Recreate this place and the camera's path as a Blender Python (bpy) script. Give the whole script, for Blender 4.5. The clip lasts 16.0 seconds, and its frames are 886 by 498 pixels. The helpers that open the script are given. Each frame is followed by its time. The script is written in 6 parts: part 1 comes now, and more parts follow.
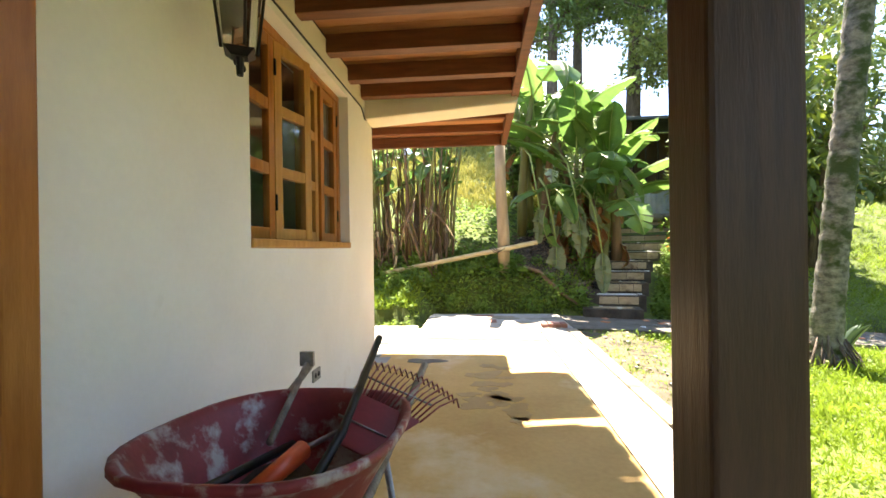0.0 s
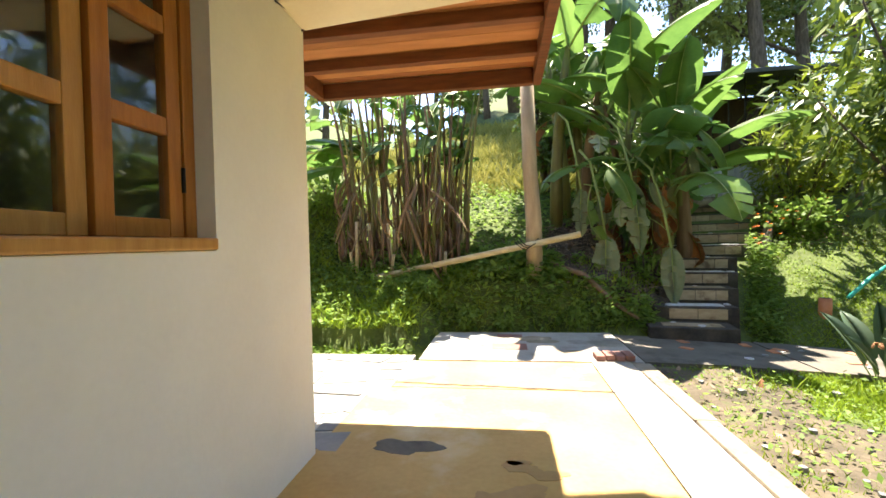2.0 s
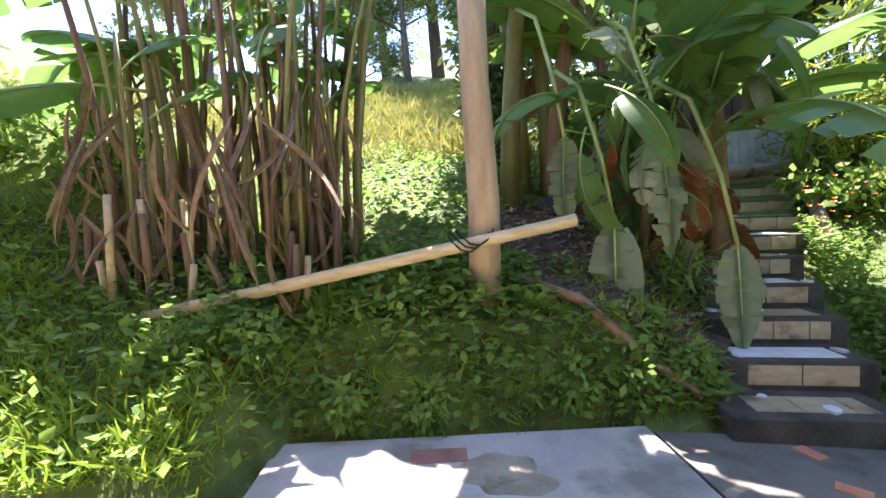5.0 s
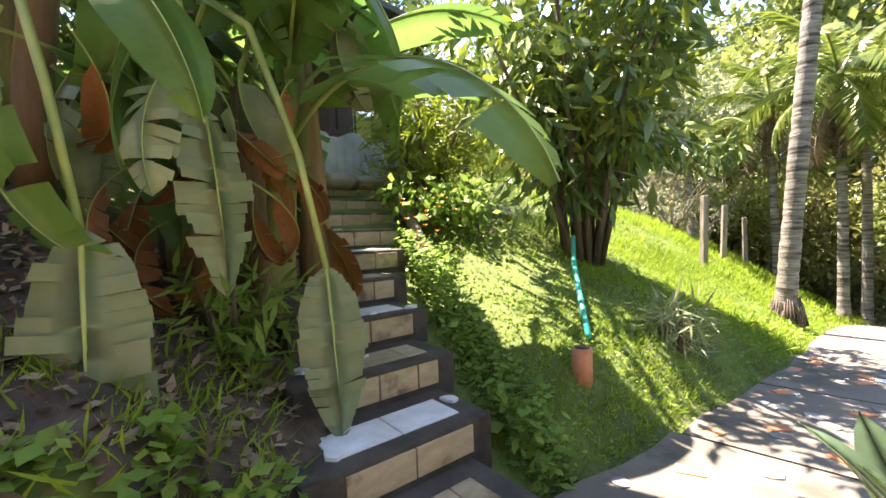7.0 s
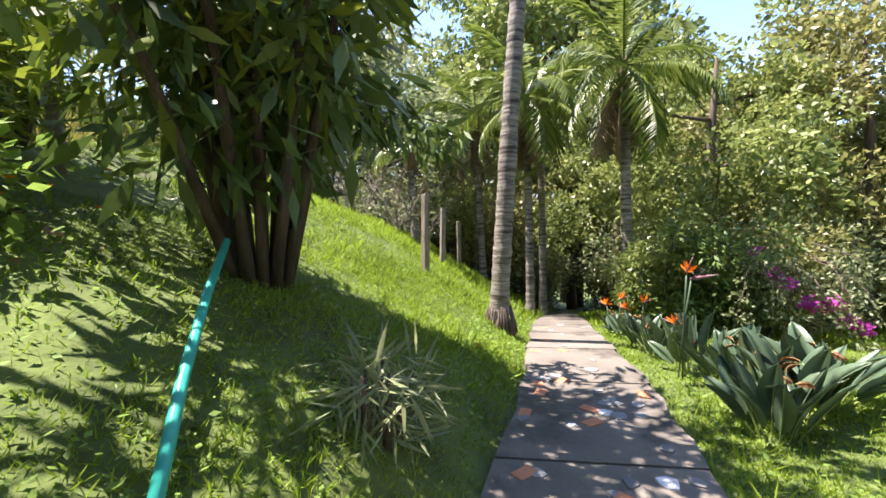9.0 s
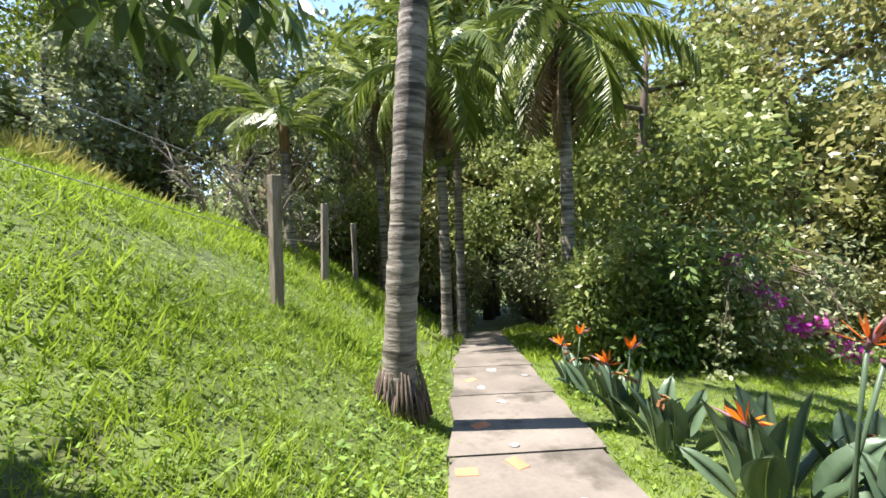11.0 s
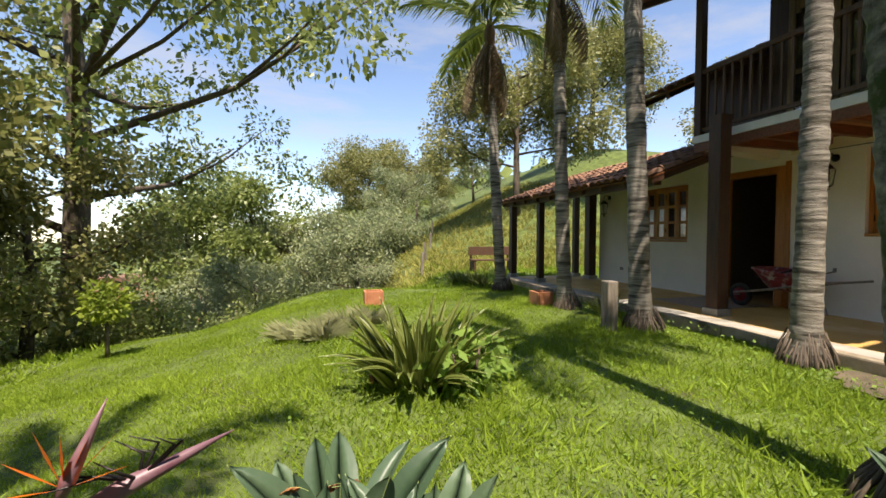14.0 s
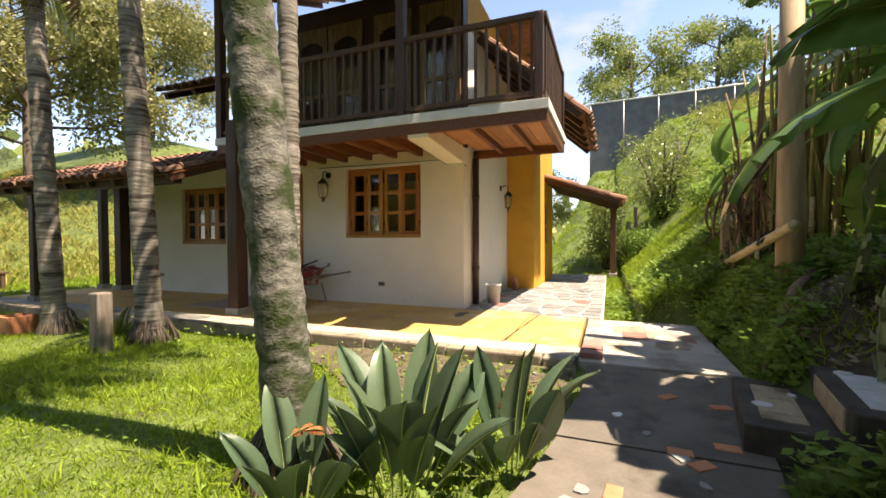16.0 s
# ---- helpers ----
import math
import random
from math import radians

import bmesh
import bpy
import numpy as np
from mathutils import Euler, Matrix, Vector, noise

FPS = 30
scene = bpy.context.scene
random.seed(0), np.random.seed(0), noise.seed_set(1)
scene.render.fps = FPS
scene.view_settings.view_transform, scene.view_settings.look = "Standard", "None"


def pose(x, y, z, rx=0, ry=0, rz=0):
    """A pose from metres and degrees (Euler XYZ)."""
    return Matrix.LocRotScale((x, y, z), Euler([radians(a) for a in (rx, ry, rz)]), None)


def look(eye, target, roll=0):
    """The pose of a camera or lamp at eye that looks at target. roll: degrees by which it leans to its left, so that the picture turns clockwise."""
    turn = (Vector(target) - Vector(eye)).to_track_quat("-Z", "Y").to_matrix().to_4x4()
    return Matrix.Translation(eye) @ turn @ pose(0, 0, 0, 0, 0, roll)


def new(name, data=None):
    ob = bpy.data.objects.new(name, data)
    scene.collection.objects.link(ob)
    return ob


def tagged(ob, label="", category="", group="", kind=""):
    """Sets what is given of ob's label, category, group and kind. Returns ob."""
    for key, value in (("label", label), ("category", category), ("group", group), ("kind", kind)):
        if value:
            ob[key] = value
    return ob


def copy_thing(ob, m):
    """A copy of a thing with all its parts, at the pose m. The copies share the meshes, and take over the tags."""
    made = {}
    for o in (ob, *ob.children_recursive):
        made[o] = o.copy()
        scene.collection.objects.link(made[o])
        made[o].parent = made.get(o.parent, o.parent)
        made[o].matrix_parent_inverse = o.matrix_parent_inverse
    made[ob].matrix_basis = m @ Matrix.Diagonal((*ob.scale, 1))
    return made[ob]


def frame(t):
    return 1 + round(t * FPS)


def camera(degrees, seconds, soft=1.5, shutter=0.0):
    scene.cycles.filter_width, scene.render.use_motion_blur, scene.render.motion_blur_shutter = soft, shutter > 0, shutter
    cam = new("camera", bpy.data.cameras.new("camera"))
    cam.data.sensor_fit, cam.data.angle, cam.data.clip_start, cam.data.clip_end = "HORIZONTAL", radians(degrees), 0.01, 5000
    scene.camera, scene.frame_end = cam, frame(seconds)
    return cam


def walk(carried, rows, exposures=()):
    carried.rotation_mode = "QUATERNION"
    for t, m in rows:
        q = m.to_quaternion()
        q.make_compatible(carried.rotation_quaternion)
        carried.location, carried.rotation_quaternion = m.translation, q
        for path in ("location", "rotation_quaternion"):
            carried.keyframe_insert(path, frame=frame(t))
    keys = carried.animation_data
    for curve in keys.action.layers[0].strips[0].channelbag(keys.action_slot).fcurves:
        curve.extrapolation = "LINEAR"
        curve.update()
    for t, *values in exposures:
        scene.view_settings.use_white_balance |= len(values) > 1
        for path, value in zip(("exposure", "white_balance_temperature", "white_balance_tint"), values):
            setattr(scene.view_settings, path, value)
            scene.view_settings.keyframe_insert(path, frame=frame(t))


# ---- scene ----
cam = camera(93.2, 16.0, soft=1.6)
PATH = [
    (0, (-0.871, -1.59, 1.135), (-1.044, 0.402, 1.134), -0.8),
    (0.5, (-1.032, -1.192, 1.194), (-1.429, 0.768, 1.187), -1.1),
    (1, (-0.97, -0.72, 1.212), (-1.387, 1.236, 1.199), -1.3),
    (1.5, (-0.942, -0.21, 1.176), (-1.291, 1.759, 1.157), -1.5),
    (2, (-0.856, 0.301, 1.154), (-1.139, 2.281, 1.128), -1.5),
    (2.5, (-0.834, 0.787, 1.102), (-1.072, 2.773, 1.071), -1.5),
    (3, (-0.93, 1.272, 1.134), (-1.147, 3.26, 1.101), -1.5),
    (3.2, (-0.938, 1.474, 1.113), (-1.146, 3.462, 1.077), -1.4),
    (5.3, (-0.737, 3.594, 1.25), (-0.515, 5.577, 1.124), -2.3),
    (5.5, (-0.654, 3.767, 1.255), (-0.29, 5.73, 1.135), -2.3),
    (6, (-0.381, 4.169, 1.235), (0.379, 6.014, 1.103), -1.9),
    (6.5, (-0.065, 4.46, 1.19), (1.094, 6.085, 1.064), -1.7),
    (7, (0.32, 4.586, 1.159), (1.813, 5.913, 1.076), -2.0),
    (7.5, (0.78, 4.717, 1.142), (2.518, 5.701, 1.049), -1.7),
    (8, (1.217, 4.822, 1.157), (3.104, 5.477, 1.06), -1.4),
    (8.5, (1.632, 4.887, 1.135), (3.587, 5.298, 1.034), -1.2),
    (10.8, (4.387, 4.842, 1.104), (6.383, 4.758, 1.002), -1.2),
    (11, (4.525, 4.768, 1.098), (6.516, 4.613, 1.002), -1.3),
    (11.5, (4.84, 4.581, 1.103), (6.795, 4.166, 1.009), -1.3),
    (12, (5.103, 4.428, 1.081), (6.926, 3.609, 0.99), -1.1),
    (12.5, (5.272, 4.234, 1.056), (6.78, 2.924, 0.972), -1.0),
    (13, (5.378, 4.058, 1.044), (6.329, 2.3, 0.966), -0.4),
    (13.5, (5.303, 4.101, 1.07), (5.492, 2.111, 1.003), 0.1),
    (14, (5.242, 4.222, 1.133), (4.694, 2.3, 1.073), 0.2),
    (14.5, (5.15, 4.27, 1.16), (4.049, 2.602, 1.107), 0.3),
    (15, (4.979, 4.379, 1.194), (3.512, 3.02, 1.145), 0.2),
    (15.5, (4.747, 4.516, 1.187), (3.037, 3.48, 1.139), -0.0),
    (16, (4.46, 4.666, 1.125), (2.601, 3.93, 1.077), -0.2),
]
walk(cam, [(t, look(eye, target, roll)) for t, eye, target, roll in PATH],
     exposures=[(0.0, 3.0, 7200, 16), (1.0, 2.75, 7100, 15), (2.0, 2.4, 7050, 13), (3.2, 1.75, 6900, 13), (4.4, 2.3, 6500, 18), (5.5, 3.15, 5900, 27), (6.5, 3.15, 5800, 27), (7.0, 3.05, 7200, 22), (8.0, 2.5, 6000, 27), (8.5, 2.25, 6500, 25), (11.0, 1.95, 6300, 17), (12.5, 1.55, 7100, 16), (13.5, 1.2, 7200, 15), (14.5, 1.08, 7300, 15), (16.0, 1.62, 7900, 18)])

# ---- light ----
SUN_EL, SUN_AZ = 66.0, 6.0          # degrees above the horizon; from +y towards +x
sun_to = Vector((math.sin(radians(SUN_AZ)) * math.cos(radians(SUN_EL)),
                 math.cos(radians(SUN_AZ)) * math.cos(radians(SUN_EL)), math.sin(radians(SUN_EL))))
sun = new("sun", bpy.data.lights.new("sun", "SUN"))
sun.data.energy, sun.data.angle, sun.data.color = 4.3, radians(0.5), (1.0, 0.94, 0.84)
sun.matrix_basis = look(sun_to * 60, (0, 0, 0))
world = bpy.data.worlds.new("sky")
world.use_nodes = True
scene.world = world
wn, wl = world.node_tree.nodes, world.node_tree.links
wn.clear()
sky = wn.new("ShaderNodeTexSky")
sky.sky_type, sky.sun_disc = "NISHITA", False
sky.sun_elevation, sky.sun_rotation = radians(SUN_EL), radians(SUN_AZ)
sky.altitude, sky.air_density, sky.dust_density, sky.ozone_density = 1800, 1.0, 0.3, 2.0
wtex, wmap, wnoise, wramp, wmix = (wn.new(k) for k in ("ShaderNodeTexCoord", "ShaderNodeMapping", "ShaderNodeTexNoise", "ShaderNodeValToRGB", "ShaderNodeMix"))
wmap.inputs["Scale"].default_value = (1.1, 2.2, 6.0)
wnoise.inputs["Scale"].default_value, wnoise.inputs["Detail"].default_value, wnoise.inputs["Roughness"].default_value = 1.6, 8, 0.6
wramp.color_ramp.elements[0].position, wramp.color_ramp.elements[1].position = 0.52, 0.84
wmix.data_type = "RGBA"
wmix.inputs["B"].default_value = (2.5, 2.65, 2.9, 1)
wbg, wout = wn.new("ShaderNodeBackground"), wn.new("ShaderNodeOutputWorld")
wbg.inputs["Strength"].default_value = 0.135
wl.new(wtex.outputs["Generated"], wmap.inputs["Vector"]); wl.new(wmap.outputs["Vector"], wnoise.inputs["Vector"])
wl.new(wnoise.outputs["Fac"], wramp.inputs["Fac"]); wl.new(wramp.outputs["Color"], wmix.inputs["Factor"])
wl.new(sky.outputs["Color"], wmix.inputs["A"]); wl.new(wmix.outputs["Result"], wbg.inputs["Color"])
wl.new(wbg.outputs["Background"], wout.inputs["Surface"])


# ---- materials ----
def rgb(c):
    return (c[0], c[1], c[2], 1)


def material(name, dark, light, scale=8.0, rough=0.7, bump=0.2, fine=60.0, metal=0.0, vary=0.0, island=False, thin=0.0,
             stretch=(1, 1, 1), spec=0.5, stain=None, stain_scale=0.8, stain_from=0.55, bump_dist=0.01, detail=6, stain_map=False):
    """Colour noise between two tones at two scales, optional stains and tone varied from piece to piece; fine relief; thin: light let through."""
    m = bpy.data.materials.new(name)
    m.use_nodes = True
    n, l = m.node_tree.nodes, m.node_tree.links
    p = n["Principled BSDF"]
    tc, mp = n.new("ShaderNodeTexCoord"), n.new("ShaderNodeMapping")
    mp.inputs["Scale"].default_value = stretch
    l.new(tc.outputs["Object"], mp.inputs["Vector"])
    a = n.new("ShaderNodeTexNoise")
    a.inputs["Scale"].default_value, a.inputs["Detail"].default_value = scale, detail
    b = n.new("ShaderNodeTexNoise")
    b.inputs["Scale"].default_value, b.inputs["Detail"].default_value = fine, 3
    for t in (a, b):
        l.new(mp.outputs["Vector"], t.inputs["Vector"])
    add = n.new("ShaderNodeMath")
    add.operation = "MULTIPLY_ADD"
    add.inputs[1].default_value = 0.3
    l.new(b.outputs["Fac"], add.inputs[0])
    l.new(a.outputs["Fac"], add.inputs[2])
    fac = add.outputs[0]
    if vary:
        src = n.new("ShaderNodeNewGeometry") if island else n.new("ShaderNodeObjectInfo")
        v = n.new("ShaderNodeMath")
        v.operation = "MULTIPLY_ADD"
        v.inputs[1].default_value = vary
        l.new(src.outputs["Random Per Island" if island else "Random"], v.inputs[0])
        l.new(fac, v.inputs[2])
        fac = v.outputs[0]
    ramp = n.new("ShaderNodeValToRGB")
    lo, hi = 0.42, 0.88 + vary
    top = max(1.0, hi)
    sc = n.new("ShaderNodeMath")
    sc.operation = "DIVIDE"
    sc.inputs[1].default_value = top
    l.new(fac, sc.inputs[0])
    l.new(sc.outputs[0], ramp.inputs["Fac"])
    ramp.color_ramp.elements[0].position, ramp.color_ramp.elements[1].position = lo / top, hi / top
    ramp.color_ramp.elements[0].color, ramp.color_ramp.elements[1].color = rgb(dark), rgb(light)
    colour = ramp.outputs["Color"]
    if stain:
        s = n.new("ShaderNodeTexNoise")
        s.inputs["Scale"].default_value, s.inputs["Detail"].default_value, s.inputs["Roughness"].default_value = stain_scale, 7, 0.62
        l.new(mp.outputs["Vector"] if stain_map else tc.outputs["Object"], s.inputs["Vector"])
        r2 = n.new("ShaderNodeValToRGB")
        r2.color_ramp.elements[0].position, r2.color_ramp.elements[1].position = stain_from, stain_from + 0.12
        l.new(s.outputs["Fac"], r2.inputs["Fac"])
        mx = n.new("ShaderNodeMix")
        mx.data_type = "RGBA"
        mx.inputs["B"].default_value = rgb(stain)
        l.new(r2.outputs["Color"], mx.inputs["Factor"])
        l.new(colour, mx.inputs["A"])
        colour = mx.outputs["Result"]
    l.new(colour, p.inputs["Base Color"])
    p.inputs["Roughness"].default_value, p.inputs["Metallic"].default_value = rough, metal
    p.inputs["Specular IOR Level"].default_value = spec
    if bump:
        bp = n.new("ShaderNodeBump")
        bp.inputs["Strength"].default_value, bp.inputs["Distance"].default_value = bump, bump_dist
        l.new(add.outputs[0], bp.inputs["Height"])
        l.new(bp.outputs["Normal"], p.inputs["Normal"])
    if thin:
        tr = n.new("ShaderNodeBsdfTranslucent")
        l.new(colour, tr.inputs["Color"])
        ms = n.new("ShaderNodeMixShader")
        ms.inputs["Fac"].default_value = thin
        l.new(p.outputs["BSDF"], ms.inputs[1])
        l.new(tr.outputs["BSDF"], ms.inputs[2])
        l.new(ms.outputs["Shader"], n["Material Output"].inputs["Surface"])
    return m


def plain(name, colour, rough=0.5, metal=0.0):
    return material(name, [c * 0.85 for c in colour], colour, 14, rough, 0.05, 90, metal)


M = {}
M["plaster"] = material("white_plaster", (0.78, 0.75, 0.69), (0.86, 0.83, 0.77), 2.2, 0.85, 0.25, 40, stain=(0.66, 0.61, 0.52), stain_scale=1.1, stain_from=0.63)
M["cream"] = material("cream_plaster", (0.70, 0.62, 0.46), (0.78, 0.71, 0.56), 2.5, 0.85, 0.2, 45)
M["ochre"] = material("ochre_paint", (0.60, 0.30, 0.035), (0.72, 0.38, 0.05), 2.0, 0.75, 0.15, 40)
M["wood_orange"] = material("varnished_orange_wood", (0.31, 0.10, 0.018), (0.55, 0.22, 0.05), 5, 0.38, 0.2, 45, stretch=(6, 6, 0.7), vary=0.25)
M["wood_pale"] = material("pale_varnished_wood", (0.42, 0.18, 0.042), (0.62, 0.33, 0.10), 5, 0.42, 0.2, 45, stretch=(6, 6, 0.7), vary=0.2)
M["wood_dark"] = material("dark_brown_stained_wood", (0.028, 0.012, 0.007), (0.085, 0.04, 0.022), 5, 0.5, 0.35, 40, stretch=(6, 6, 0.6), vary=0.2)
M["wood_rail"] = material("weathered_brown_rail_wood", (0.05, 0.024, 0.013), (0.15, 0.08, 0.045), 6, 0.6, 0.35, 45, stretch=(6, 6, 0.7), vary=0.3)
M["rafter"] = material("red_brown_rafter_wood", (0.09, 0.028, 0.012), (0.24, 0.085, 0.035), 5, 0.5, 0.25, 45, stretch=(0.8, 6, 6), vary=0.15)
M["deck"] = material("orange_ceiling_board", (0.22, 0.075, 0.026), (0.58, 0.27, 0.11), 4, 0.5, 0.2, 40, stretch=(1, 5, 1), vary=0.7)
M["roof_tile"] = material("mossy_clay_roof_tile", (0.085, 0.048, 0.032), (0.34, 0.17, 0.10), 6, 0.85, 0.4, 50, vary=0.4, stain=(0.06, 0.055, 0.035), stain_scale=2.5, stain_from=0.55)
M["clay"] = material("terracotta", (0.42, 0.15, 0.07), (0.62, 0.27, 0.14), 9, 0.85, 0.3, 60, vary=0.2)
M["yellow_floor"] = material("yellow_screed", (0.46, 0.27, 0.075), (0.66, 0.43, 0.15), 1.4, 0.62, 0.2, 30, stain=(0.70, 0.56, 0.33), stain_scale=0.9, stain_from=0.54)
M["wet"] = material("grey_screed_stain", (0.36, 0.20, 0.06), (0.50, 0.31, 0.11), 3, 0.4, 0.15, 30)
M["concrete"] = material("weathered_concrete", (0.27, 0.255, 0.22), (0.47, 0.44, 0.39), 2.4, 0.85, 0.4, 40, stain=(0.21, 0.19, 0.155), stain_scale=1.5, stain_from=0.52)
M["path"] = material("old_path_concrete", (0.10, 0.088, 0.07), (0.21, 0.185, 0.15), 2.2, 0.9, 0.5, 35, vary=0.1, stain=(0.075, 0.066, 0.05), stain_scale=1.9, stain_from=0.52)
M["stone"] = material("grey_flagstone", (0.11, 0.115, 0.115), (0.36, 0.355, 0.335), 4, 0.8, 0.4, 35, vary=0.5)
M["red_stone"] = material("red_stone", (0.20, 0.09, 0.07), (0.36, 0.18, 0.14), 5, 0.8, 0.4, 35)
M["mortar"] = material("pale_mortar", (0.40, 0.38, 0.33), (0.55, 0.52, 0.46), 5, 0.9, 0.4, 40)
M["kerb"] = material("mossy_kerb_concrete", (0.20, 0.16, 0.11), (0.40, 0.34, 0.25), 4, 0.9, 0.5, 35, stain=(0.09, 0.08, 0.045), stain_scale=3, stain_from=0.54)
M["step_dark"] = material("dark_earth_stained_step", (0.030, 0.025, 0.021), (0.095, 0.078, 0.062), 6, 0.85, 0.5, 35)
M["step_tile"] = material("tan_ceramic_tile", (0.27, 0.19, 0.105), (0.52, 0.42, 0.28), 9, 0.55, 0.2, 50, vary=0.4, stretch=(1, 3, 3), stain=(0.16, 0.10, 0.06), stain_scale=5, stain_from=0.56)
M["white_chip"] = material("white_ceramic_chip", (0.55, 0.56, 0.58), (0.78, 0.79, 0.80), 12, 0.35, 0.1, 60)
M["soil"] = material("dark_soil", (0.035, 0.025, 0.018), (0.13, 0.092, 0.066), 7, 0.95, 0.8, 40, bump_dist=0.03)
M["dry_soil"] = material("dry_trampled_soil", (0.055, 0.045, 0.028), (0.15, 0.118, 0.075), 5, 0.95, 0.8, 45, bump_dist=0.02, stain=(0.09, 0.12, 0.035), stain_scale=3.0, stain_from=0.56)
M["ground"] = material("grass_soil", (0.045, 0.065, 0.015), (0.13, 0.18, 0.038), 3.0, 0.95, 0.8, 30, bump_dist=0.03, stain=(0.05, 0.036, 0.02), stain_scale=0.9, stain_from=0.60)
M["grass"] = material("grass_blade", (0.12, 0.20, 0.014), (0.36, 0.49, 0.05), 0.9, 0.65, 0, 20, vary=0.5, island=True, thin=0.45, spec=0.25)
M["meadow"] = material("dry_meadow_blade", (0.15, 0.17, 0.03), (0.46, 0.42, 0.12), 0.8, 0.8, 0, 20, vary=0.5, island=True, thin=0.3, spec=0.2)
M["weed"] = material("weed_leaf", (0.09, 0.175, 0.03), (0.31, 0.46, 0.09), 1.5, 0.6, 0, 20, vary=0.5, island=True, thin=0.45, spec=0.3)
M["pale_grass"] = material("pale_variegated_grass", (0.22, 0.24, 0.10), (0.46, 0.46, 0.25), 2, 0.7, 0, 20, vary=0.4, island=True, thin=0.25)
M["banana"] = material("banana_leaf", (0.06, 0.14, 0.03), (0.22, 0.37, 0.085), 2.0, 0.42, 0.25, 18, vary=0.45, thin=0.5, spec=0.5)
M["banana_old"] = material("faded_banana_leaf", (0.15, 0.19, 0.09), (0.33, 0.38, 0.22), 2.0, 0.5, 0.25, 18, vary=0.3, thin=0.25)
M["dead_leaf"] = material("dry_orange_leaf", (0.13, 0.045, 0.018), (0.46, 0.19, 0.06), 3, 0.75, 0.4, 25, vary=0.5, thin=0.2)
M["litter"] = material("dry_leaf_litter", (0.13, 0.085, 0.055), (0.44, 0.33, 0.23), 4, 0.85, 0, 25, vary=0.7, island=True, thin=0.1)
M["dead_brown"] = material("dry_brown_sheath", (0.075, 0.043, 0.025), (0.29, 0.185, 0.105), 5, 0.85, 0.5, 30, vary=0.5, stretch=(4, 4, 0.6))
M["stalk"] = material("green_brown_stalk", (0.10, 0.085, 0.028), (0.27, 0.27, 0.085), 3, 0.55, 0.3, 30, vary=0.5, stretch=(4, 4, 0.6))
M["midrib"] = material("pale_leaf_rib", (0.22, 0.30, 0.08), (0.38, 0.45, 0.16), 4, 0.5, 0, 20)
M["strelitzia"] = material("bird_of_paradise_leaf", (0.03, 0.065, 0.034), (0.115, 0.175, 0.095), 3, 0.42, 0.3, 26, vary=0.5, thin=0.12, stain=(0.13, 0.10, 0.05), stain_scale=4, stain_from=0.62)
M["flower_orange"] = material("orange_petal", (0.75, 0.13, 0.005), (0.92, 0.27, 0.01), 8, 0.5, 0, 30, thin=0.25)
M["flower_pink"] = material("magenta_petal", (0.50, 0.03, 0.34), (0.78, 0.14, 0.60), 8, 0.6, 0, 30, vary=0.4, island=True, thin=0.35)
M["spathe"] = material("purple_red_spathe", (0.14, 0.05, 0.07), (0.26, 0.16, 0.18), 5, 0.45, 0, 30, stretch=(3, 3, 3))
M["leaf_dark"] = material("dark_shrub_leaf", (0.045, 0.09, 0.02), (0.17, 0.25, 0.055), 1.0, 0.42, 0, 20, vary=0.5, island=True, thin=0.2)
M["leaf_mid"] = material("tree_leaf", (0.09, 0.145, 0.035), (0.38, 0.42, 0.12), 0.5, 0.4, 0, 20, vary=0.55, island=True, thin=0.42)
M["leaf_olive"] = material("olive_tree_leaf", (0.11, 0.13, 0.03), (0.42, 0.40, 0.15), 0.5, 0.4, 0, 20, vary=0.6, island=True, thin=0.42)
M["leaf_grey"] = material("grey_green_leaf", (0.14, 0.19, 0.08), (0.44, 0.47, 0.25), 0.5, 0.42, 0, 20, vary=0.6, island=True, thin=0.42)
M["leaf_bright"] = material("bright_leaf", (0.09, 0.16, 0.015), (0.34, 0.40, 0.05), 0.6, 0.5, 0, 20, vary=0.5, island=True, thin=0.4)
M["bromeliad"] = material("bromeliad_leaf", (0.09, 0.12, 0.022), (0.34, 0.36, 0.09), 1.5, 0.42, 0, 20, vary=0.5, island=True, thin=0.2, stain=(0.22, 0.06, 0.03), stain_scale=3.0, stain_from=0.56)
M["frond"] = material("palm_frond_leaf", (0.07, 0.12, 0.02), (0.30, 0.36, 0.07), 0.8, 0.42, 0, 20, vary=0.5, island=True, thin=0.35)
M["frond_dead"] = material("dry_palm_frond", (0.11, 0.075, 0.04), (0.30, 0.22, 0.13), 2, 0.8, 0, 20, vary=0.5, island=True, thin=0.2)
M["bark"] = material("brown_bark", (0.05, 0.036, 0.025), (0.17, 0.13, 0.095), 5, 0.9, 0.7, 35, stretch=(3, 3, 0.6), bump_dist=0.02)
M["palm_bark"] = material("grey_ringed_palm_bark", (0.085, 0.07, 0.052), (0.37, 0.34, 0.29), 7, 0.85, 0.7, 40, stain=(0.05, 0.042, 0.032), stain_scale=3.2, stain_from=0.50, stretch=(0.5, 0.5, 4.5), stain_map=True, bump_dist=0.015)
M["moss_bark"] = material("mossy_palm_bark", (0.045, 0.043, 0.035), (0.27, 0.26, 0.22), 9, 0.9, 0.7, 40, stain=(0.03, 0.05, 0.008), stain_scale=2.6, stain_from=0.47, stretch=(1.5, 1.5, 2.0), stain_map=True, bump_dist=0.02)
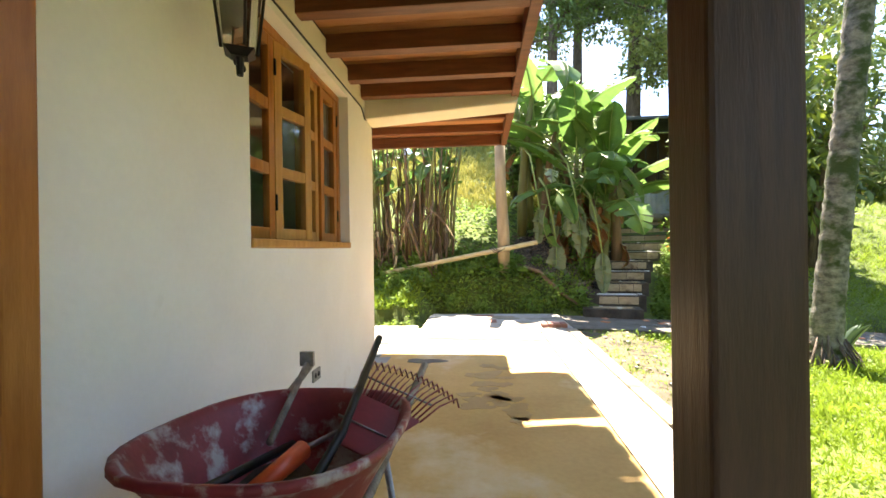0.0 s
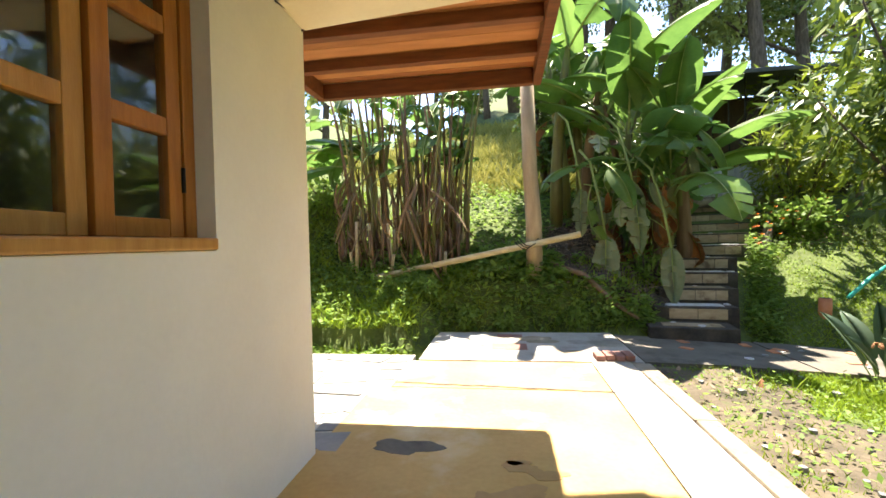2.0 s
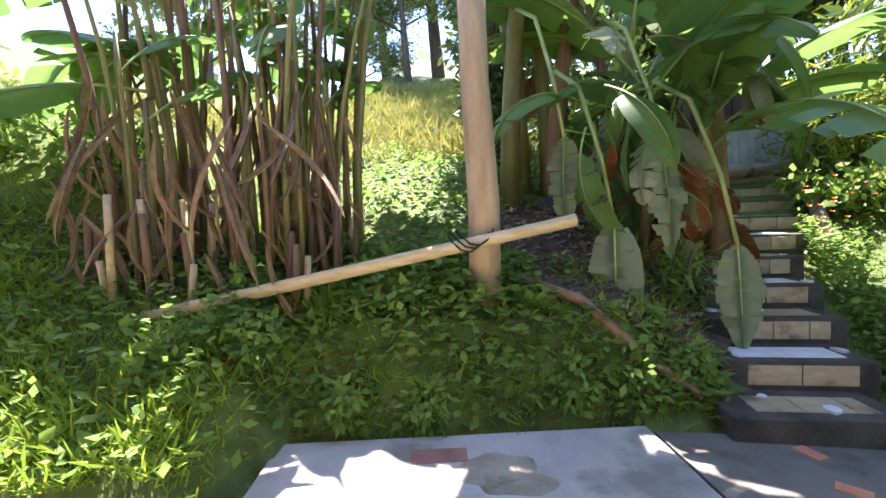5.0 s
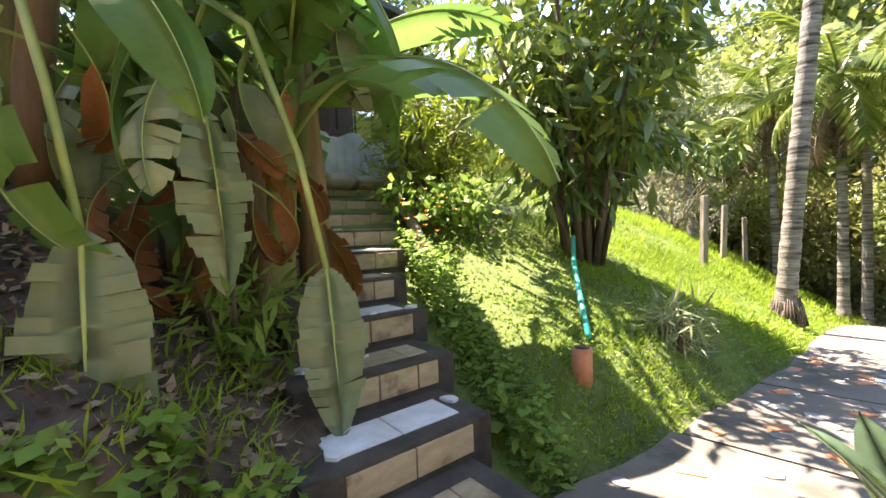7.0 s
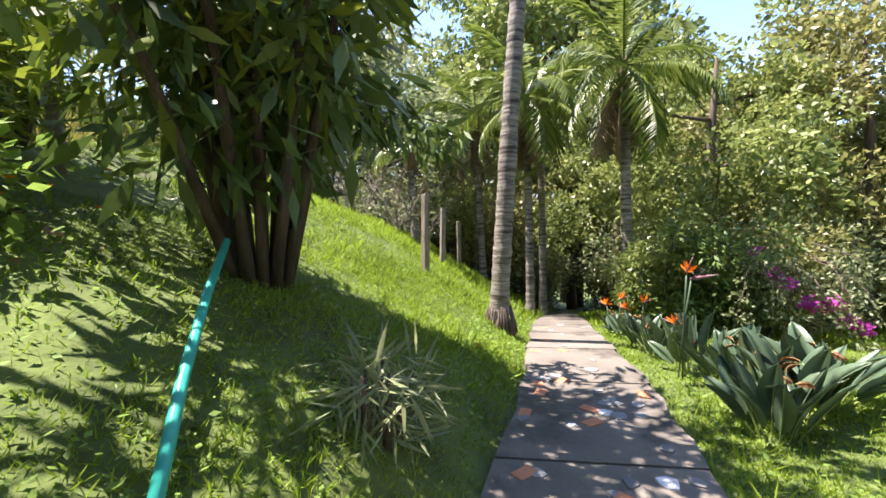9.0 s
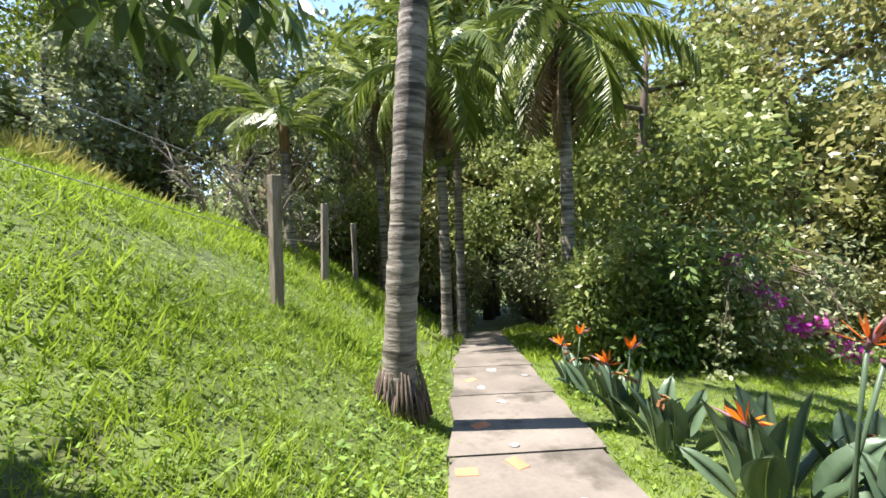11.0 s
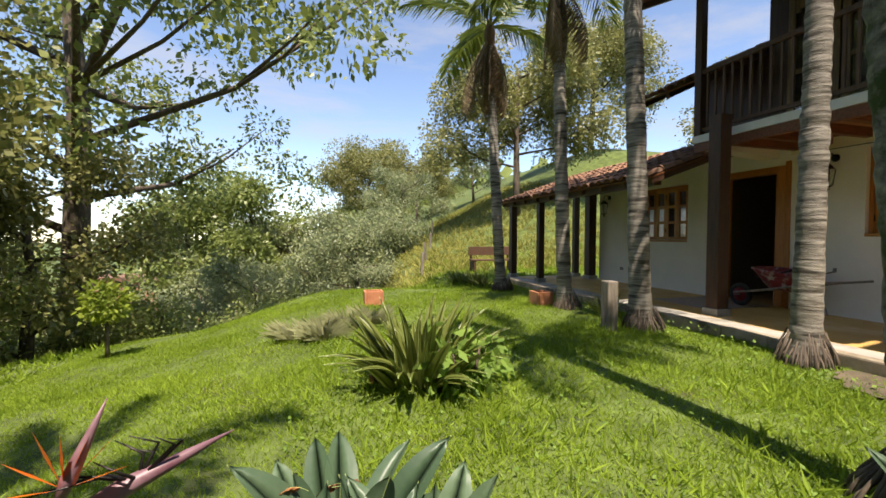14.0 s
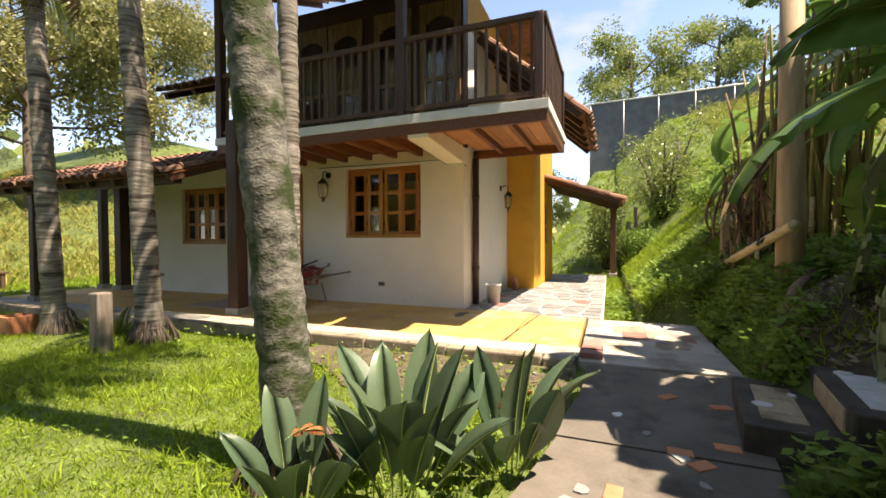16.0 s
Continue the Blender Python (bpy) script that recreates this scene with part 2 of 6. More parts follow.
M["bamboo"] = material("pale_dry_bamboo", (0.42, 0.31, 0.15), (0.66, 0.54, 0.31), 6, 0.5, 0.25, 50, stretch=(1, 4, 4))
M["round_post"] = material("peeled_round_timber", (0.30, 0.21, 0.12), (0.50, 0.38, 0.24), 4, 0.75, 0.5, 40, stretch=(3, 3, 0.5))
M["grey_wood"] = material("grey_weathered_wood", (0.13, 0.105, 0.08), (0.32, 0.275, 0.22), 5, 0.9, 0.6, 40, stretch=(4, 4, 0.6))
M["iron"] = material("black_wrought_iron", (0.012, 0.011, 0.010), (0.035, 0.03, 0.027), 12, 0.45, 0.3, 80, metal=0.6)
M["red_paint"] = material("chipped_red_paint", (0.15, 0.013, 0.02), (0.27, 0.028, 0.035), 7, 0.5, 0.3, 60, stain=(0.42, 0.37, 0.35), stain_scale=9, stain_from=0.5)
M["red_plain"] = material("dark_red_plastic", (0.17, 0.010, 0.016), (0.24, 0.018, 0.025), 9, 0.38, 0.1, 60)
M["orange_grip"] = plain("orange_red_plastic", (0.72, 0.10, 0.025), 0.4)
M["steel"] = material("worn_steel", (0.20, 0.19, 0.18), (0.38, 0.37, 0.36), 10, 0.45, 0.2, 80, metal=0.7)
M["rubber"] = plain("black_rubber", (0.03, 0.03, 0.032), 0.8)
M["turquoise"] = plain("turquoise_hose", (0.03, 0.46, 0.36), 0.4)
M["brown_pipe"] = plain("brown_drain_pipe", (0.055, 0.028, 0.02), 0.5)
M["bucket"] = material("dusty_white_plastic", (0.45, 0.45, 0.43), (0.62, 0.62, 0.60), 6, 0.6, 0.1, 50)
M["grey_plate"] = plain("grey_socket_plate", (0.26, 0.25, 0.24), 0.5)
# plaster of the rooms, the indoor shade mixed into its colour
M["shaded_inside"] = plain("shade_toned_plaster", (0.16, 0.12, 0.09), 0.9)
M["white_paint"] = material("white_fascia_paint", (0.66, 0.65, 0.60), (0.80, 0.79, 0.75), 5, 0.7, 0.2, 50, stretch=(1, 1, 1))
M["net"] = material("grey_shade_cloth", (0.10, 0.105, 0.11), (0.17, 0.175, 0.18), 2, 0.95, 0.2, 80)
M["sheet_roof"] = material("dark_metal_sheet", (0.03, 0.035, 0.045), (0.07, 0.08, 0.10), 4, 0.55, 0.2, 40)
M["corrugated"] = material("pale_corrugated_sheet", (0.30, 0.32, 0.31), (0.48, 0.50, 0.48), 4, 0.5, 0.2, 40)
M["mosaic"] = material("speckled_mosaic", (0.14, 0.08, 0.06), (0.55, 0.44, 0.38), 34, 0.6, 0.2, 60)
M["house_far"] = material("brick_house_wall", (0.36, 0.17, 0.10), (0.50, 0.27, 0.18), 5, 0.9, 0.2, 40)
M["rope"] = plain("black_tie_rope", (0.02, 0.018, 0.016), 0.8)
glass = bpy.data.materials.new("window_glass")
glass.use_nodes = True
gp = glass.node_tree.nodes["Principled BSDF"]
gp.inputs["Base Color"].default_value = (0.9, 0.95, 0.93, 1)
gp.inputs["Roughness"].default_value, gp.inputs["Transmission Weight"].default_value, gp.inputs["IOR"].default_value = 0.02, 1.0, 1.5
M["glass"] = glass


# ---- building helpers ----
def world_of(ob):
    return world_of(ob.parent) @ ob.matrix_parent_inverse @ ob.matrix_basis if ob.parent else ob.matrix_basis.copy()


def thing(name, at, label="", category="", group="", kind=""):
    ob = new(name)
    ob.empty_display_size = 0.1
    ob.matrix_basis = Matrix.Translation(at)
    return tagged(ob, label, category, group, kind)


def adopt(ob, parent, label=""):
    if parent is not None:
        ob.parent = parent
        ob.matrix_parent_inverse = world_of(parent).inverted()
    return tagged(ob, label)


def part(name, bm, mat, parent=None, label="", smooth=False):
    """One mesh object from a bmesh in world coordinates, under a thing or part."""
    me = bpy.data.meshes.new(name)
    bm.to_mesh(me)
    bm.free()
    me.materials.append(mat)
    if smooth:
        me.polygons.foreach_set("use_smooth", [True] * len(me.polygons))
    return adopt(new(name, me), parent, label)


def mesh_np(name, verts, faces, mat, parent=None, label="", smooth=False):
    """Mesh from arrays: faces all of one size."""
    me = bpy.data.meshes.new(name)
    verts, faces = np.asarray(verts, dtype=np.float32), np.asarray(faces, dtype=np.int32)
    k = faces.shape[1]
    me.vertices.add(len(verts))
    me.vertices.foreach_set("co", verts.ravel())
    me.loops.add(faces.size)
    me.loops.foreach_set("vertex_index", faces.ravel())
    me.polygons.add(len(faces))
    me.polygons.foreach_set("loop_start", np.arange(0, faces.size, k, dtype=np.int32))
    me.polygons.foreach_set("use_smooth", np.full(len(faces), smooth))
    me.update(calc_edges=True)
    me.materials.append(mat)
    return adopt(new(name, me), parent, label)


def add_box(bm, x0, x1, y0, y1, z0, z1, bevel=0.0):
    vs = [bm.verts.new((x, y, z)) for x in (x0, x1) for y in (y0, y1) for z in (z0, z1)]
    fs = [bm.faces.new([vs[i] for i in q]) for q in ((0, 1, 3, 2), (4, 6, 7, 5), (0, 4, 5, 1), (2, 3, 7, 6), (0, 2, 6, 4), (1, 5, 7, 3))]
    if bevel:
        bmesh.ops.bevel(bm, geom=list({e for f in fs for e in f.edges}), offset=bevel, segments=2, affect="EDGES", profile=0.6)
    return vs


def box(name, x0, x1, y0, y1, z0, z1, mat, parent=None, bevel=0.006, label="", turn=None):
    bm = bmesh.new()
    add_box(bm, x0, x1, y0, y1, z0, z1, min(bevel, 0.3 * min(abs(x1 - x0), abs(y1 - y0), abs(z1 - z0))))
    if turn is not None:
        bmesh.ops.transform(bm, matrix=turn, verts=bm.verts)
    return part(name, bm, mat, parent, label)


def tube_arrays(points, radii, sides=8, cap=True):
    pts = [Vector(p) for p in points]
    verts, faces = [], []
    ref = Vector((0.31, 0.95, 0.05))
    for i, p in enumerate(pts):
        d = (pts[min(i + 1, len(pts) - 1)] - pts[max(i - 1, 0)]).normalized()
        u = d.cross(ref)
        u = (d.cross(Vector((1, 0, 0))) if u.length < 0.1 else u).normalized()
        w = d.cross(u)
        for k in range(sides):
            a = 2 * math.pi * k / sides
            verts.append(p + (u * math.cos(a) + w * math.sin(a)) * radii[i])
    for i in range(len(pts) - 1):
        for k in range(sides):
            a, b = i * sides + k, i * sides + (k + 1) % sides
            faces.append((a, a + sides, b + sides, b))
    return verts, faces


def add_tube(bm, points, radii, sides=8):
    if not hasattr(radii, "__len__"):
        radii = [radii] * len(points)
    v, f = tube_arrays(points, radii, sides)
    vs = [bm.verts.new(p) for p in v]
    for q in f:
        bm.faces.new([vs[i] for i in q])
    bm.faces.new(vs[:sides])
    bm.faces.new(vs[-sides:][::-1])


def tube(name, points, radii, mat, parent=None, sides=8, label="", smooth=True):
    bm = bmesh.new()
    add_tube(bm, points, radii, sides)
    return part(name, bm, mat, parent, label, smooth)


def wall(name, axis, at, thick, lo, hi, z0, z1, holes, mat, label):
    """Wall across x or y at a place, reaching back by thick; holes: (lo, hi, z0, z1) go right through."""
    us = sorted({lo, hi, *[h[0] for h in holes], *[h[1] for h in holes]})
    zs = sorted({z0, z1, *[h[2] for h in holes], *[h[3] for h in holes]})
    solid = lambda i, j: 0 <= i < len(us) - 1 and 0 <= j < len(zs) - 1 and not any(
        h[0] <= (us[i] + us[i + 1]) / 2 <= h[1] and h[2] <= (zs[j] + zs[j + 1]) / 2 <= h[3] for h in holes)
    bm = bmesh.new()
    pt = lambda d, u, z: (at - d, u, z) if axis == "x" else (u, at - d, z)
    q = lambda *p: bm.faces.new([bm.verts.new(c) for c in p])
    for i in range(len(us) - 1):
        for j in range(len(zs) - 1):
            if not solid(i, j):
                continue
            a, b, c, d = us[i], us[i + 1], zs[j], zs[j + 1]
            q(pt(0, a, c), pt(0, b, c), pt(0, b, d), pt(0, a, d))
            q(pt(thick, a, c), pt(thick, a, d), pt(thick, b, d), pt(thick, b, c))
            if not solid(i - 1, j): q(pt(0, a, c), pt(0, a, d), pt(thick, a, d), pt(thick, a, c))
            if not solid(i + 1, j): q(pt(0, b, c), pt(thick, b, c), pt(thick, b, d), pt(0, b, d))
            if not solid(i, j - 1): q(pt(0, a, c), pt(thick, a, c), pt(thick, b, c), pt(0, b, c))
            if not solid(i, j + 1): q(pt(0, a, d), pt(0, b, d), pt(thick, b, d), pt(thick, a, d))
    bmesh.ops.remove_doubles(bm, verts=bm.verts, dist=0.0005)
    bmesh.ops.recalc_face_normals(bm, faces=bm.faces)
    return tagged(part(name, bm, mat), label, "wall", kind="structure")


def scatter(template, faces, mats):
    """Many copies of one small leaf or blade as arrays. mats: (k, 3, 4)."""
    t, f, m = np.asarray(template, float), np.asarray(faces, int), np.asarray(mats, float)
    v = np.einsum("kij,nj->kni", m[:, :, :3], t) + m[:, None, :, 3]
    idx = f[None] + (np.arange(len(m)) * len(t))[:, None, None]
    return v.reshape(-1, 3), idx.reshape(-1, f.shape[1])


def frames_np(pos, direction, up, size, width=1.0):
    """Matrices whose y axis runs along direction and whose z is near up."""
    d = direction / np.maximum(np.linalg.norm(direction, axis=1, keepdims=True), 1e-6)
    x = np.cross(d, up)
    x /= np.maximum(np.linalg.norm(x, axis=1, keepdims=True), 1e-6)
    z = np.cross(x, d)
    size = np.broadcast_to(np.asarray(size, float).reshape(-1, 1), (len(pos), 1))
    return np.stack([x * size * width, d * size, z * size, pos], axis=2)


# ---- the lie of the land ----
PX = (-60, 0.45, 1.7, 3.9, 5.9, 7.0, 8.0, 10.0, 12.5, 15.0, 60)
PY = (5.05, 5.05, 4.98, 4.44, 4.15, 4.08, 3.98, 3.75, 3.35, 2.95, -5.0)
PW = (1.15, 1.15, 1.1, 1.1, 1.0, 0.95, 0.95, 0.95, 0.9, 0.9, 0.9)
PZ = (0.0, -0.02, -0.05, -0.11, -0.19, -0.27, -0.38, -0.66, -1.08, -1.6, -9.0)


def along(x, table):
    return np.interp(x, PX, table)


def smooth(a, b, x):
    t = np.clip((np.asarray(x, float) - a) / (b - a), 0, 1)
    return t * t * (3 - 2 * t)


def north_edge(x):
    e = along(x, PY) + along(x, PW) / 2
    e = np.where(x < 0.45, 5.72, e)
    return np.where(x < -1.4, 4.62 + 1.1 * smooth(-2.15, -1.6, x), e)


def land(x, y):
    """Height of the ground."""
    x, y = np.asarray(x, float), np.asarray(y, float)
    base = along(x, PZ) - 0.05
    d = np.maximum(y - north_edge(x) - 0.03, 0)
    steep = 1.6 - 1.05 * smooth(0.2, 1.6, x) - 1.0 * smooth(-1.3, -2.3, x) + 0.45 * smooth(0.3, 0.95, x - 1.74 - 0.49 * (y - 5.36)) * smooth(6.2, 4.6, x)
    west = smooth(-2.5, -6.0, x)
    lip = smooth(0.9, 0.2, x) * smooth(-2.0, -1.4, x)
    knee = 0.42 - 0.14 * lip
    steep = steep + 0.8 * lip
    bank = steep * np.minimum(d, knee) + (0.47 + 0.45 * west + 0.17 * smooth(5.5, 8.5, x)) * np.clip(d - knee, 0, 2.73) + 0.42 * np.clip(d - 3.15, 0, 45) * (1 - 0.45 * smooth(8, 16, x)) * (1 - 0.5 * west)
    north = base + bank + 0.40 * np.clip(-10.5 - x, 0, 14) * smooth(1.0, 4.0, y)
    lawn = -0.12 + 0.05 * np.exp(-((x - 4.6) ** 2 + (y - 1) ** 2) / 3) - 0.145 * np.maximum(x - 5.2, 0)
    lawn = lawn - 0.05 * np.clip(2 - y, 0, 10) * smooth(5.0, 8.0, x)
    lawn = np.maximum(lawn, -5.5)
    lawn = lawn - 0.36 * np.clip(-5.6 - y, 0, 22) * smooth(0.3, 5.0, x)
    lawn = lawn + 0.5 * np.clip(0.8 - x, 0, 17) * smooth(-9, -26, y)
    s = y - (along(x, PY) - along(x, PW) / 2)
    mixed = smooth(-0.9, 0.0, s)
    south = lawn * (1 - mixed) + (along(x, PZ) - 0.05) * mixed
    z = np.where(s > 0, north, np.where(x < 0.45, np.minimum(lawn, np.maximum(lawn, -0.12)), south))
    z = np.where((x < 0.45) & (s <= 0.6) & (y > -9), -0.12 + 0.40 * np.clip(-10.5 - x, 0, 14) * smooth(1.0, 4.0, y), z)
    far = np.hypot(x, y)
    return z + 0.02 * np.sin(2.1 * x + 1.3 * y) * np.sin(1.7 * y - 0.6 * x) * (far < 60) + 14 * smooth(70, 200, far) * (0.5 + 0.5 * np.sin(3 * np.arctan2(y, x) + 0.8))


def land_at(x, y):
    return float(land(np.array([x]), np.array([y]))[0])


near = np.concatenate([np.arange(-12, 17, 0.22)])
grow = 16.9 + np.cumsum(1.16 ** np.arange(1, 42) * 0.25)
grow2 = -12 - np.cumsum(1.16 ** np.arange(1, 42) * 0.25)
gx = np.concatenate([grow2[::-1], near, grow])
gy = np.unique(np.round(np.concatenate([gx, np.arange(4.4, 6.9, 0.055)]), 3))
XX, YY = np.meshgrid(gx, gy, indexing="ij")
ZZ = land(XX, YY)
inside = (XX > -9.4) & (XX < 0.25) & (YY < north_edge(XX) - 0.15) & (YY > -6.4)
ZZ = np.where(inside, -0.25, ZZ)
nx, ny = XX.shape
ii, jj = np.meshgrid(np.arange(nx - 1), np.arange(ny - 1), indexing="ij")
quads = np.stack([ii * ny + jj, (ii + 1) * ny + jj, (ii + 1) * ny + jj + 1, ii * ny + jj + 1], axis=2).reshape(-1, 4)
ground = mesh_np("ground", np.stack([XX, YY, ZZ], axis=2).reshape(-1, 3), quads, M["ground"], smooth=True)
tagged(ground, "sloping garden ground of soil and grass", "ground", kind="structure")


# ---- house: walls ----
FX = -1.92                                   # face of the front wall
wall("wall_east", "x", FX, 0.24, -5.5, 2.5, -0.2, 2.6, [(0.26, 1.74, 1.15, 2.38), (-1.95, -0.78, -0.2, 2.3), (-3.95, -2.66, 1.03, 2.22)], M["plaster"],
     "white plastered front wall with a rounded worn corner")
wall("wall_north", "y", 2.5, 0.24, -5.2, FX - 0.24, -0.2, 4.6, [], M["plaster"], "white plastered side wall in full sun")
wall("wall_west", "x", -5.2, 0.24, -5.5, 2.26, -0.2, 5.0, [], M["shaded_inside"], "plain back wall of the house")
wall("wall_south", "y", -5.26, 0.24, -5.2, FX - 0.24, -0.2, 2.9, [], M["plaster"], "white plastered end wall under the porch roof")
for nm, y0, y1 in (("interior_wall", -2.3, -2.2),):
    tagged(box(nm, -5.19, FX - 0.25, y0, y1, 0, 2.55, M["shaded_inside"]), "plastered partition inside the house, coloured dark for indoor shade", "wall", kind="structure")
tagged(box("floor_inside", -5.19, FX - 0.002, -5.2, 2.25, -0.2, -0.004, M["wet"], bevel=0), "dim screed floor inside the house", "floor", kind="structure")
tagged(box("ceiling", -5.19, FX - 0.245, -5.2, 2.25, 2.56, 2.62, M["shaded_inside"], bevel=0), "ceiling inside the house, coloured dark for indoor shade", "ceiling", kind="structure")
tagged(box("wall_upper_east", -2.16, FX, -1.1, 2.5, 2.63, 5.3, M["wood_dark"], bevel=0), "dark timber upper storey wall behind the balcony", "wall", kind="structure")
tagged(box("wall_upper_north", -5.19, -2.165, 2.3, 2.497, 4.6, 5.4, M["ochre"], bevel=0), "ochre gable wall below the roof", "wall", kind="structure")
tagged(box("wall_upper_south", -5.19, -2.165, -1.1, -0.9, 2.63, 5.4, M["wood_dark"], bevel=0), "dark timber upper end wall", "wall", kind="structure")
# ochre stair block and its return
tagged(box("wall_ochre", -8.2, -5.0, -1.0, 3.12, -0.2, 3.9, M["ochre"], bevel=0.03), "ochre painted block beside the side door", "wall", kind="structure")
tagged(box("cream_strip", FX, FX + 0.012, -0.7, 2.2, 2.44, 2.598, M["cream"], bevel=0), "cream painted band under the balcony joists", "trim", kind="structure")
# niche openings on the ochre block, their inner shade laid on as flat dark panels
for z0 in (1.25, 1.75):
    tagged(box("wall_niche", -6.9, -6.72, 3.121, 3.127, z0 - 0.25, z0 + 0.15, M["wood_dark"], bevel=0), "narrow dark slot window in the ochre wall", "window", kind="structure")


def casement(y0, y1, z0, z1, mat, parent, rows=3, ajar=0.0, hinge=0):
    """One glazed window leaf in the plane of the front wall."""
    st, x0, x1 = 0.062, FX - 0.125, FX - 0.08
    frame_part = thing("casement", (FX - 0.08, y0 if hinge == 0 else y1, z0))
    adopt(frame_part, parent)
    bm = bmesh.new()
    add_box(bm, x0, x1, y0, y0 + st, z0, z1, 0.004)
    add_box(bm, x0, x1, y1 - st, y1, z0, z1, 0.004)
    cuts = [z0 + (z1 - z0 - st) * k / rows for k in range(rows + 1)]
    for c in cuts:
        add_box(bm, x0 + 0.002, x1 - 0.002, y0 + st, y1 - st, c, c + st, 0.004)
    part("sash", bm, mat, frame_part)
    for k in range(rows):
        p = box("pane", x0 + 0.018, x0 + 0.024, y0 + st - 0.006, y1 - st + 0.006, cuts[k] + st - 0.006, cuts[k + 1] + 0.006, M["glass"], frame_part, bevel=0)
        p.visible_shadow = False
    for zz in (z0 + 0.16, z1 - 0.2):
        tube("hinge", [(x1 + 0.004, y0 if hinge == 0 else y1, zz), (x1 + 0.004, y0 if hinge == 0 else y1, zz + 0.09)], 0.008, M["iron"], frame_part, 6)
    if ajar:
        frame_part.matrix_basis = frame_part.matrix_basis @ pose(0, 0, 0, 0, 0, ajar)
    return frame_part


def window(name, y0, y1, z0, z1, label, ajar):
    w = thing(name, (FX - 0.1, (y0 + y1) / 2, z0), label, "window", kind="structure")
    bm = bmesh.new()
    f, x0, x1 = 0.055, FX - 0.17, FX - 0.075
    add_box(bm, x0, x1, y0, y0 + f, z0, z1, 0.005)
    add_box(bm, x0, x1, y1 - f, y1, z0, z1, 0.005)
    add_box(bm, x0, x1, y0 + f, y1 - f, z1 - f, z1, 0.005)
    part("window_frame", bm, M["wood_orange"], w)
    box("window_sill", x0, FX + 0.012, y0 + 0.001, y1 - 0.001, z0, z0 + 0.045, M["wood_pale"], w, 0.008)
    n = 4
    a, b = y0 + f + 0.004, y1 - f - 0.004
    for k in range(n):
        casement(a + (b - a) * k / n + 0.003, a + (b - a) * (k + 1) / n - 0.003, z0 + 0.05, z1 - f - 0.004, M["wood_pale"] if k in (1, 2) else M["wood_orange"], w,
                 3, ajar.get(k, 0.0), 0 if k % 2 == 0 or ajar.get(k, 0.0) < -5 else 1)
    return w


window("window_1", 0.262, 1.738, 1.152, 2.378, "varnished orange wooden window with twelve panes in a white wall", {1: -13.0, 2: 3.0})
window("window_2", -3.948, -2.662, 1.032, 2.218, "varnished wooden window with many panes under the porch roof", {})

# door with an open leaf
door = thing("door_1", (FX, -1.4, 0), "open varnished wooden front door in a heavy frame", "door", kind="structure")
for y0, y1 in ((-1.95, -1.84), (-0.89, -0.78)):
    box("door_jamb", FX - 0.18, FX + 0.015, y0, y1, 0, 2.3, M["wood_orange"], door)
box("door_head", FX - 0.18, FX + 0.013, -1.84, -0.89, 2.19, 2.3, M["wood_orange"], door)
leaf = box("door_leaf", FX - 0.92, FX - 0.03, -0.95, -0.905, 0.01, 2.18, M["wood_orange"], door, label="varnished panelled door leaf standing open")
for z0, z1 in ((0.2, 0.85), (1.0, 1.55), (1.7, 2.05)):
    box("door_panel", FX - 0.8, FX - 0.15, -0.962, -0.951, z0, z1, M["wood_pale"], leaf, 0.01)
tube("door_handle", [(FX - 0.85, -0.96, 1.0), (FX - 0.85, -1.01, 1.0), (FX - 0.75, -1.01, 1.0)], 0.009, M["iron"], leaf, 6)
tagged(box("door_surround", FX + 0.001, FX + 0.02, -0.775, -0.69, 0.0, 2.36, M["wood_orange"]), "broad orange wooden trim beside the front door", "trim", kind="structure")

# ---- balcony ----
BX0, BX1, BY0, BY1, BT = -0.55, FX, -1.2, 3.95, 2.74
balcony = thing("balcony", (-1.2, 1.4, BT), "dark timber balcony with turned rail and white edge board", "balcony", kind="structure")
k = 0
yy = BY0
while yy < BY1 - 0.02:                       # ceiling boards run out from the wall
    w = 0.16 + 0.05 * ((k * 7) % 5) / 5
    y1 = min(yy + w, BY1)
    xe = -2.45 if yy > 2.52 else FX - 0.001
    box("board", xe, BX0 + 0.03, yy + 0.003, y1 - 0.003, 2.63, 2.66, M["deck"], balcony, 0.003)
    yy, k = y1, k + 1
box("balcony_floor", FX, BX0, BY0, BY1, 2.665, 2.73, M["wood_dark"], balcony, 0)
box("balcony_floor_wing", -2.45, FX - 0.002, 2.505, BY1, 2.665, 2.73, M["wood_dark"], balcony, 0)
for y in (-0.62, -0.18, 0.28, 0.78, 1.27, 1.75, 2.12):
    box("joist", FX + 0.002, BX0 - 0.02, y - 0.045, y + 0.045, 2.5, 2.629, M["rafter"], balcony)
for y in (3.0, 3.5):
    box("joist", -2.44, BX0 - 0.02, y - 0.035, y + 0.035, 2.54, 2.629, M["rafter"], balcony)
box("edge_beam", BX0 - 0.02, BX0 + 0.05, BY0, BY1 + 0.05, 2.49, 2.625, M["rafter"], balcony, 0.006)
box("edge_beam", -2.5, BX0 - 0.022, BY1 - 0.02, BY1 + 0.05, 2.49, 2.625, M["rafter"], balcony, 0.006)
box("edge_beam", -2.5, -2.43, 2.51, BY1 - 0.022, 2.49, 2.625, M["rafter"], balcony, 0.006)
box("white_fascia", BX0 - 0.01, BX0 + 0.07, BY0 - 0.02, BY1 + 0.07, 2.628, 2.745, M["white_paint"], balcony, 0.006, "white painted edge board")
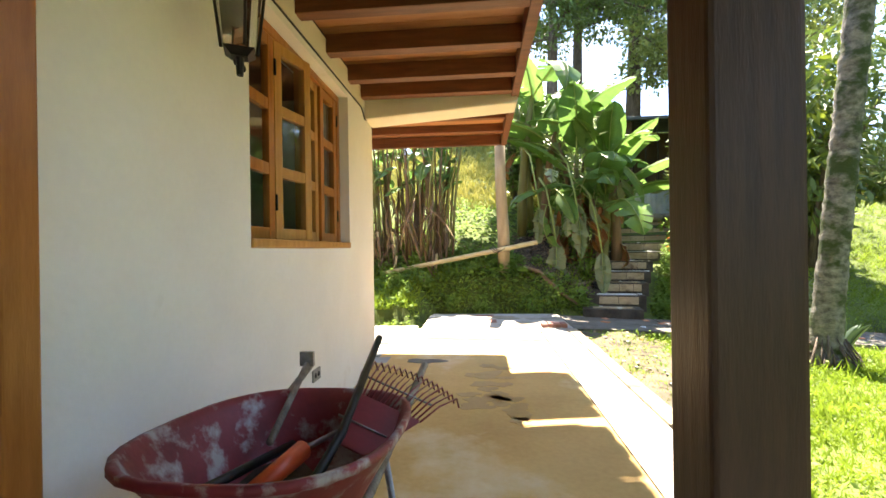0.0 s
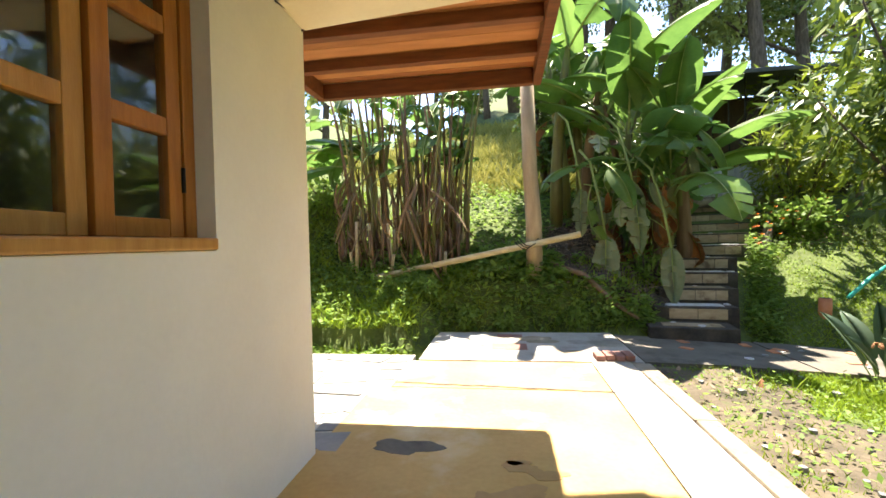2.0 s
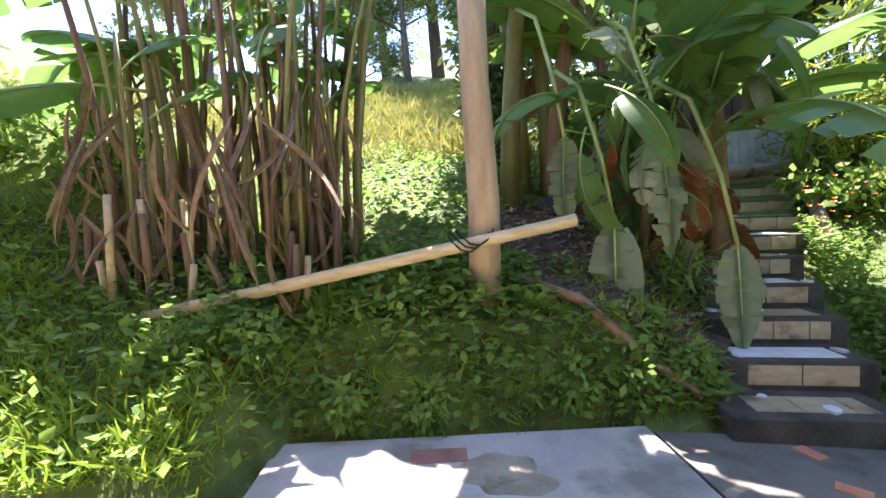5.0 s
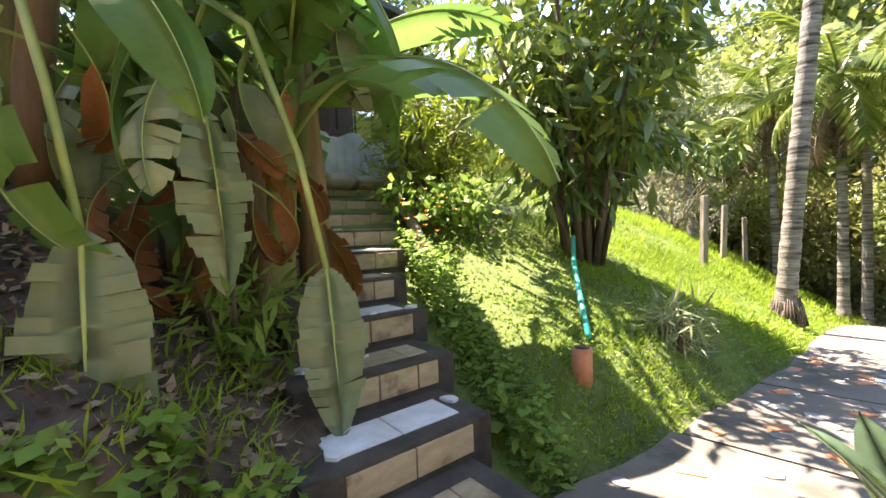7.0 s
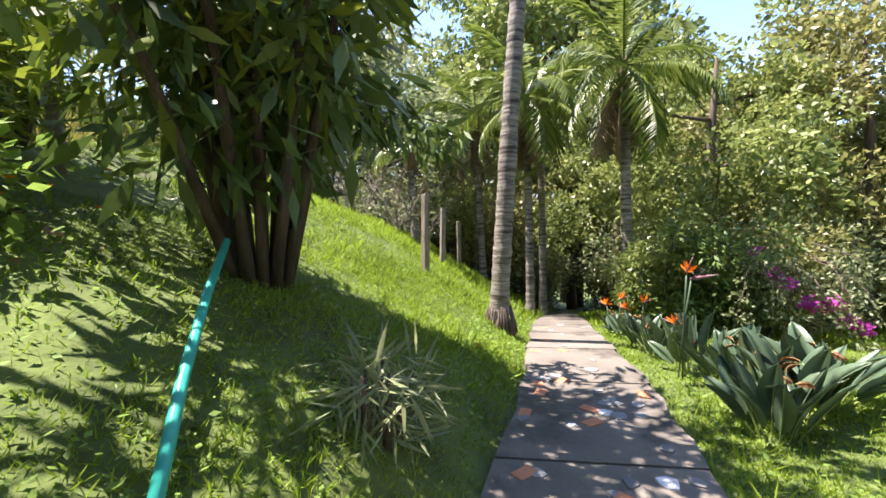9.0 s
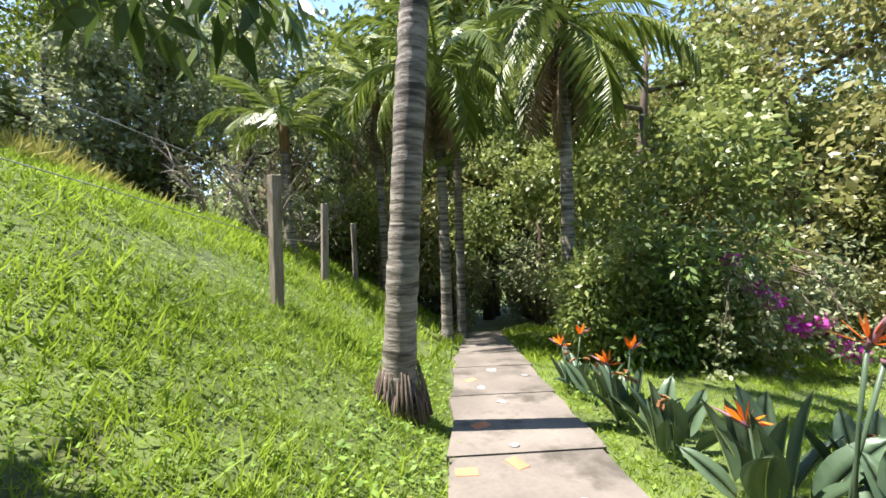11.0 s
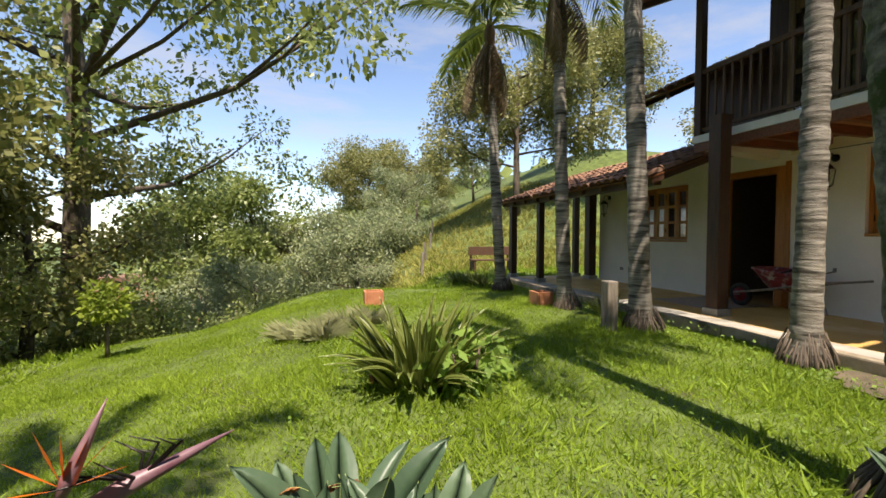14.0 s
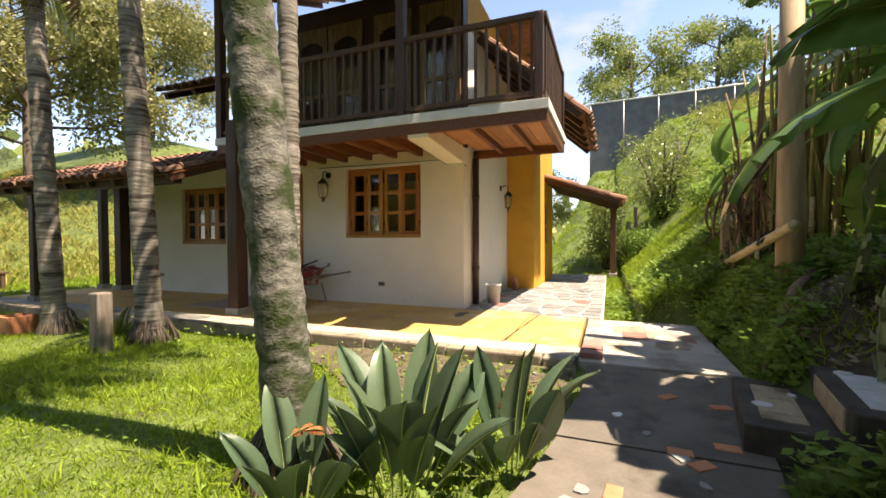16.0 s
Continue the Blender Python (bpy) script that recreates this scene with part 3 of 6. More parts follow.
box("white_fascia", -2.5, BX0 - 0.012, BY1 - 0.01, BY1 + 0.07, 2.628, 2.745, M["white_paint"], balcony, 0.006)
for y0, y1 in ((2.2, 2.498), (-1.15, -0.87)):
    bm = bmesh.new()
    add_box(bm, FX + 0.003, BX0 + 0.04, y0, y1, 2.34 if y0 > 0 else 2.42, 2.62, 0.02)
    for v in bm.verts:
        if v.co.z < 2.5 and v.co.x > -1.0:
            v.co.z += 0.10 * (v.co.x + 1.0) / 0.5
    tagged(part("beam", bm, M["cream"]), "cream plastered cantilever beam under the balcony", "beam", kind="structure")


def rail_run(a, b, parent, posts):
    a, b = Vector(a), Vector(b)
    d = b - a
    ang = math.degrees(math.atan2(d.y, d.x))
    at = Matrix.Translation(a) @ pose(0, 0, 0, 0, 0, ang)
    box("handrail", 0, d.length, -0.035, 0.035, 0.96, 1.03, M["wood_rail"], parent, 0.01, turn=at)
    box("bottom_rail", 0, d.length, -0.025, 0.025, 0.06, 0.12, M["wood_rail"], parent, 0.006, turn=at)
    n = int(d.length / 0.135)
    for i in range(1, n):
        x = d.length * i / n
        box("baluster", x - 0.016, x + 0.016, -0.016, 0.016, 0.115, 0.965, M["wood_rail"], parent, 0.004, turn=at)
    for x in posts:
        box("rail_post", x - 0.05, x + 0.05, -0.05, 0.05, 0.0, 1.03 if x in (0,) else 1.0, M["wood_dark"], parent, 0.008, turn=at)


rail_run((BX0, BY0 + 0.05, BT), (BX0, BY1, BT), balcony, [0, 5.05])
rail_run((BX0, BY1, BT), (-2.45, BY1, BT), balcony, [1.86])
for y in (BY0 + 0.05, 2.1):
    tagged(box("balcony_post", BX0 - 0.06, BX0 + 0.06, y - 0.06, y + 0.06, BT, 5.1, M["wood_dark"], bevel=0.01), "dark timber post carrying the balcony roof", "post", "balcony posts", "structure")

# upper doors with arched glass
for y in (-0.75, -0.02, 0.92, 1.78):
    d = thing("balcony_door", (FX, y + 0.3, BT), "brown wooden balcony door with an arched pane", "door", "balcony doors")
    bm = bmesh.new()
    add_box(bm, FX + 0.002, FX + 0.05, y - 0.02, y + 0.08, BT, 4.95, 0.006)
    add_box(bm, FX + 0.002, FX + 0.05, y + 0.58, y + 0.68, BT, 4.95, 0.006)
    add_box(bm, FX + 0.004, FX + 0.045, y + 0.08, y + 0.58, BT, BT + 0.35, 0.006)
    add_box(bm, FX + 0.004, FX + 0.045, y + 0.08, y + 0.58, BT + 0.95, BT + 1.02, 0.006)
    for s in range(8):                        # arched head built of short blocks
        a0, a1 = s / 8, (s + 1) / 8
        h = 0.12 * (2 * (a0 + a1) / 2 - 1) ** 2
        add_box(bm, FX + 0.006, FX + 0.043, y + 0.08 + 0.5 * a0, y + 0.08 + 0.5 * a1, 4.72 - h, 4.95)
    part("door_frame", bm, material("balcony_door_wood", (0.10, 0.055, 0.02), (0.24, 0.15, 0.06), 5, 0.5, 0.2, 45, stretch=(6, 6, 0.7)) if "bdw" not in M else M["bdw"], d)
    M["bdw"] = bpy.data.materials["balcony_door_wood"]
    box("pane", FX + 0.012, FX + 0.018, y + 0.08, y + 0.58, BT + 0.35, 4.72, M["glass"], d, 0)


# ---- roofs ----
def tile_mesh(length, r):
    """Half-round clay tile, lying along x, thicker than paper."""
    bm = bmesh.new()
    rings = []
    for x, q in ((0, r), (length, r * 0.86)):
        ring = []
        for rr in (q, q - 0.013):
            for s in range(6):
                a = math.pi * s / 5
                ring.append(bm.verts.new((x, math.cos(a) * rr, math.sin(a) * rr * 0.8)))
        rings.append(ring)
    A, B = rings
    for s in range(5):
        bm.faces.new((A[s], A[s + 1], B[s + 1], B[s]))
        bm.faces.new((A[s + 6], B[s + 6], B[s + 7], A[s + 7]))
        bm.faces.new((A[s], A[s + 6], A[s + 7], A[s + 1]))
    for s in (0, 5):
        bm.faces.new((A[s], B[s], B[s + 6], A[s + 6]))
    me = bpy.data.meshes.new("tile")
    bm.to_mesh(me)
    bm.free()
    me.materials.append(M["roof_tile"])
    return me


TILE = tile_mesh(0.5, 0.105)


def tile_roof(name, eave, ridge, lo, hi, label, direction="x", parts=True):
    """Sloping roof between its eave (pos, z) and ridge (pos, z), from lo to hi along it, laid with half-round tiles."""
    run, rise = ridge[0] - eave[0], ridge[1] - eave[1]
    length = math.hypot(run, rise)
    roof = thing(name, (eave[0], (lo + hi) / 2, eave[1]) if direction == "x" else ((lo + hi) / 2, eave[0], eave[1]), label, "roof", kind="structure")
    sgn = 1 if run > 0 else -1
    tilt = math.degrees(math.atan2(rise, abs(run)))
    turn = (0 if sgn > 0 else 180) if direction == "x" else (90 if sgn > 0 else -90)
    start = (lambda u: (eave[0], u, eave[1])) if direction == "x" else (lambda u: (u, eave[0], eave[1]))
    frame_m = lambda u: Matrix.Translation(start(u)) @ pose(0, 0, 0, 0, 0, turn) @ pose(0, 0, 0, 0, -tilt, 0)
    w = hi - lo
    bm = bmesh.new()
    add_box(bm, 0.03, length, -w / 2, w / 2, -0.075, -0.05)
    bmesh.ops.transform(bm, matrix=frame_m((lo + hi) / 2), verts=bm.verts)
    part("roof_boards", bm, M["rafter"], roof)
    n = max(2, int(w / 0.62))
    for i in range(n + 1):
        u = -w / 2 + 0.05 + (w - 0.1) * i / n
        box("rafter", 0.06, length, u - 0.04, u + 0.04, -0.17, -0.077, M["wood_dark"], roof, 0, turn=frame_m((lo + hi) / 2))
    cols, rows = int(w / 0.2), int(length / 0.4) + 1
    rnd = random.Random(5)
    for c in range(cols):
        for r in range(rows):
            m = frame_m(lo + 0.1 + c * (w - 0.2) / max(cols - 1, 1)) @ Matrix.Translation((r * 0.4 - 0.06 + rnd.uniform(-0.02, 0.02), rnd.uniform(-0.008, 0.008), -0.03 + 0.012 * rnd.random())) @ pose(0, 0, 0, 0, 2.2, rnd.uniform(-2, 2))
            t = new("tile", TILE)
            t.parent = roof
            t.matrix_parent_inverse = roof.matrix_basis.inverted()
            t.matrix_basis = m
    return roof


tile_roof("porch_roof", (0.35, 2.12), (-2.0, 2.95), -7.0, -1.25, "low porch roof of mossy half-round clay tiles")
tile_roof("main_roof", (0.1, 5.15), (-4.0, 6.9), -1.9, 3.4, "upper roof of mossy half-round clay tiles")
tile_roof("balcony_end_roof", (0.1, 4.95), (-2.2, 5.85), 3.45, 4.45, "short end roof over the balcony corner")
tile_roof("side_roof", (4.35, 3.15), (2.6, 4.7), -5.8, -2.62, "red-brown side roof over the north wall", "y")
tile_roof("lower_roof", (-0.6, 3.75), (-2.4, 4.6), -2.7, -1.25, "second tiled roof stepping down over the south rooms")
tile_roof("carport_roof", (5.0, 2.1), (3.15, 2.75), -9.4, -6.5, "lean-to clay tile roof on timber posts", "y")
tagged(box("wall_upper_south_end", -5.19, -2.165, -2.5, -1.11, 2.63, 4.3, M["wood_dark"], bevel=0), "upper wall of the south rooms", "wall", kind="structure")
tagged(box("roof_back", -9.0, -4.0, -1.9, 3.4, 5.45, 5.6, M["roof_tile"], bevel=0), "flat rear part of the roof", "roof", kind="structure")


def timber_post(x, y, z0, z1, s, mat, label, group="porch posts"):
    t = thing("timber_post", (x, y, z0), label, "post", group, "structure")
    box("shaft", x - s / 2, x + s / 2, y - s / 2, y + s / 2, z0 + 0.1, z1, mat, t, 0.014)
    box("foot", x - s / 2 - 0.03, x + s / 2 + 0.03, y - s / 2 - 0.03, y + s / 2 + 0.03, z0, z0 + 0.1, M["concrete"], t, 0.01, "square concrete foot")


timber_post(-0.28, -0.55, 0, 2.9, 0.2, M["wood_dark"], "thick dark brown timber post on a concrete foot")
for x, y, s in ((0.1, -6.6, 0.17), (0.02, -5.2, 0.15), (-1.72, -6.3, 0.15), (-1.72, -5.62, 0.22)):
    timber_post(x, y, 0, 2.08 if x > -1 else 2.6, s, M["wood_dark"], "dark brown timber porch post")
tagged(box("porch_beam", 0.03, 0.17, -6.9, -1.3, 1.97, 2.09, M["wood_dark"]), "dark timber beam along the porch eave", "beam", kind="structure")
for x, y in ((-8.85, 4.78), (-6.7, 4.78)):
    if x < -8:
        timber_post(x, y, 0, 2.0, 0.16, M["wood_rail"], "brown timber carport post", "carport posts")

# ---- floors ----
floor = thing("floor", (-0.8, 0.8, -0.1), "yellow screed porch floor with a pale concrete border", "floor", kind="structure")
box("screed", FX - 0.02, -0.06, -6.7, 3.60, -0.3, 0.0, M["yellow_floor"], floor, 0.004, "yellow screed, worn pale in places")
box("screed", -1.78, -0.06, 3.615, 4.37, -0.3, -0.001, M["yellow_floor"], floor, 0.004)
box("border", -0.052, 0.30, -6.7, 4.40, -0.3, 0.001, M["concrete"], floor, 0.004, "blotched pale concrete border")
box("apron", -1.72, 0.43, 4.41, 5.7, -0.3, 0.0, M["concrete"], floor, 0.01, "blotched concrete apron")
kerb = thing("kerb", (0.37, -1, -0.1), "mossy concrete kerb along the lawn", "kerb", kind="structure")
yy = -6.7
while yy < 4.35:
    y1 = min(yy + 0.98, 4.38)
    box("kerb_block", 0.305 + 0.01 * math.sin(yy * 3), 0.45 + 0.015 * math.sin(yy * 5), yy + 0.006, y1 - 0.006, -0.3, 0.012 * math.sin(yy * 7) + 0.008, M["kerb"], kerb, 0.02)
    yy = y1
bm = bmesh.new()                               # crack across the screed
rc = random.Random(3)
pts = [(-1.79 + 1.75 * i / 24, 3.72 - 0.14 * i / 24 + rc.uniform(-0.012, 0.012)) for i in range(25)]
for (xa, ya), (xb, yb) in zip(pts, pts[1:]):
    w = rc.uniform(0.006, 0.014)
    bm.faces.new([bm.verts.new((x, y, 0.003)) for x, y in ((xa, ya - w), (xb, yb - w), (xb, yb + w), (xa, ya + w))])
tagged(part("floor_crack", bm, M["step_dark"]), "dark ragged crack across the yellow screed", "crack", kind="structure")


def blot(name, cx, cy, z, r, mat, label, cat="stain", seed=0, n=15, aspect=1.0, thick=0.004):
    rr = random.Random(seed)
    ph = [rr.uniform(0, 6.28) for _ in range(4)]
    wob = (lambda a: rr.uniform(0.6, 1.15)) if n < 12 else (lambda a: 0.85 + 0.16 * math.sin(2 * a + ph[0]) + 0.12 * math.sin(3 * a + ph[1]) + 0.08 * math.sin(5 * a + ph[2]) + 0.05 * math.sin(9 * a + ph[3]))
    ring = [(cx + math.cos(a) * r * k, cy + math.sin(a) * r * k * aspect) for a, k in ((2 * math.pi * i / n, wob(2 * math.pi * i / n)) for i in range(n))]
    bm = bmesh.new()
    top = [bm.verts.new((x, y, z + thick)) for x, y in ring]
    low = [bm.verts.new((cx + (x - cx) * 1.03, cy + (y - cy) * 1.03, z - 0.01)) for x, y in ring]
    bm.faces.new(top)
    for i in range(n):
        bm.faces.new((low[i], low[(i + 1) % n], top[(i + 1) % n], top[i]))
    return bm, mat


bm, mm = blot("s", -1.43, 2.62, 0, 0.2, None, "", seed=4, aspect=0.55, n=32, thick=0.003)
tagged(part("grey_patch", bm, M["path"]), "grey cement repair patch on the yellow floor", "patch", kind="structure")
rw = random.Random(17)
for k in range(34):
    bm, mm = blot("s", -0.78 + rw.uniform(-0.2, 0.2), 1.9 + rw.uniform(-0.75, 0.6), -0.0005 + 0.0002 * (k % 5), rw.uniform(0.04, 0.13), None, "", seed=k, n=24, aspect=rw.uniform(0.4, 0.9), thick=0.002)
    tagged(part("worn_patch", bm, M["wet"]), "small worn brownish patch on the yellow floor", "patch", "worn floor patches", "structure")
for cx, cy, r, s in ((-1.05, 4.95, 0.42, 2), (-0.5, 5.3, 0.3, 5), (-0.2, 4.75, 0.16, 8)):
    bm, mm = blot("s", cx, cy, 0, r, None, "", seed=s, n=40, aspect=0.6, thick=0.002)
    tagged(part("dark_stain", bm, M["kerb"]), "dark blotch on the concrete apron", "stain", kind="structure")
box("red_slab", -1.0, -0.62, 4.82, 5.08, -0.02, 0.006, M["red_stone"], floor, 0.004, "reddish inlaid slab")
box("red_slab", -0.95, -0.65, 5.42, 5.55, -0.02, 0.006, M["red_stone"], floor, 0.004)
for i in range(4):
    tagged(box("brick", 0.0 + 0.09 * i, 0.08 + 0.09 * i, 4.42, 4.62, 0.001, 0.05 + 0.006 * (i % 2), M["red_stone"], bevel=0.008), "loose reddish brick lying at the path joint", "brick", "bricks at the joint")

# mosaic doorstep
tagged(box("mosaic_floor", FX + 0.03, -0.55, -2.1, -0.9, -0.01, 0.004, M["mosaic"], bevel=0.002), "speckled stone mosaic before the front door", "floor", kind="structure")


# ---- wheelbarrow and tools ----
def wheelbarrow(cx, cy):
    wb = thing("wheelbarrow", (cx, cy, 0), "chipped dark red steel wheelbarrow parked against the white wall", "wheelbarrow")
    n, rings = 28, []
    bm = bmesh.new()

    def ring(z, sx, sy, sh, k):
        out = []
        for i in range(n):
            a = 2 * math.pi * i / n
            c, s = math.cos(a), math.sin(a)
            p = 0.74
            x, y = math.copysign(abs(c) ** p, c) * sx, math.copysign(abs(s) ** p, s) * sy
            out.append(bm.verts.new((cx + x, cy + y + sh, z + 0.05 * (-y / 0.5) * k)))
        return out
    prof = [(0.36, 0.16, 0.26, 0.06, 0.2), (0.42, 0.205, 0.29, 0.02, 0.4), (0.60, 0.315, 0.38, -0.03, 1), (0.635, 0.335, 0.405, -0.03, 1), (0.635, 0.35, 0.42, -0.03, 1),
            (0.615, 0.35, 0.42, -0.03, 1), (0.60, 0.33, 0.392, -0.03, 1), (0.41, 0.22, 0.30, 0.02, 0.4), (0.345, 0.18, 0.27, 0.06, 0.2)]
    R = [ring(*p) for p in prof]
    for a, b in zip(R, R[1:]):
        for i in range(n):
            bm.faces.new((a[i], a[(i + 1) % n], b[(i + 1) % n], b[i]))
    bm.faces.new(R[0])
    bm.faces.new(R[-1][::-1])
    bmesh.ops.recalc_face_normals(bm, faces=bm.faces)
    part("tray", bm, M["red_paint"], wb, "chipped red tray worn to bare metal", True)
    for s in (-1, 1):
        tube("handle", [(cx + s * 0.10, cy - 0.78, 0.22), (cx + s * 0.2, cy - 0.2, 0.335), (cx + s * 0.27, cy + 0.5, 0.50), (cx + s * 0.29, cy + 0.85, 0.56)], 0.017, M["grey_wood"], wb, 8)
        tube("leg", [(cx + s * 0.22, cy + 0.28, 0.36), (cx + s * 0.25, cy + 0.36, 0.02), (cx + s * 0.23, cy + 0.22, 0.01)], 0.013, M["steel"], wb, 8)
    wheel = thing("wheel", (cx, cy - 0.74, 0.19))
    adopt(wheel, wb)
    bm = bmesh.new()
    seg = [(cx, cy - 0.74 + math.cos(2 * math.pi * i / 24) * 0.15, 0.19 + math.sin(2 * math.pi * i / 24) * 0.15) for i in range(25)]
    add_tube(bm, seg, 0.04, 8)
    part("tyre", bm, M["rubber"], wheel, "", True)
    tube("rim", [(cx - 0.03, cy - 0.74, 0.19), (cx + 0.03, cy - 0.74, 0.19)], 0.115, M["red_plain"], wheel, 16)
    tube("axle", [(cx - 0.13, cy - 0.74, 0.19), (cx + 0.13, cy - 0.74, 0.19)], 0.012, M["steel"], wheel, 8)


WX, WY = -1.44, -0.37
wheelbarrow(WX, WY)


def leaf_rake():
    """Fan rake lying head up over the tray's far end."""
    head, tail = Vector((-1.25, 0.0, 0.70)), Vector((-1.31, -0.78, 0.50))
    r = thing("leaf_rake", tuple(head), "dark red fan rake lying in the wheelbarrow", "rake")
    tube("shaft", [tail, (tail + head) / 2, head + Vector((-0.04, 0.12, 0.07))], 0.014, M["iron"], r, 8)
    base, fan = Vector((-1.28, -0.50, 0.54)), Vector((0.25, 0.95, 0.16)).normalized()
    side = Vector((0.93, -0.13, -0.34)).normalized()
    bm = bmesh.new()
    n = 10
    top, low = [], []
    for k, d in ((0.02, 0.1), (0.05, 0.34)):
        for i in range(n):
            u = (i / (n - 1) - 0.5) * 2
            p = base + fan * d + side * (u * k * 2.5)
            (low if d < 0.2 else top).append(p)
    for off in (0, 0.006):
        rows = [[bm.verts.new(p + Vector((0, 0, off))) for p in q] for q in (low, top)]
        for i in range(n - 1):
            bm.faces.new((rows[0][i], rows[0][i + 1], rows[1][i + 1], rows[1][i]))
    part("web", bm, M["red_plain"], r, "solid red fan plate")
    for i in range(17):
        u = (i / 16 - 0.5) * 2
        a = base + fan * 0.34 + side * (u * 0.125)
        b = base + fan * (0.60 - 0.05 * u * u) + side * (u * 0.19)
        c = b + fan * 0.025 + Vector((0, 0, -0.045))
        tube("tine", [a, (a + b) / 2 + Vector((0, 0, 0.012)), b, c], 0.0035, M["red_plain"], r, 5)
    for d, h in ((0.20, 0.085), (0.44, 0.145)):
        tube("cross_bar", [base + fan * d + side * (-h - 0.015) + Vector((0, 0, 0.008)), base + fan * d + side * (h - 0.015) + Vector((0, 0, 0.008))], 0.004, M["steel"], r, 5)


leaf_rake()
tl = thing("hedge_shears", (-1.42, -0.6, 0.47), "garden shears with an orange-red grip lying in the tray", "shears")
tube("grip", [(-1.455, -0.57, 0.52), (-1.405, -0.38, 0.54)], [0.026, 0.03], M["orange_grip"], tl, 12, "orange-red plastic grip")
tube("grip_end", [(-1.48, -0.66, 0.51), (-1.456, -0.572, 0.52)], 0.02, M["rubber"], tl, 10)
tube("blade", [(-1.405, -0.38, 0.54), (-1.36, -0.12, 0.5)], [0.012, 0.005], M["steel"], tl, 6)
sp = thing("spade", (-1.6, -0.5, 0.45), "dark spade lying in the wheelbarrow tray", "spade")
tube("shaft", [(-1.62, -0.80, 0.56), (-1.52, -0.2, 0.47)], 0.015, M["iron"], sp, 8)
bm = bmesh.new()
for off in (0, 0.006):
    q = [bm.verts.new((x, y, z + off)) for x, y, z in ((-1.62, -0.72, 0.43), (-1.45, -0.72, 0.43), (-1.40, -0.3, 0.42), (-1.5, -0.22, 0.44), (-1.6, -0.3, 0.43))]
    bm.faces.new(q)
part("blade", bm, M["iron"], sp)
hd = thing("hoe", (-1.6, 0.12, 0.62), "grey steel hoe head standing out of the tray", "hoe")
tube("shaft", [(-1.55, -0.3, 0.52), (-1.60, 0.12, 0.66)], 0.012, M["grey_wood"], hd, 8)
box("hoe_blade", -1.63, -1.57, 0.11, 0.125, 0.65, 0.71, M["steel"], hd, 0.002)


# ---- wall fittings ----
def lantern(x, y, z, out, label):
    """Wrought-iron lantern hung from a bracket; out: unit way from the wall."""
    o = Vector((out[0], out[1], 0))
    s = Vector((-out[1], out[0], 0))
    L = thing("wall_lantern", (x, y, z), label, "lantern", "wall lanterns")
    c = Vector((x, y, z)) + o * 0.17
    tube("wall_plate", [Vector((x, y, z + 0.30)), Vector((x, y, z + 0.30)) + o * 0.02], 0.055, M["iron"], L, 12)
    tube("arm", [Vector((x, y, z + 0.30)), Vector((x, y, z + 0.36)) + o * 0.09, Vector((x, y, z + 0.33)) + o * 0.17, c + Vector((0, 0, 0.24))], 0.009, M["iron"], L, 8)
    bm = bmesh.new()
    for a, b in ((1, 1), (1, -1), (-1, -1), (-1, 1)):
        add_tube(bm, [c + o * a * 0.045 + s * b * 0.045 + Vector((0, 0, -0.11)), c + o * a * 0.065 + s * b * 0.065 + Vector((0, 0, 0.13))], 0.006, 6)
    part("cage", bm, M["iron"], L)
    for z0, z1, r0, r1 in ((-0.135, -0.11, 0.04, 0.075), (0.13, 0.15, 0.105, 0.105), (0.15, 0.23, 0.10, 0.02), (-0.20, -0.135, 0.012, 0.016)):
        tube("cap" if z0 > 0 else "base", [c + Vector((0, 0, z0)), c + Vector((0, 0, z1))], [r0, r1], M["iron"], L, 4 if z0 != -0.20 else 8, smooth=False)
    for q in ((1, 0), (-1, 0), (0, 1), (0, -1)):
        bm = bmesh.new()
        w = (o * q[0] + s * q[1])
        e = (s * q[0] + o * q[1])
        bm.faces.new([bm.verts.new(c + w * (0.042 if dz < 0 else 0.06) + e * (k * (0.038 if dz < 0 else 0.055)) + Vector((0, 0, dz))) for k, dz in ((-1, -0.105), (1, -0.105), (1, 0.125), (-1, 0.125))])
        p = part("pane", bm, M["glass"], L)
        p.visible_shadow = False
    for k in (-1, 1):
        pts = [c + s * k * (0.018 + 0.02 * math.sin(t * 0.5)) + s * k * 0.012 * math.cos(t) + Vector((0, 0, -0.15 - 0.014 * math.sin(t) - 0.004 * t)) for t in np.linspace(0, 5.5, 10)]
        tube("scroll", pts, 0.004, M["iron"], L, 5)


lantern(FX, -0.1, 1.99, (1, 0), "black wrought-iron lantern on the white wall")
lantern(FX, -5.1, 1.85, (1, 0), "black wrought-iron lantern beside the porch window")
lantern(-4.35, 2.5, 1.9, (0, 1), "black wrought-iron lantern on the sunlit side wall")
sk = thing("wall_socket", (FX, 0.99, 0.35), "grey double socket low on the white wall", "socket")
box("plate", FX + 0.001, FX + 0.012, 0.93, 1.05, 0.31, 0.385, M["grey_plate"], sk, 0.004)
for y in (0.965, 1.015):
    tube("outlet", [(FX + 0.0121, y, 0.348), (FX + 0.015, y, 0.348)], 0.016, M["rubber"], sk, 12)
sk2 = thing("wall_socket", (FX, -4.6, 0.35), "grey socket low on the porch wall", "socket")
box("plate", FX + 0.001, FX + 0.012, -4.66, -4.54, 0.31, 0.385, M["grey_plate"], sk2, 0.004)
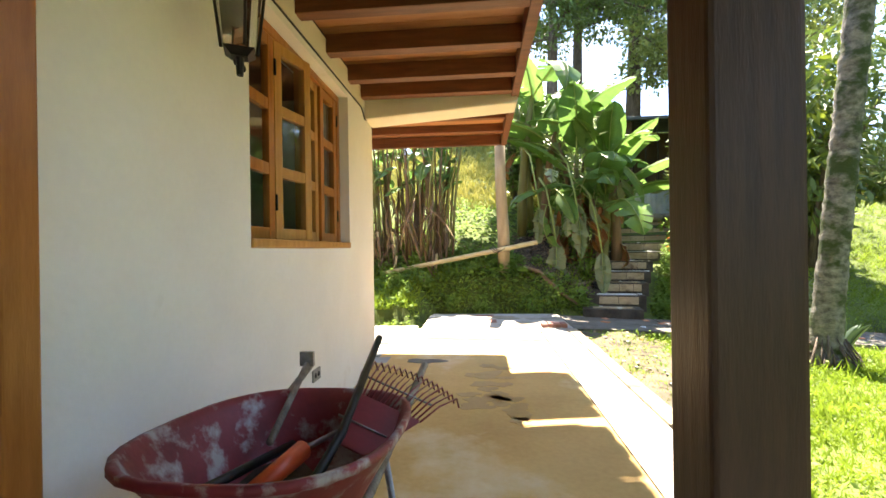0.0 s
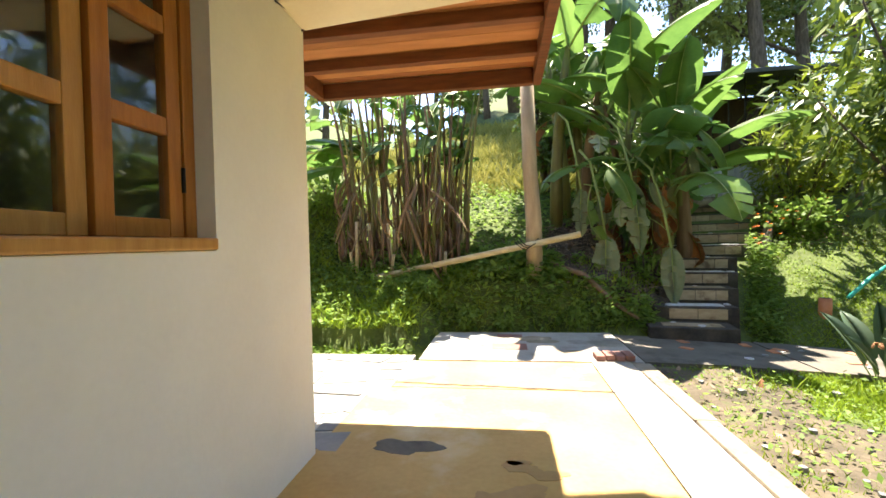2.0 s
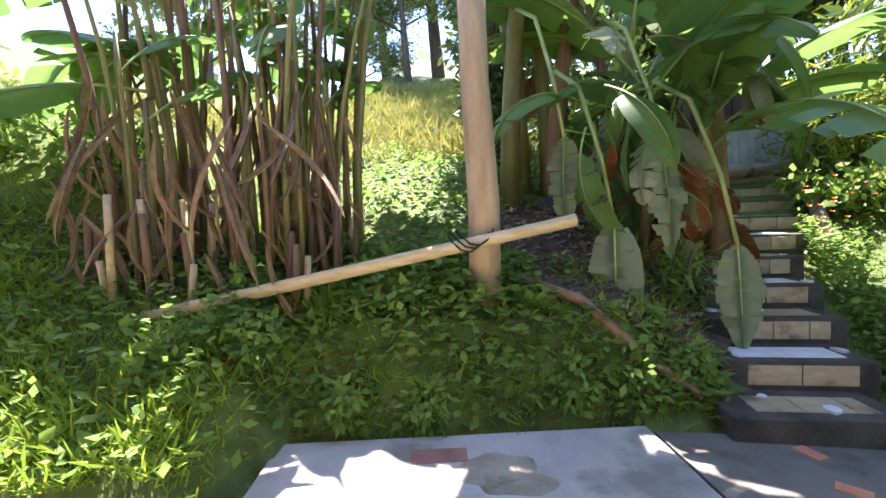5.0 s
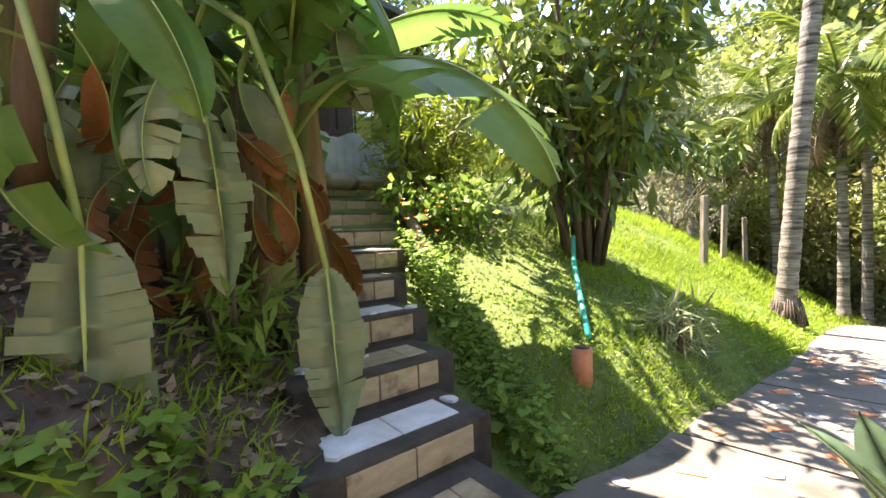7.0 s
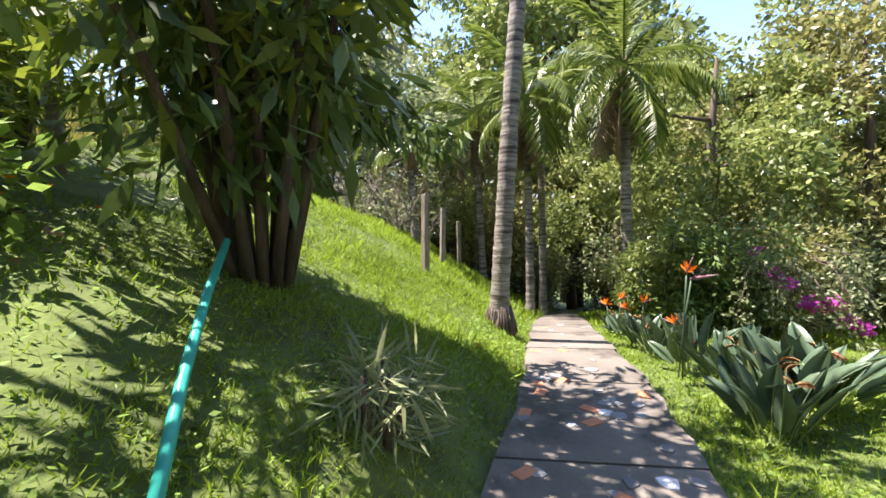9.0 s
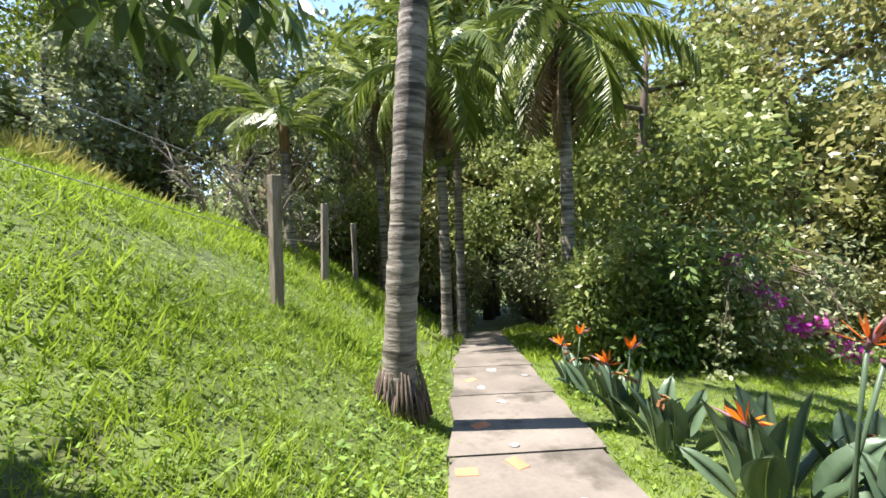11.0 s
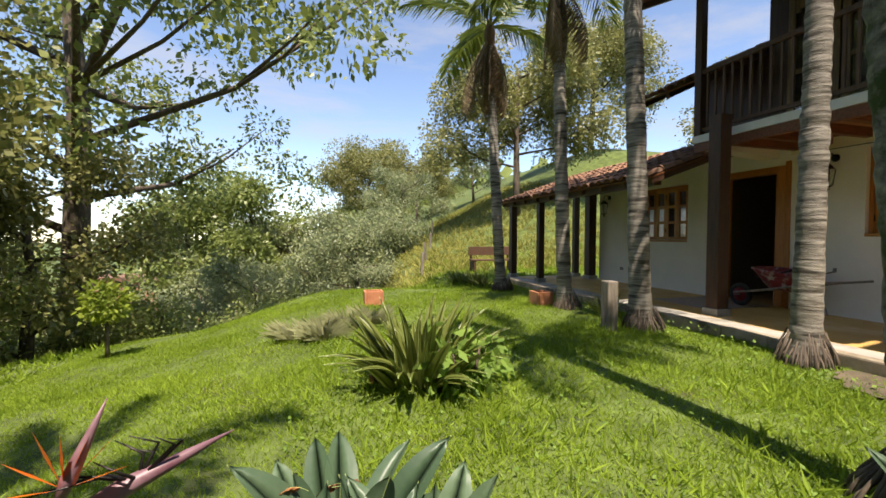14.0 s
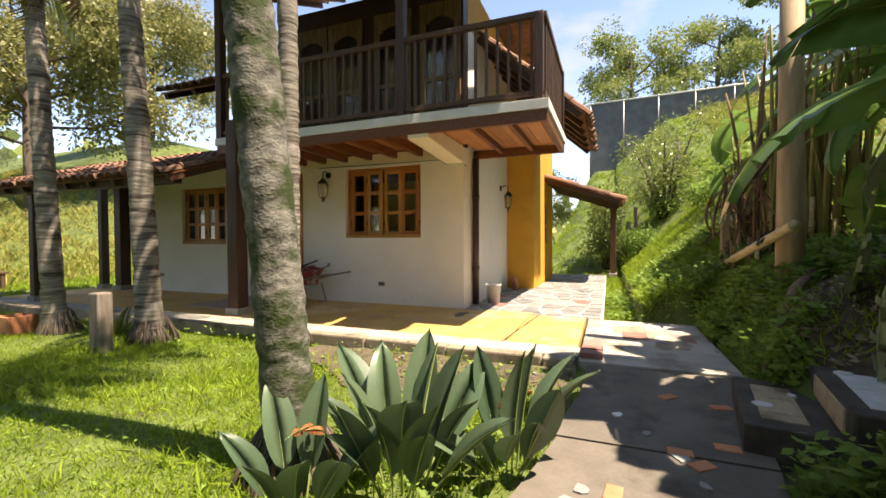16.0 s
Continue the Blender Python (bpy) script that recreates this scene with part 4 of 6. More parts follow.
cable = tube("cable", [(FX + 0.01, -0.3, 2.43), (FX + 0.012, 0.9, 2.42), (FX + 0.012, 2.1, 2.415), (FX + 0.012, 2.2, 2.34), (FX + 0.05, 2.47, 2.36), (FX - 0.1, 2.512, 2.30)], 0.006, M["rubber"], None, 6)
tagged(cable, "thin black cable clipped along the top of the wall", "cable")
pp = thing("drain_pipe", (-2.30, 2.58, 0), "dark brown drain pipe down the house corner", "pipe")
tube("pipe", [(-2.35, 2.57, 0.02), (-2.35, 2.57, 2.48)], 0.055, M["brown_pipe"], pp, 12)
for z in (0.6, 1.8):
    tube("collar", [(-2.35, 2.57, z), (-2.35, 2.57, z + 0.06)], 0.064, M["brown_pipe"], pp, 12)
bk = thing("bucket", (-2.72, 2.78, 0), "dusty white plastic bucket on the paving", "bucket")
bm = bmesh.new()
rg = []
for z, r in ((0.0, 0.105), (0.30, 0.135), (0.305, 0.145), (0.33, 0.145), (0.33, 0.130), (0.05, 0.10)):
    rg.append([bm.verts.new((-2.72 + math.cos(2 * math.pi * i / 20) * r, 2.78 + math.sin(2 * math.pi * i / 20) * r, z)) for i in range(20)])
for a, b in zip(rg, rg[1:]):
    for i in range(20):
        bm.faces.new((a[i], a[(i + 1) % 20], b[(i + 1) % 20], b[i]))
bm.faces.new(rg[0][::-1]); bm.faces.new(rg[-1])
part("pail", bm, M["bucket"], bk, "", True)
tube("wire_handle", [(-2.72 + 0.15 * math.cos(a), 2.78 + 0.06 * math.sin(a * 1), 0.31 - 0.12 * math.sin(a)) for a in np.linspace(0, math.pi, 9)], 0.004, M["steel"], bk, 5)
rk = thing("leaning_tile", (-4.6, 2.75, 0), "broken roof tiles leaning on the wall", "tile")
for i in range(3):
    box("tile", -4.75, -4.55, 2.60 + 0.05 * i, 2.62 + 0.05 * i, 0.0, 0.34 - 0.05 * i, M["clay"], rk, 0.006, turn=Matrix.Translation((0, 0.12, 0)) @ Matrix.Translation((0, 2.6, 0)) @ pose(0, 0, 0, 14, 0, 0) @ Matrix.Translation((0, -2.6, 0)))

# ---- stairs up the bank ----
SD, SL, SP = Vector((0.17, 0.985, 0)).normalized(), Vector((-0.985, 0.17, 0)).normalized(), Vector((0.19, 0.385, 0))
stairs = thing("garden_stairs", (1.73, 5.38, 0), "dark weathered garden steps faced with tan tiles", "stairs", kind="structure")
rs = random.Random(11)
S0 = Vector((1.74, 5.36, 0.11))
for i in range(10):
    wide = 0.92 if i < 5 else 1.0
    right = 0.0 if i < 5 else 0.18 * (i - 4)
    o = S0 + SP * i + Vector((0, 0, 0.182 * i)) + SD * (0.03 * max(0, i - 5))
    m = Matrix((( -SL.x, SD.x, 0, o.x), (-SL.y, SD.y, 0, o.y), (0, 0, 1, o.z), (0, 0, 0, 1)))
    box("step", -wide, right, 0.0, 0.62, -0.55, 0.0, M["step_dark"], stairs, 0.012, turn=m)
    a = -wide + 0.16
    while a < right - 0.14:
        w = rs.uniform(0.28, 0.36) if i % 2 else rs.uniform(0.22, 0.3)
        b = min(a + w, right - 0.12)
        if b - a > 0.1:
            if i:
                box("riser_tile", a + 0.004, b - 0.004, -0.010, 0.004, -0.148, -0.022, M["step_tile"], stairs, 0.003, turn=m)
            if i < 7:
                box("tread_tile", a + 0.004, b - 0.004, 0.09, 0.30, -0.004, 0.007, M["step_tile"] if i % 2 == 0 else M["white_chip"], stairs, 0.003, turn=m)
        a = b
for i in range(16):
    k = rs.randint(0, 6)
    o = S0 + SP * k + SD * rs.uniform(0.08, 0.3) + SL * rs.uniform(0.05, 0.8) + Vector((0, 0, 0.182 * k + 0.007))
    bm, mm = blot("c", o.x, o.y, o.z, rs.uniform(0.03, 0.07), None, "", seed=i, n=6, thick=0.008)
    tagged(part("ceramic_shard", bm, M["white_chip"]), "broken white ceramic shard on the steps", "shard", "shards on the steps")

# ---- post and bamboo pole ----
ps = thing("round_post", (-0.45, 6.05, 0.5), "thick peeled round timber post in the bank", "post")
pz = land_at(-0.45, 6.05)
PB = Vector((-0.43, 6.26, 0.6))
tube("shaft", [PB + Vector((0, 0, -0.3)), PB + Vector((0.01, 0, 0.8)), PB + Vector((-0.03, 0.0, 1.6)), PB + Vector((-0.05, 0.0, 3.4))], [0.115, 0.112, 0.10, 0.09], M["round_post"], ps, 16)
bp = thing("bamboo_pole", (-1.3, 5.93, 0.9), "pale dry bamboo pole tied slanting across the post", "pole")
A, B = Vector((-2.72, 6.14, 0.68)), Vector((0.17, 6.09, 1.23))
n = 9
bm = bmesh.new()
pts, rad = [], []
for i in range(n):
    for q, r in ((0.0, 0.047), (0.03, 0.042), (0.97, 0.042)):
        pts.append(A.lerp(B, (i + q) / n)); rad.append(r)
pts.append(B); rad.append(0.046)
add_tube(bm, pts, rad, 14)
part("culm", bm, M["bamboo"], bp, "", True)
rp = thing("tie_rope", (-0.45, 5.95, 1.05), "black rope lashing the bamboo to the post", "rope")
T = A.lerp(B, 0.765)
for k in range(3):
    tube("lashing", [T + Vector((-0.05 + 0.03 * k + 0.13 * math.cos(a), 0.08 + 0.15 * math.sin(a), 0.055 * math.cos(a * 2) + 0.02 * k)) for a in np.linspace(0, 2 * math.pi, 14)], 0.007, M["rope"], rp, 5)
st = tagged(tube("fallen_branch", [(-0.2, 6.35, land_at(-0.2, 6.35) + 0.10), (0.2, 6.08, land_at(0.2, 6.08) + 0.08), (0.55, 5.86, 0.33), (0.78, 5.72, 0.16)], [0.034, 0.036, 0.034, 0.02], M["dead_brown"], None, 8), "fallen reddish branch lying down the bank", "branch")
lg = tagged(tube("log", [(3.03, 7.2, land_at(3.03, 7.2) + 0.09), (3.4, 7.75, land_at(3.4, 7.75) + 0.1), (3.75, 8.35, land_at(3.75, 8.35) + 0.1)], [0.07, 0.065, 0.055], M["grey_wood"], None, 12), "grey log with a pale sawn end on the bank", "log")
cs = thing("clay_pipe_stub", (2.78, 5.66, 0.2), "short upright clay pipe stub in the grass", "pipe")
zs = land_at(2.78, 5.66)
tube("stub", [(2.78, 5.66, zs - 0.1), (2.785, 5.66, zs + 0.17)], 0.062, M["clay"], cs, 16)
# thin dark disc on the capped end, painting the shade of a hollow pipe
tube("bore_shade", [(2.785, 5.66, zs + 0.171), (2.785, 5.66, zs + 0.174)], 0.045, M["step_dark"], cs, 14)
hose = [(3.08, 5.74, land_at(3.08, 5.74) + 0.06), (3.5, 5.98, land_at(3.5, 5.98) + 0.13), (4.0, 6.25, land_at(4.0, 6.25) + 0.2), (4.45, 6.45, land_at(4.45, 6.45) + 0.32)]
tagged(tube("garden_hose", hose, 0.022, M["turquoise"], None, 10), "turquoise plastic pipe lying down the grassy bank", "pipe")

# ---- small shed above the stairs ----
sh = thing("garden_shed", (4.0, 9.6, 1.9), "dark open garden shed at the head of the steps", "shed")
zz = 1.85
for x, y in ((2.9, 9.3), (5.2, 9.3), (2.9, 11.2), (5.2, 11.2)):
    box("post", x - 0.06, x + 0.06, y - 0.06, y + 0.06, zz - 0.6, 4.4, M["wood_dark"], sh)
box("roof", 2.5, 5.6, 8.9, 11.6, 4.35, 4.43, M["sheet_roof"], sh, 0.01, turn=Matrix.Translation((0, 10, 4.4)) @ pose(0, 0, 0, 8, 0, 0) @ Matrix.Translation((0, -10, -4.4)))
box("back_wall", 2.9, 5.2, 11.1, 11.16, zz - 0.4, 4.4, M["wood_dark"], sh, 0)
for i in range(8):
    box("iron_bar", 3.0 + 0.3 * i, 3.02 + 0.3 * i, 9.30, 9.32, 2.55, 4.35, M["iron"], sh, 0)
bm = bmesh.new()
for off in (0, 0.02):
    prev = None
    for i in range(70):
        x = 3.0 + 2.2 * i / 69
        y = 9.2 + off + 0.022 * math.sin(i * 1.55)
        cur = (bm.verts.new((x, y, zz - 0.1)), bm.verts.new((x, y, zz + 0.62 + 0.05 * math.sin(i * 0.31))))
        if prev:
            bm.faces.new((prev[0], cur[0], cur[1], prev[1]))
        prev = cur
part("corrugated_sheet", bm, M["corrugated"], sh, "pale corrugated sheet leaning in front")
bench = tagged(tube("mossy_log", [(2.3, 8.85, 1.80), (4.6, 9.0, 1.82)], 0.10, M["kerb"], None, 12), "mossy log lying across the top of the steps", "log")


# ---- garden fence, far things ----
def fence_post(x, y, h, s=0.09, label="grey weathered wooden fence post", cap=False):
    z = land_at(x, y)
    f = thing("fence_post", (x, y, z), label, "post", "fence posts")
    box("shaft", x - s / 2, x + s / 2, y - s / 2, y + s / 2, z - 0.2, z + h, M["grey_wood"], f, 0.012, turn=Matrix.Translation((x, y, z)) @ pose(0, 0, 0, random.uniform(-3, 3), random.uniform(-3, 3), random.uniform(0, 60)) @ Matrix.Translation((-x, -y, -z)))
    return Vector((x, y, z + h))


random.seed(21)
tops = [fence_post(x, y, 1.15) for x, y in ((5.2, 8.4), (8.3, 5.95), (10.6, 6.0), (12.8, 5.85), (15.5, 5.6))]
for k, dz in enumerate((-0.1, -0.55)):
    w = tagged(tube("wire", [t + Vector((0, 0, dz)) for t in tops], 0.004, M["steel"], None, 4), "thin sagging fence wire", "wire", "fence wires")
for x, y in ((1.5, -12), (0.6, -15), (-0.6, -19), (-2.0, -24), (3.6, -11), (6.0, -11.5), (8.5, -11)):
    fence_post(x, y, 1.0, 0.1, "pale topped fence post on the hillside")
for x, y in ((-12.5, 5.6), (-13.4, 6.2), (-14.3, 6.9), (-16, 7.4), (-11.8, 5.3)):
    fence_post(x, y, 0.8, 0.12, "grey fence post on the grassy bank")
tagged(box("stump_post", 1.5, 1.66, -0.60, -0.44, land_at(1.57, -0.5) - 0.2, 0.55, M["grey_wood"], bevel=0.02), "cut grey-brown wooden post standing in the lawn", "post")
nt = thing("shade_cloth_fence", (-25, 9, 8), "grey shade-cloth fence along the hilltop", "fence")
for i in range(7):
    y = 3.5 + 2.0 * i
    z = land_at(-25, y) - 0.3
    box("cloth", -25.1, -25.05, y, y + 2.0, z, 9.95 + 0.05 * i, M["net"], nt, 0)
    tube("pole", [(-25.0, y, z - 1), (-25.0, y, 10.0 + 0.05 * i)], 0.05, M["steel"], nt, 6)
tube("top_rail", [(-25.0, 3.5, 9.95), (-25.0, 17.5, 10.25)], 0.05, M["white_paint"], nt, 6)
for x, y in ((1.35, -2.75), (4.38, -3.4)):
    z = land_at(x, y)
    fp = thing("planter_box", (x, y, z), "square orange terracotta planter box on the lawn", "planter", "terracotta planters")
    w = 0.15
    for dx, dy, ux, uy in ((-w, 0, 0.016, w + 0.008), (w, 0, 0.016, w + 0.008), (0, -w, w - 0.018, 0.016), (0, w, w - 0.018, 0.016)):
        box("side_panel", x + dx - ux, x + dx + ux, y + dy - uy, y + dy + uy, z - 0.02, z + 0.25, M["clay"], fp, 0.006)
    box("soil", x - w + 0.02, x + w - 0.02, y - w + 0.02, y + w - 0.02, z + 0.02, z + 0.21, M["soil"], fp, 0)
bnch = thing("garden_bench", (-0.4, -9.3, 0), "low wooden garden bench beyond the porch", "bench")
zb = land_at(-0.4, -9.3)
box("seat", -1.2, 0.4, -9.5, -9.1, zb + 0.42, zb + 0.47, M["wood_rail"], bnch)
box("backrest", -1.2, 0.4, -9.55, -9.5, zb + 0.6, zb + 0.9, M["wood_rail"], bnch)
for x in (-1.1, 0.3):
    box("leg", x - 0.04, x + 0.04, -9.56, -9.12, zb - 0.05, zb + 0.42, M["wood_rail"], bnch)
    box("back_post", x - 0.03, x + 0.03, -9.59, -9.552, zb + 0.3, zb + 0.9, M["wood_rail"], bnch)
for x, y, s in ((24, -62, 1.0), (32, -66, 1.2)):
    z = land_at(x, y)
    hs = thing("far_house", (x, y, z), "small far brick house among trees", "house")
    box("wall", x - 4 * s, x + 4 * s, y - 3, y + 3, z - 3, z + 6 * s, M["house_far"], hs, 0)
    box("roof", x - 4.4 * s, x + 4.4 * s, y - 3.4, y + 3.4, z + 6 * s, z + 6.5 * s, M["roof_tile"], hs, 0)
    for k in range(3):
        box("window", x - 3 * s + 2.2 * k * s, x - 2 * s + 2.2 * k * s, y + 3.0, y + 3.05, z + 3 * s, z + 4.4 * s, M["sheet_roof"], hs, 0)


# ---- concrete path with inlaid chips ----
path = thing("path", (4, 4.6, -0.1), "old concrete garden path inlaid with stones and brick chips", "path", kind="structure")
rp_ = random.Random(8)
cuts = [0.45, 1.9, 3.05, 4.4, 5.7, 6.95, 8.2, 9.5, 10.9, 12.4, 14.0, 15.6]
for xa, xb in zip(cuts, cuts[1:]):
    bm = bmesh.new()
    n = 5
    rows_ = []
    for i in range(n):
        x = xa + 0.012 + (xb - xa - 0.024) * i / (n - 1)
        c, w, z = float(along(x, PY)), float(along(x, PW)) / 2, float(along(x, PZ))
        a, b = w + rp_.uniform(-0.03, 0.03), w + rp_.uniform(-0.03, 0.03)
        rows_.append([bm.verts.new(q) for q in ((x, c - a, z), (x, c + b, z + 0.005), (x, c + b + 0.01, z - 0.25), (x, c - a - 0.01, z - 0.25))])
    for r0, r1 in zip(rows_, rows_[1:]):
        for i in range(4):
            bm.faces.new((r0[i], r0[(i + 1) % 4], r1[(i + 1) % 4], r1[i]))
    bm.faces.new(rows_[0][::-1]); bm.faces.new(rows_[-1])
    bmesh.ops.recalc_face_normals(bm, faces=bm.faces)
    part("path_slab", bm, M["path"], path)
for i in range(70):
    x = rp_.uniform(0.6, 9.5) if i > 40 else rp_.uniform(1.5, 6.0)
    c, w, z = float(along(x, PY)), float(along(x, PW)) / 2, float(along(x, PZ))
    y = c + rp_.uniform(-0.85, 0.85) * w
    if i % 3 == 0:
        m = Matrix.Translation((x, y, z)) @ pose(0, 0, 0, 0, 0, rp_.uniform(0, 180))
        box("brick_chip", -0.065, 0.065, -0.04, 0.04, -0.02, 0.012, M["clay"], path, 0.006, turn=m)
    else:
        bm, mm = blot("c", x, y, z + 0.004, rp_.uniform(0.03, 0.07), None, "", seed=i, n=7, thick=0.007)
        part("stone_chip", bm, M["stone"] if i % 7 else M["white_chip"], path)

# ---- flagstone yard ----
yard = thing("yard_paving", (-5, 3.5, -0.1), "irregular grey flagstone paving set in mortar", "paving", kind="structure")
box("mortar_bed", -9.3, -1.79, 2.5, 4.6, -0.3, -0.008, M["mortar"], yard, 0)


def cell(site, others, x0, x1, y0, y1):
    """The part of a rectangle that lies nearer to site than to the others."""
    poly = [(x0, y0), (x1, y0), (x1, y1), (x0, y1)]
    for o in others:
        mx, my, nx_, ny_ = (site[0] + o[0]) / 2, (site[1] + o[1]) / 2, o[0] - site[0], o[1] - site[1]
        side = [(px - mx) * nx_ + (py - my) * ny_ for px, py in poly]
        out = []
        for i in range(len(poly)):
            p, q, a_, b_ = poly[i], poly[(i + 1) % len(poly)], side[i], side[(i + 1) % len(poly)]
            if a_ <= 0:
                out.append(p)
            if a_ * b_ < 0:
                t = a_ / (a_ - b_)
                out.append((p[0] + (q[0] - p[0]) * t, p[1] + (q[1] - p[1]) * t))
        poly = out
        if len(poly) < 3:
            return []
    return poly


sites = [(-9.2 + 0.39 * i + rp_.uniform(-0.15, 0.15), 2.62 + 0.31 * j + rp_.uniform(-0.13, 0.13)) for i in range(20) for j in range(7)]
for k, site in enumerate(sites):
    ring = cell(site, [o for o in sites if o != site and abs(o[0] - site[0]) < 1.2 and abs(o[1] - site[1]) < 1.2], -9.28, -1.80, 2.52, 4.59)
    if len(ring) < 3:
        continue
    cx = sum(q[0] for q in ring) / len(ring)
    cy = sum(q[1] for q in ring) / len(ring)
    shrink = rp_.uniform(0.80, 0.93)
    ring = [(cx + (px - cx) * shrink, cy + (py - cy) * shrink) for px, py in ring]
    bm = bmesh.new()
    h = rp_.uniform(-0.004, 0.004)
    top = [bm.verts.new((px, py, h)) for px, py in ring]
    low = [bm.verts.new((px, py, -0.03)) for px, py in ring]
    bm.faces.new(top)
    for q in range(len(ring)):
        bm.faces.new((low[q], low[(q + 1) % len(ring)], top[(q + 1) % len(ring)], top[q]))
    part("flagstone", bm, M["red_stone"] if rp_.random() < 0.03 else M["stone"], yard)


# ---- plants: shared leaf shapes ----
def leaf_mesh(name, mat, length, width, droop, fold, torn, seed, petiole=0.0, segs=14, tip=0.8):
    """A large leaf along +y, bending down; its two halves fold about a raised rib and may be torn into strips."""
    r = random.Random(seed)
    bm = bmesh.new()
    pts, ang = [Vector((0, 0, 0))], 0.0
    total = length + petiole
    n = segs + (4 if petiole else 0)
    for i in range(n):
        ang -= radians(droop) / n * (0.4 + 1.2 * i / n)
        pts.append(pts[-1] + Vector((0, math.cos(ang), math.sin(ang))) * total / n)
    first = 4 if petiole else 0
    for s in (-1, 1):
        for i in range(first, n):
            a, b = (i - first) / (n - first), (i + 1 - first) / (n - first)
            wid = lambda q: width * max(0.0, math.sin(math.pi * min(1, q ** tip))) ** 0.62
            wa, wb = wid(a), wid(b)
            rip = r.random() < torn
            f = fold + (r.uniform(-0.5, 0.25) if rip else 0)
            g = 0.42 if rip else 0.0
            ua, ub = Vector((s * wa, -0.02 * total, -abs(wa) * f)), Vector((s * wb, -0.02 * total, -abs(wb) * f))
            pa, pb = pts[i], pts[i + 1]
            va, vb, ma, mb = pa + ua, pb + ub.lerp(ua, g * 0.5), pa + ua * 0.5 + Vector((0, 0, 0.04 * wa)), pb + ub * 0.5 + Vector((0, 0, 0.04 * wb))
            q = [bm.verts.new(v) for v in (pa, ma, va, vb, mb, pb)]
            bm.faces.new((q[0], q[1], q[4], q[5]))
            bm.faces.new((q[1], q[2], q[3], q[4]))
    bmesh.ops.remove_doubles(bm, verts=bm.verts, dist=0.0004)
    rad = [max(0.003, width * 0.055 * (1 - i / n) + 0.002) for i in range(n + 1)]
    v, f = tube_arrays([p + Vector((0, 0, -0.004)) for p in pts], rad, 5)
    vs = [bm.verts.new(p) for p in v]
    rib = [bm.faces.new([vs[i] for i in q]) for q in f]
    for q in rib:
        q.material_index = 1
    me = bpy.data.meshes.new(name)
    bm.to_mesh(me)
    bm.free()
    me.materials.append(mat)
    me.materials.append(M["midrib"])
    me.polygons.foreach_set("use_smooth", [True] * len(me.polygons))
    return me


def put(name, me, m, parent, label=""):
    ob = new(name, me)
    ob.parent = parent
    ob.matrix_parent_inverse = world_of(parent).inverted()
    ob.matrix_basis = m
    return tagged(ob, label)


BAN = [leaf_mesh("leaf", M["banana"], 1.5, 0.30, d, 0.35, t, i, 0.45) for i, (d, t) in enumerate(((75, 0.25), (100, 0.35), (55, 0.15), (125, 0.4), (90, 0.2)))]
BAN_OLD = [leaf_mesh("leaf", M["banana_old"], 1.4, 0.28, d, 0.5, t, 20 + i, 0.5) for i, (d, t) in enumerate(((110, 0.3), (85, 0.4)))]
BAN_DEAD = [leaf_mesh("dead_leaf", M["dead_leaf"], 1.0, 0.16, 130, 0.9, 0.6, 30 + i, 0.2) for i in range(2)]
HANG = leaf_mesh("leaf", M["banana_old"], 0.8, 0.15, 14, 0.25, 0.85, 41, 0.0, 18)
SHEATH = [leaf_mesh("dry_sheath", M["dead_brown"], 1.1, 0.034, d, 0.9, 0.3, 80 + i, 0.0) for i, d in enumerate((40, 100))]
BOP = [leaf_mesh("leaf", M["strelitzia"], 0.36, 0.095, d, -0.55, 0.0, 50 + i, 0.42, 10, 0.9) for i, d in enumerate((8, 22, 38))]
BROM = [leaf_mesh("leaf", M["bromeliad"], 0.55, 0.04, d, -0.5, 0.0, 60 + i, 0.0, 8, 0.45) for i, d in enumerate((10, 28, 55))]


def aim(p, az, el, scale, roll=0.0):
    """Pose of a leaf that starts at p, heads az degrees (from +y to +x), and rises at el."""
    return Matrix.Translation(p) @ pose(0, 0, 0, 0, 0, -az) @ pose(0, 0, 0, el, 0, 0) @ pose(0, 0, 0, 0, roll, 0) @ Matrix.Scale(scale, 4)


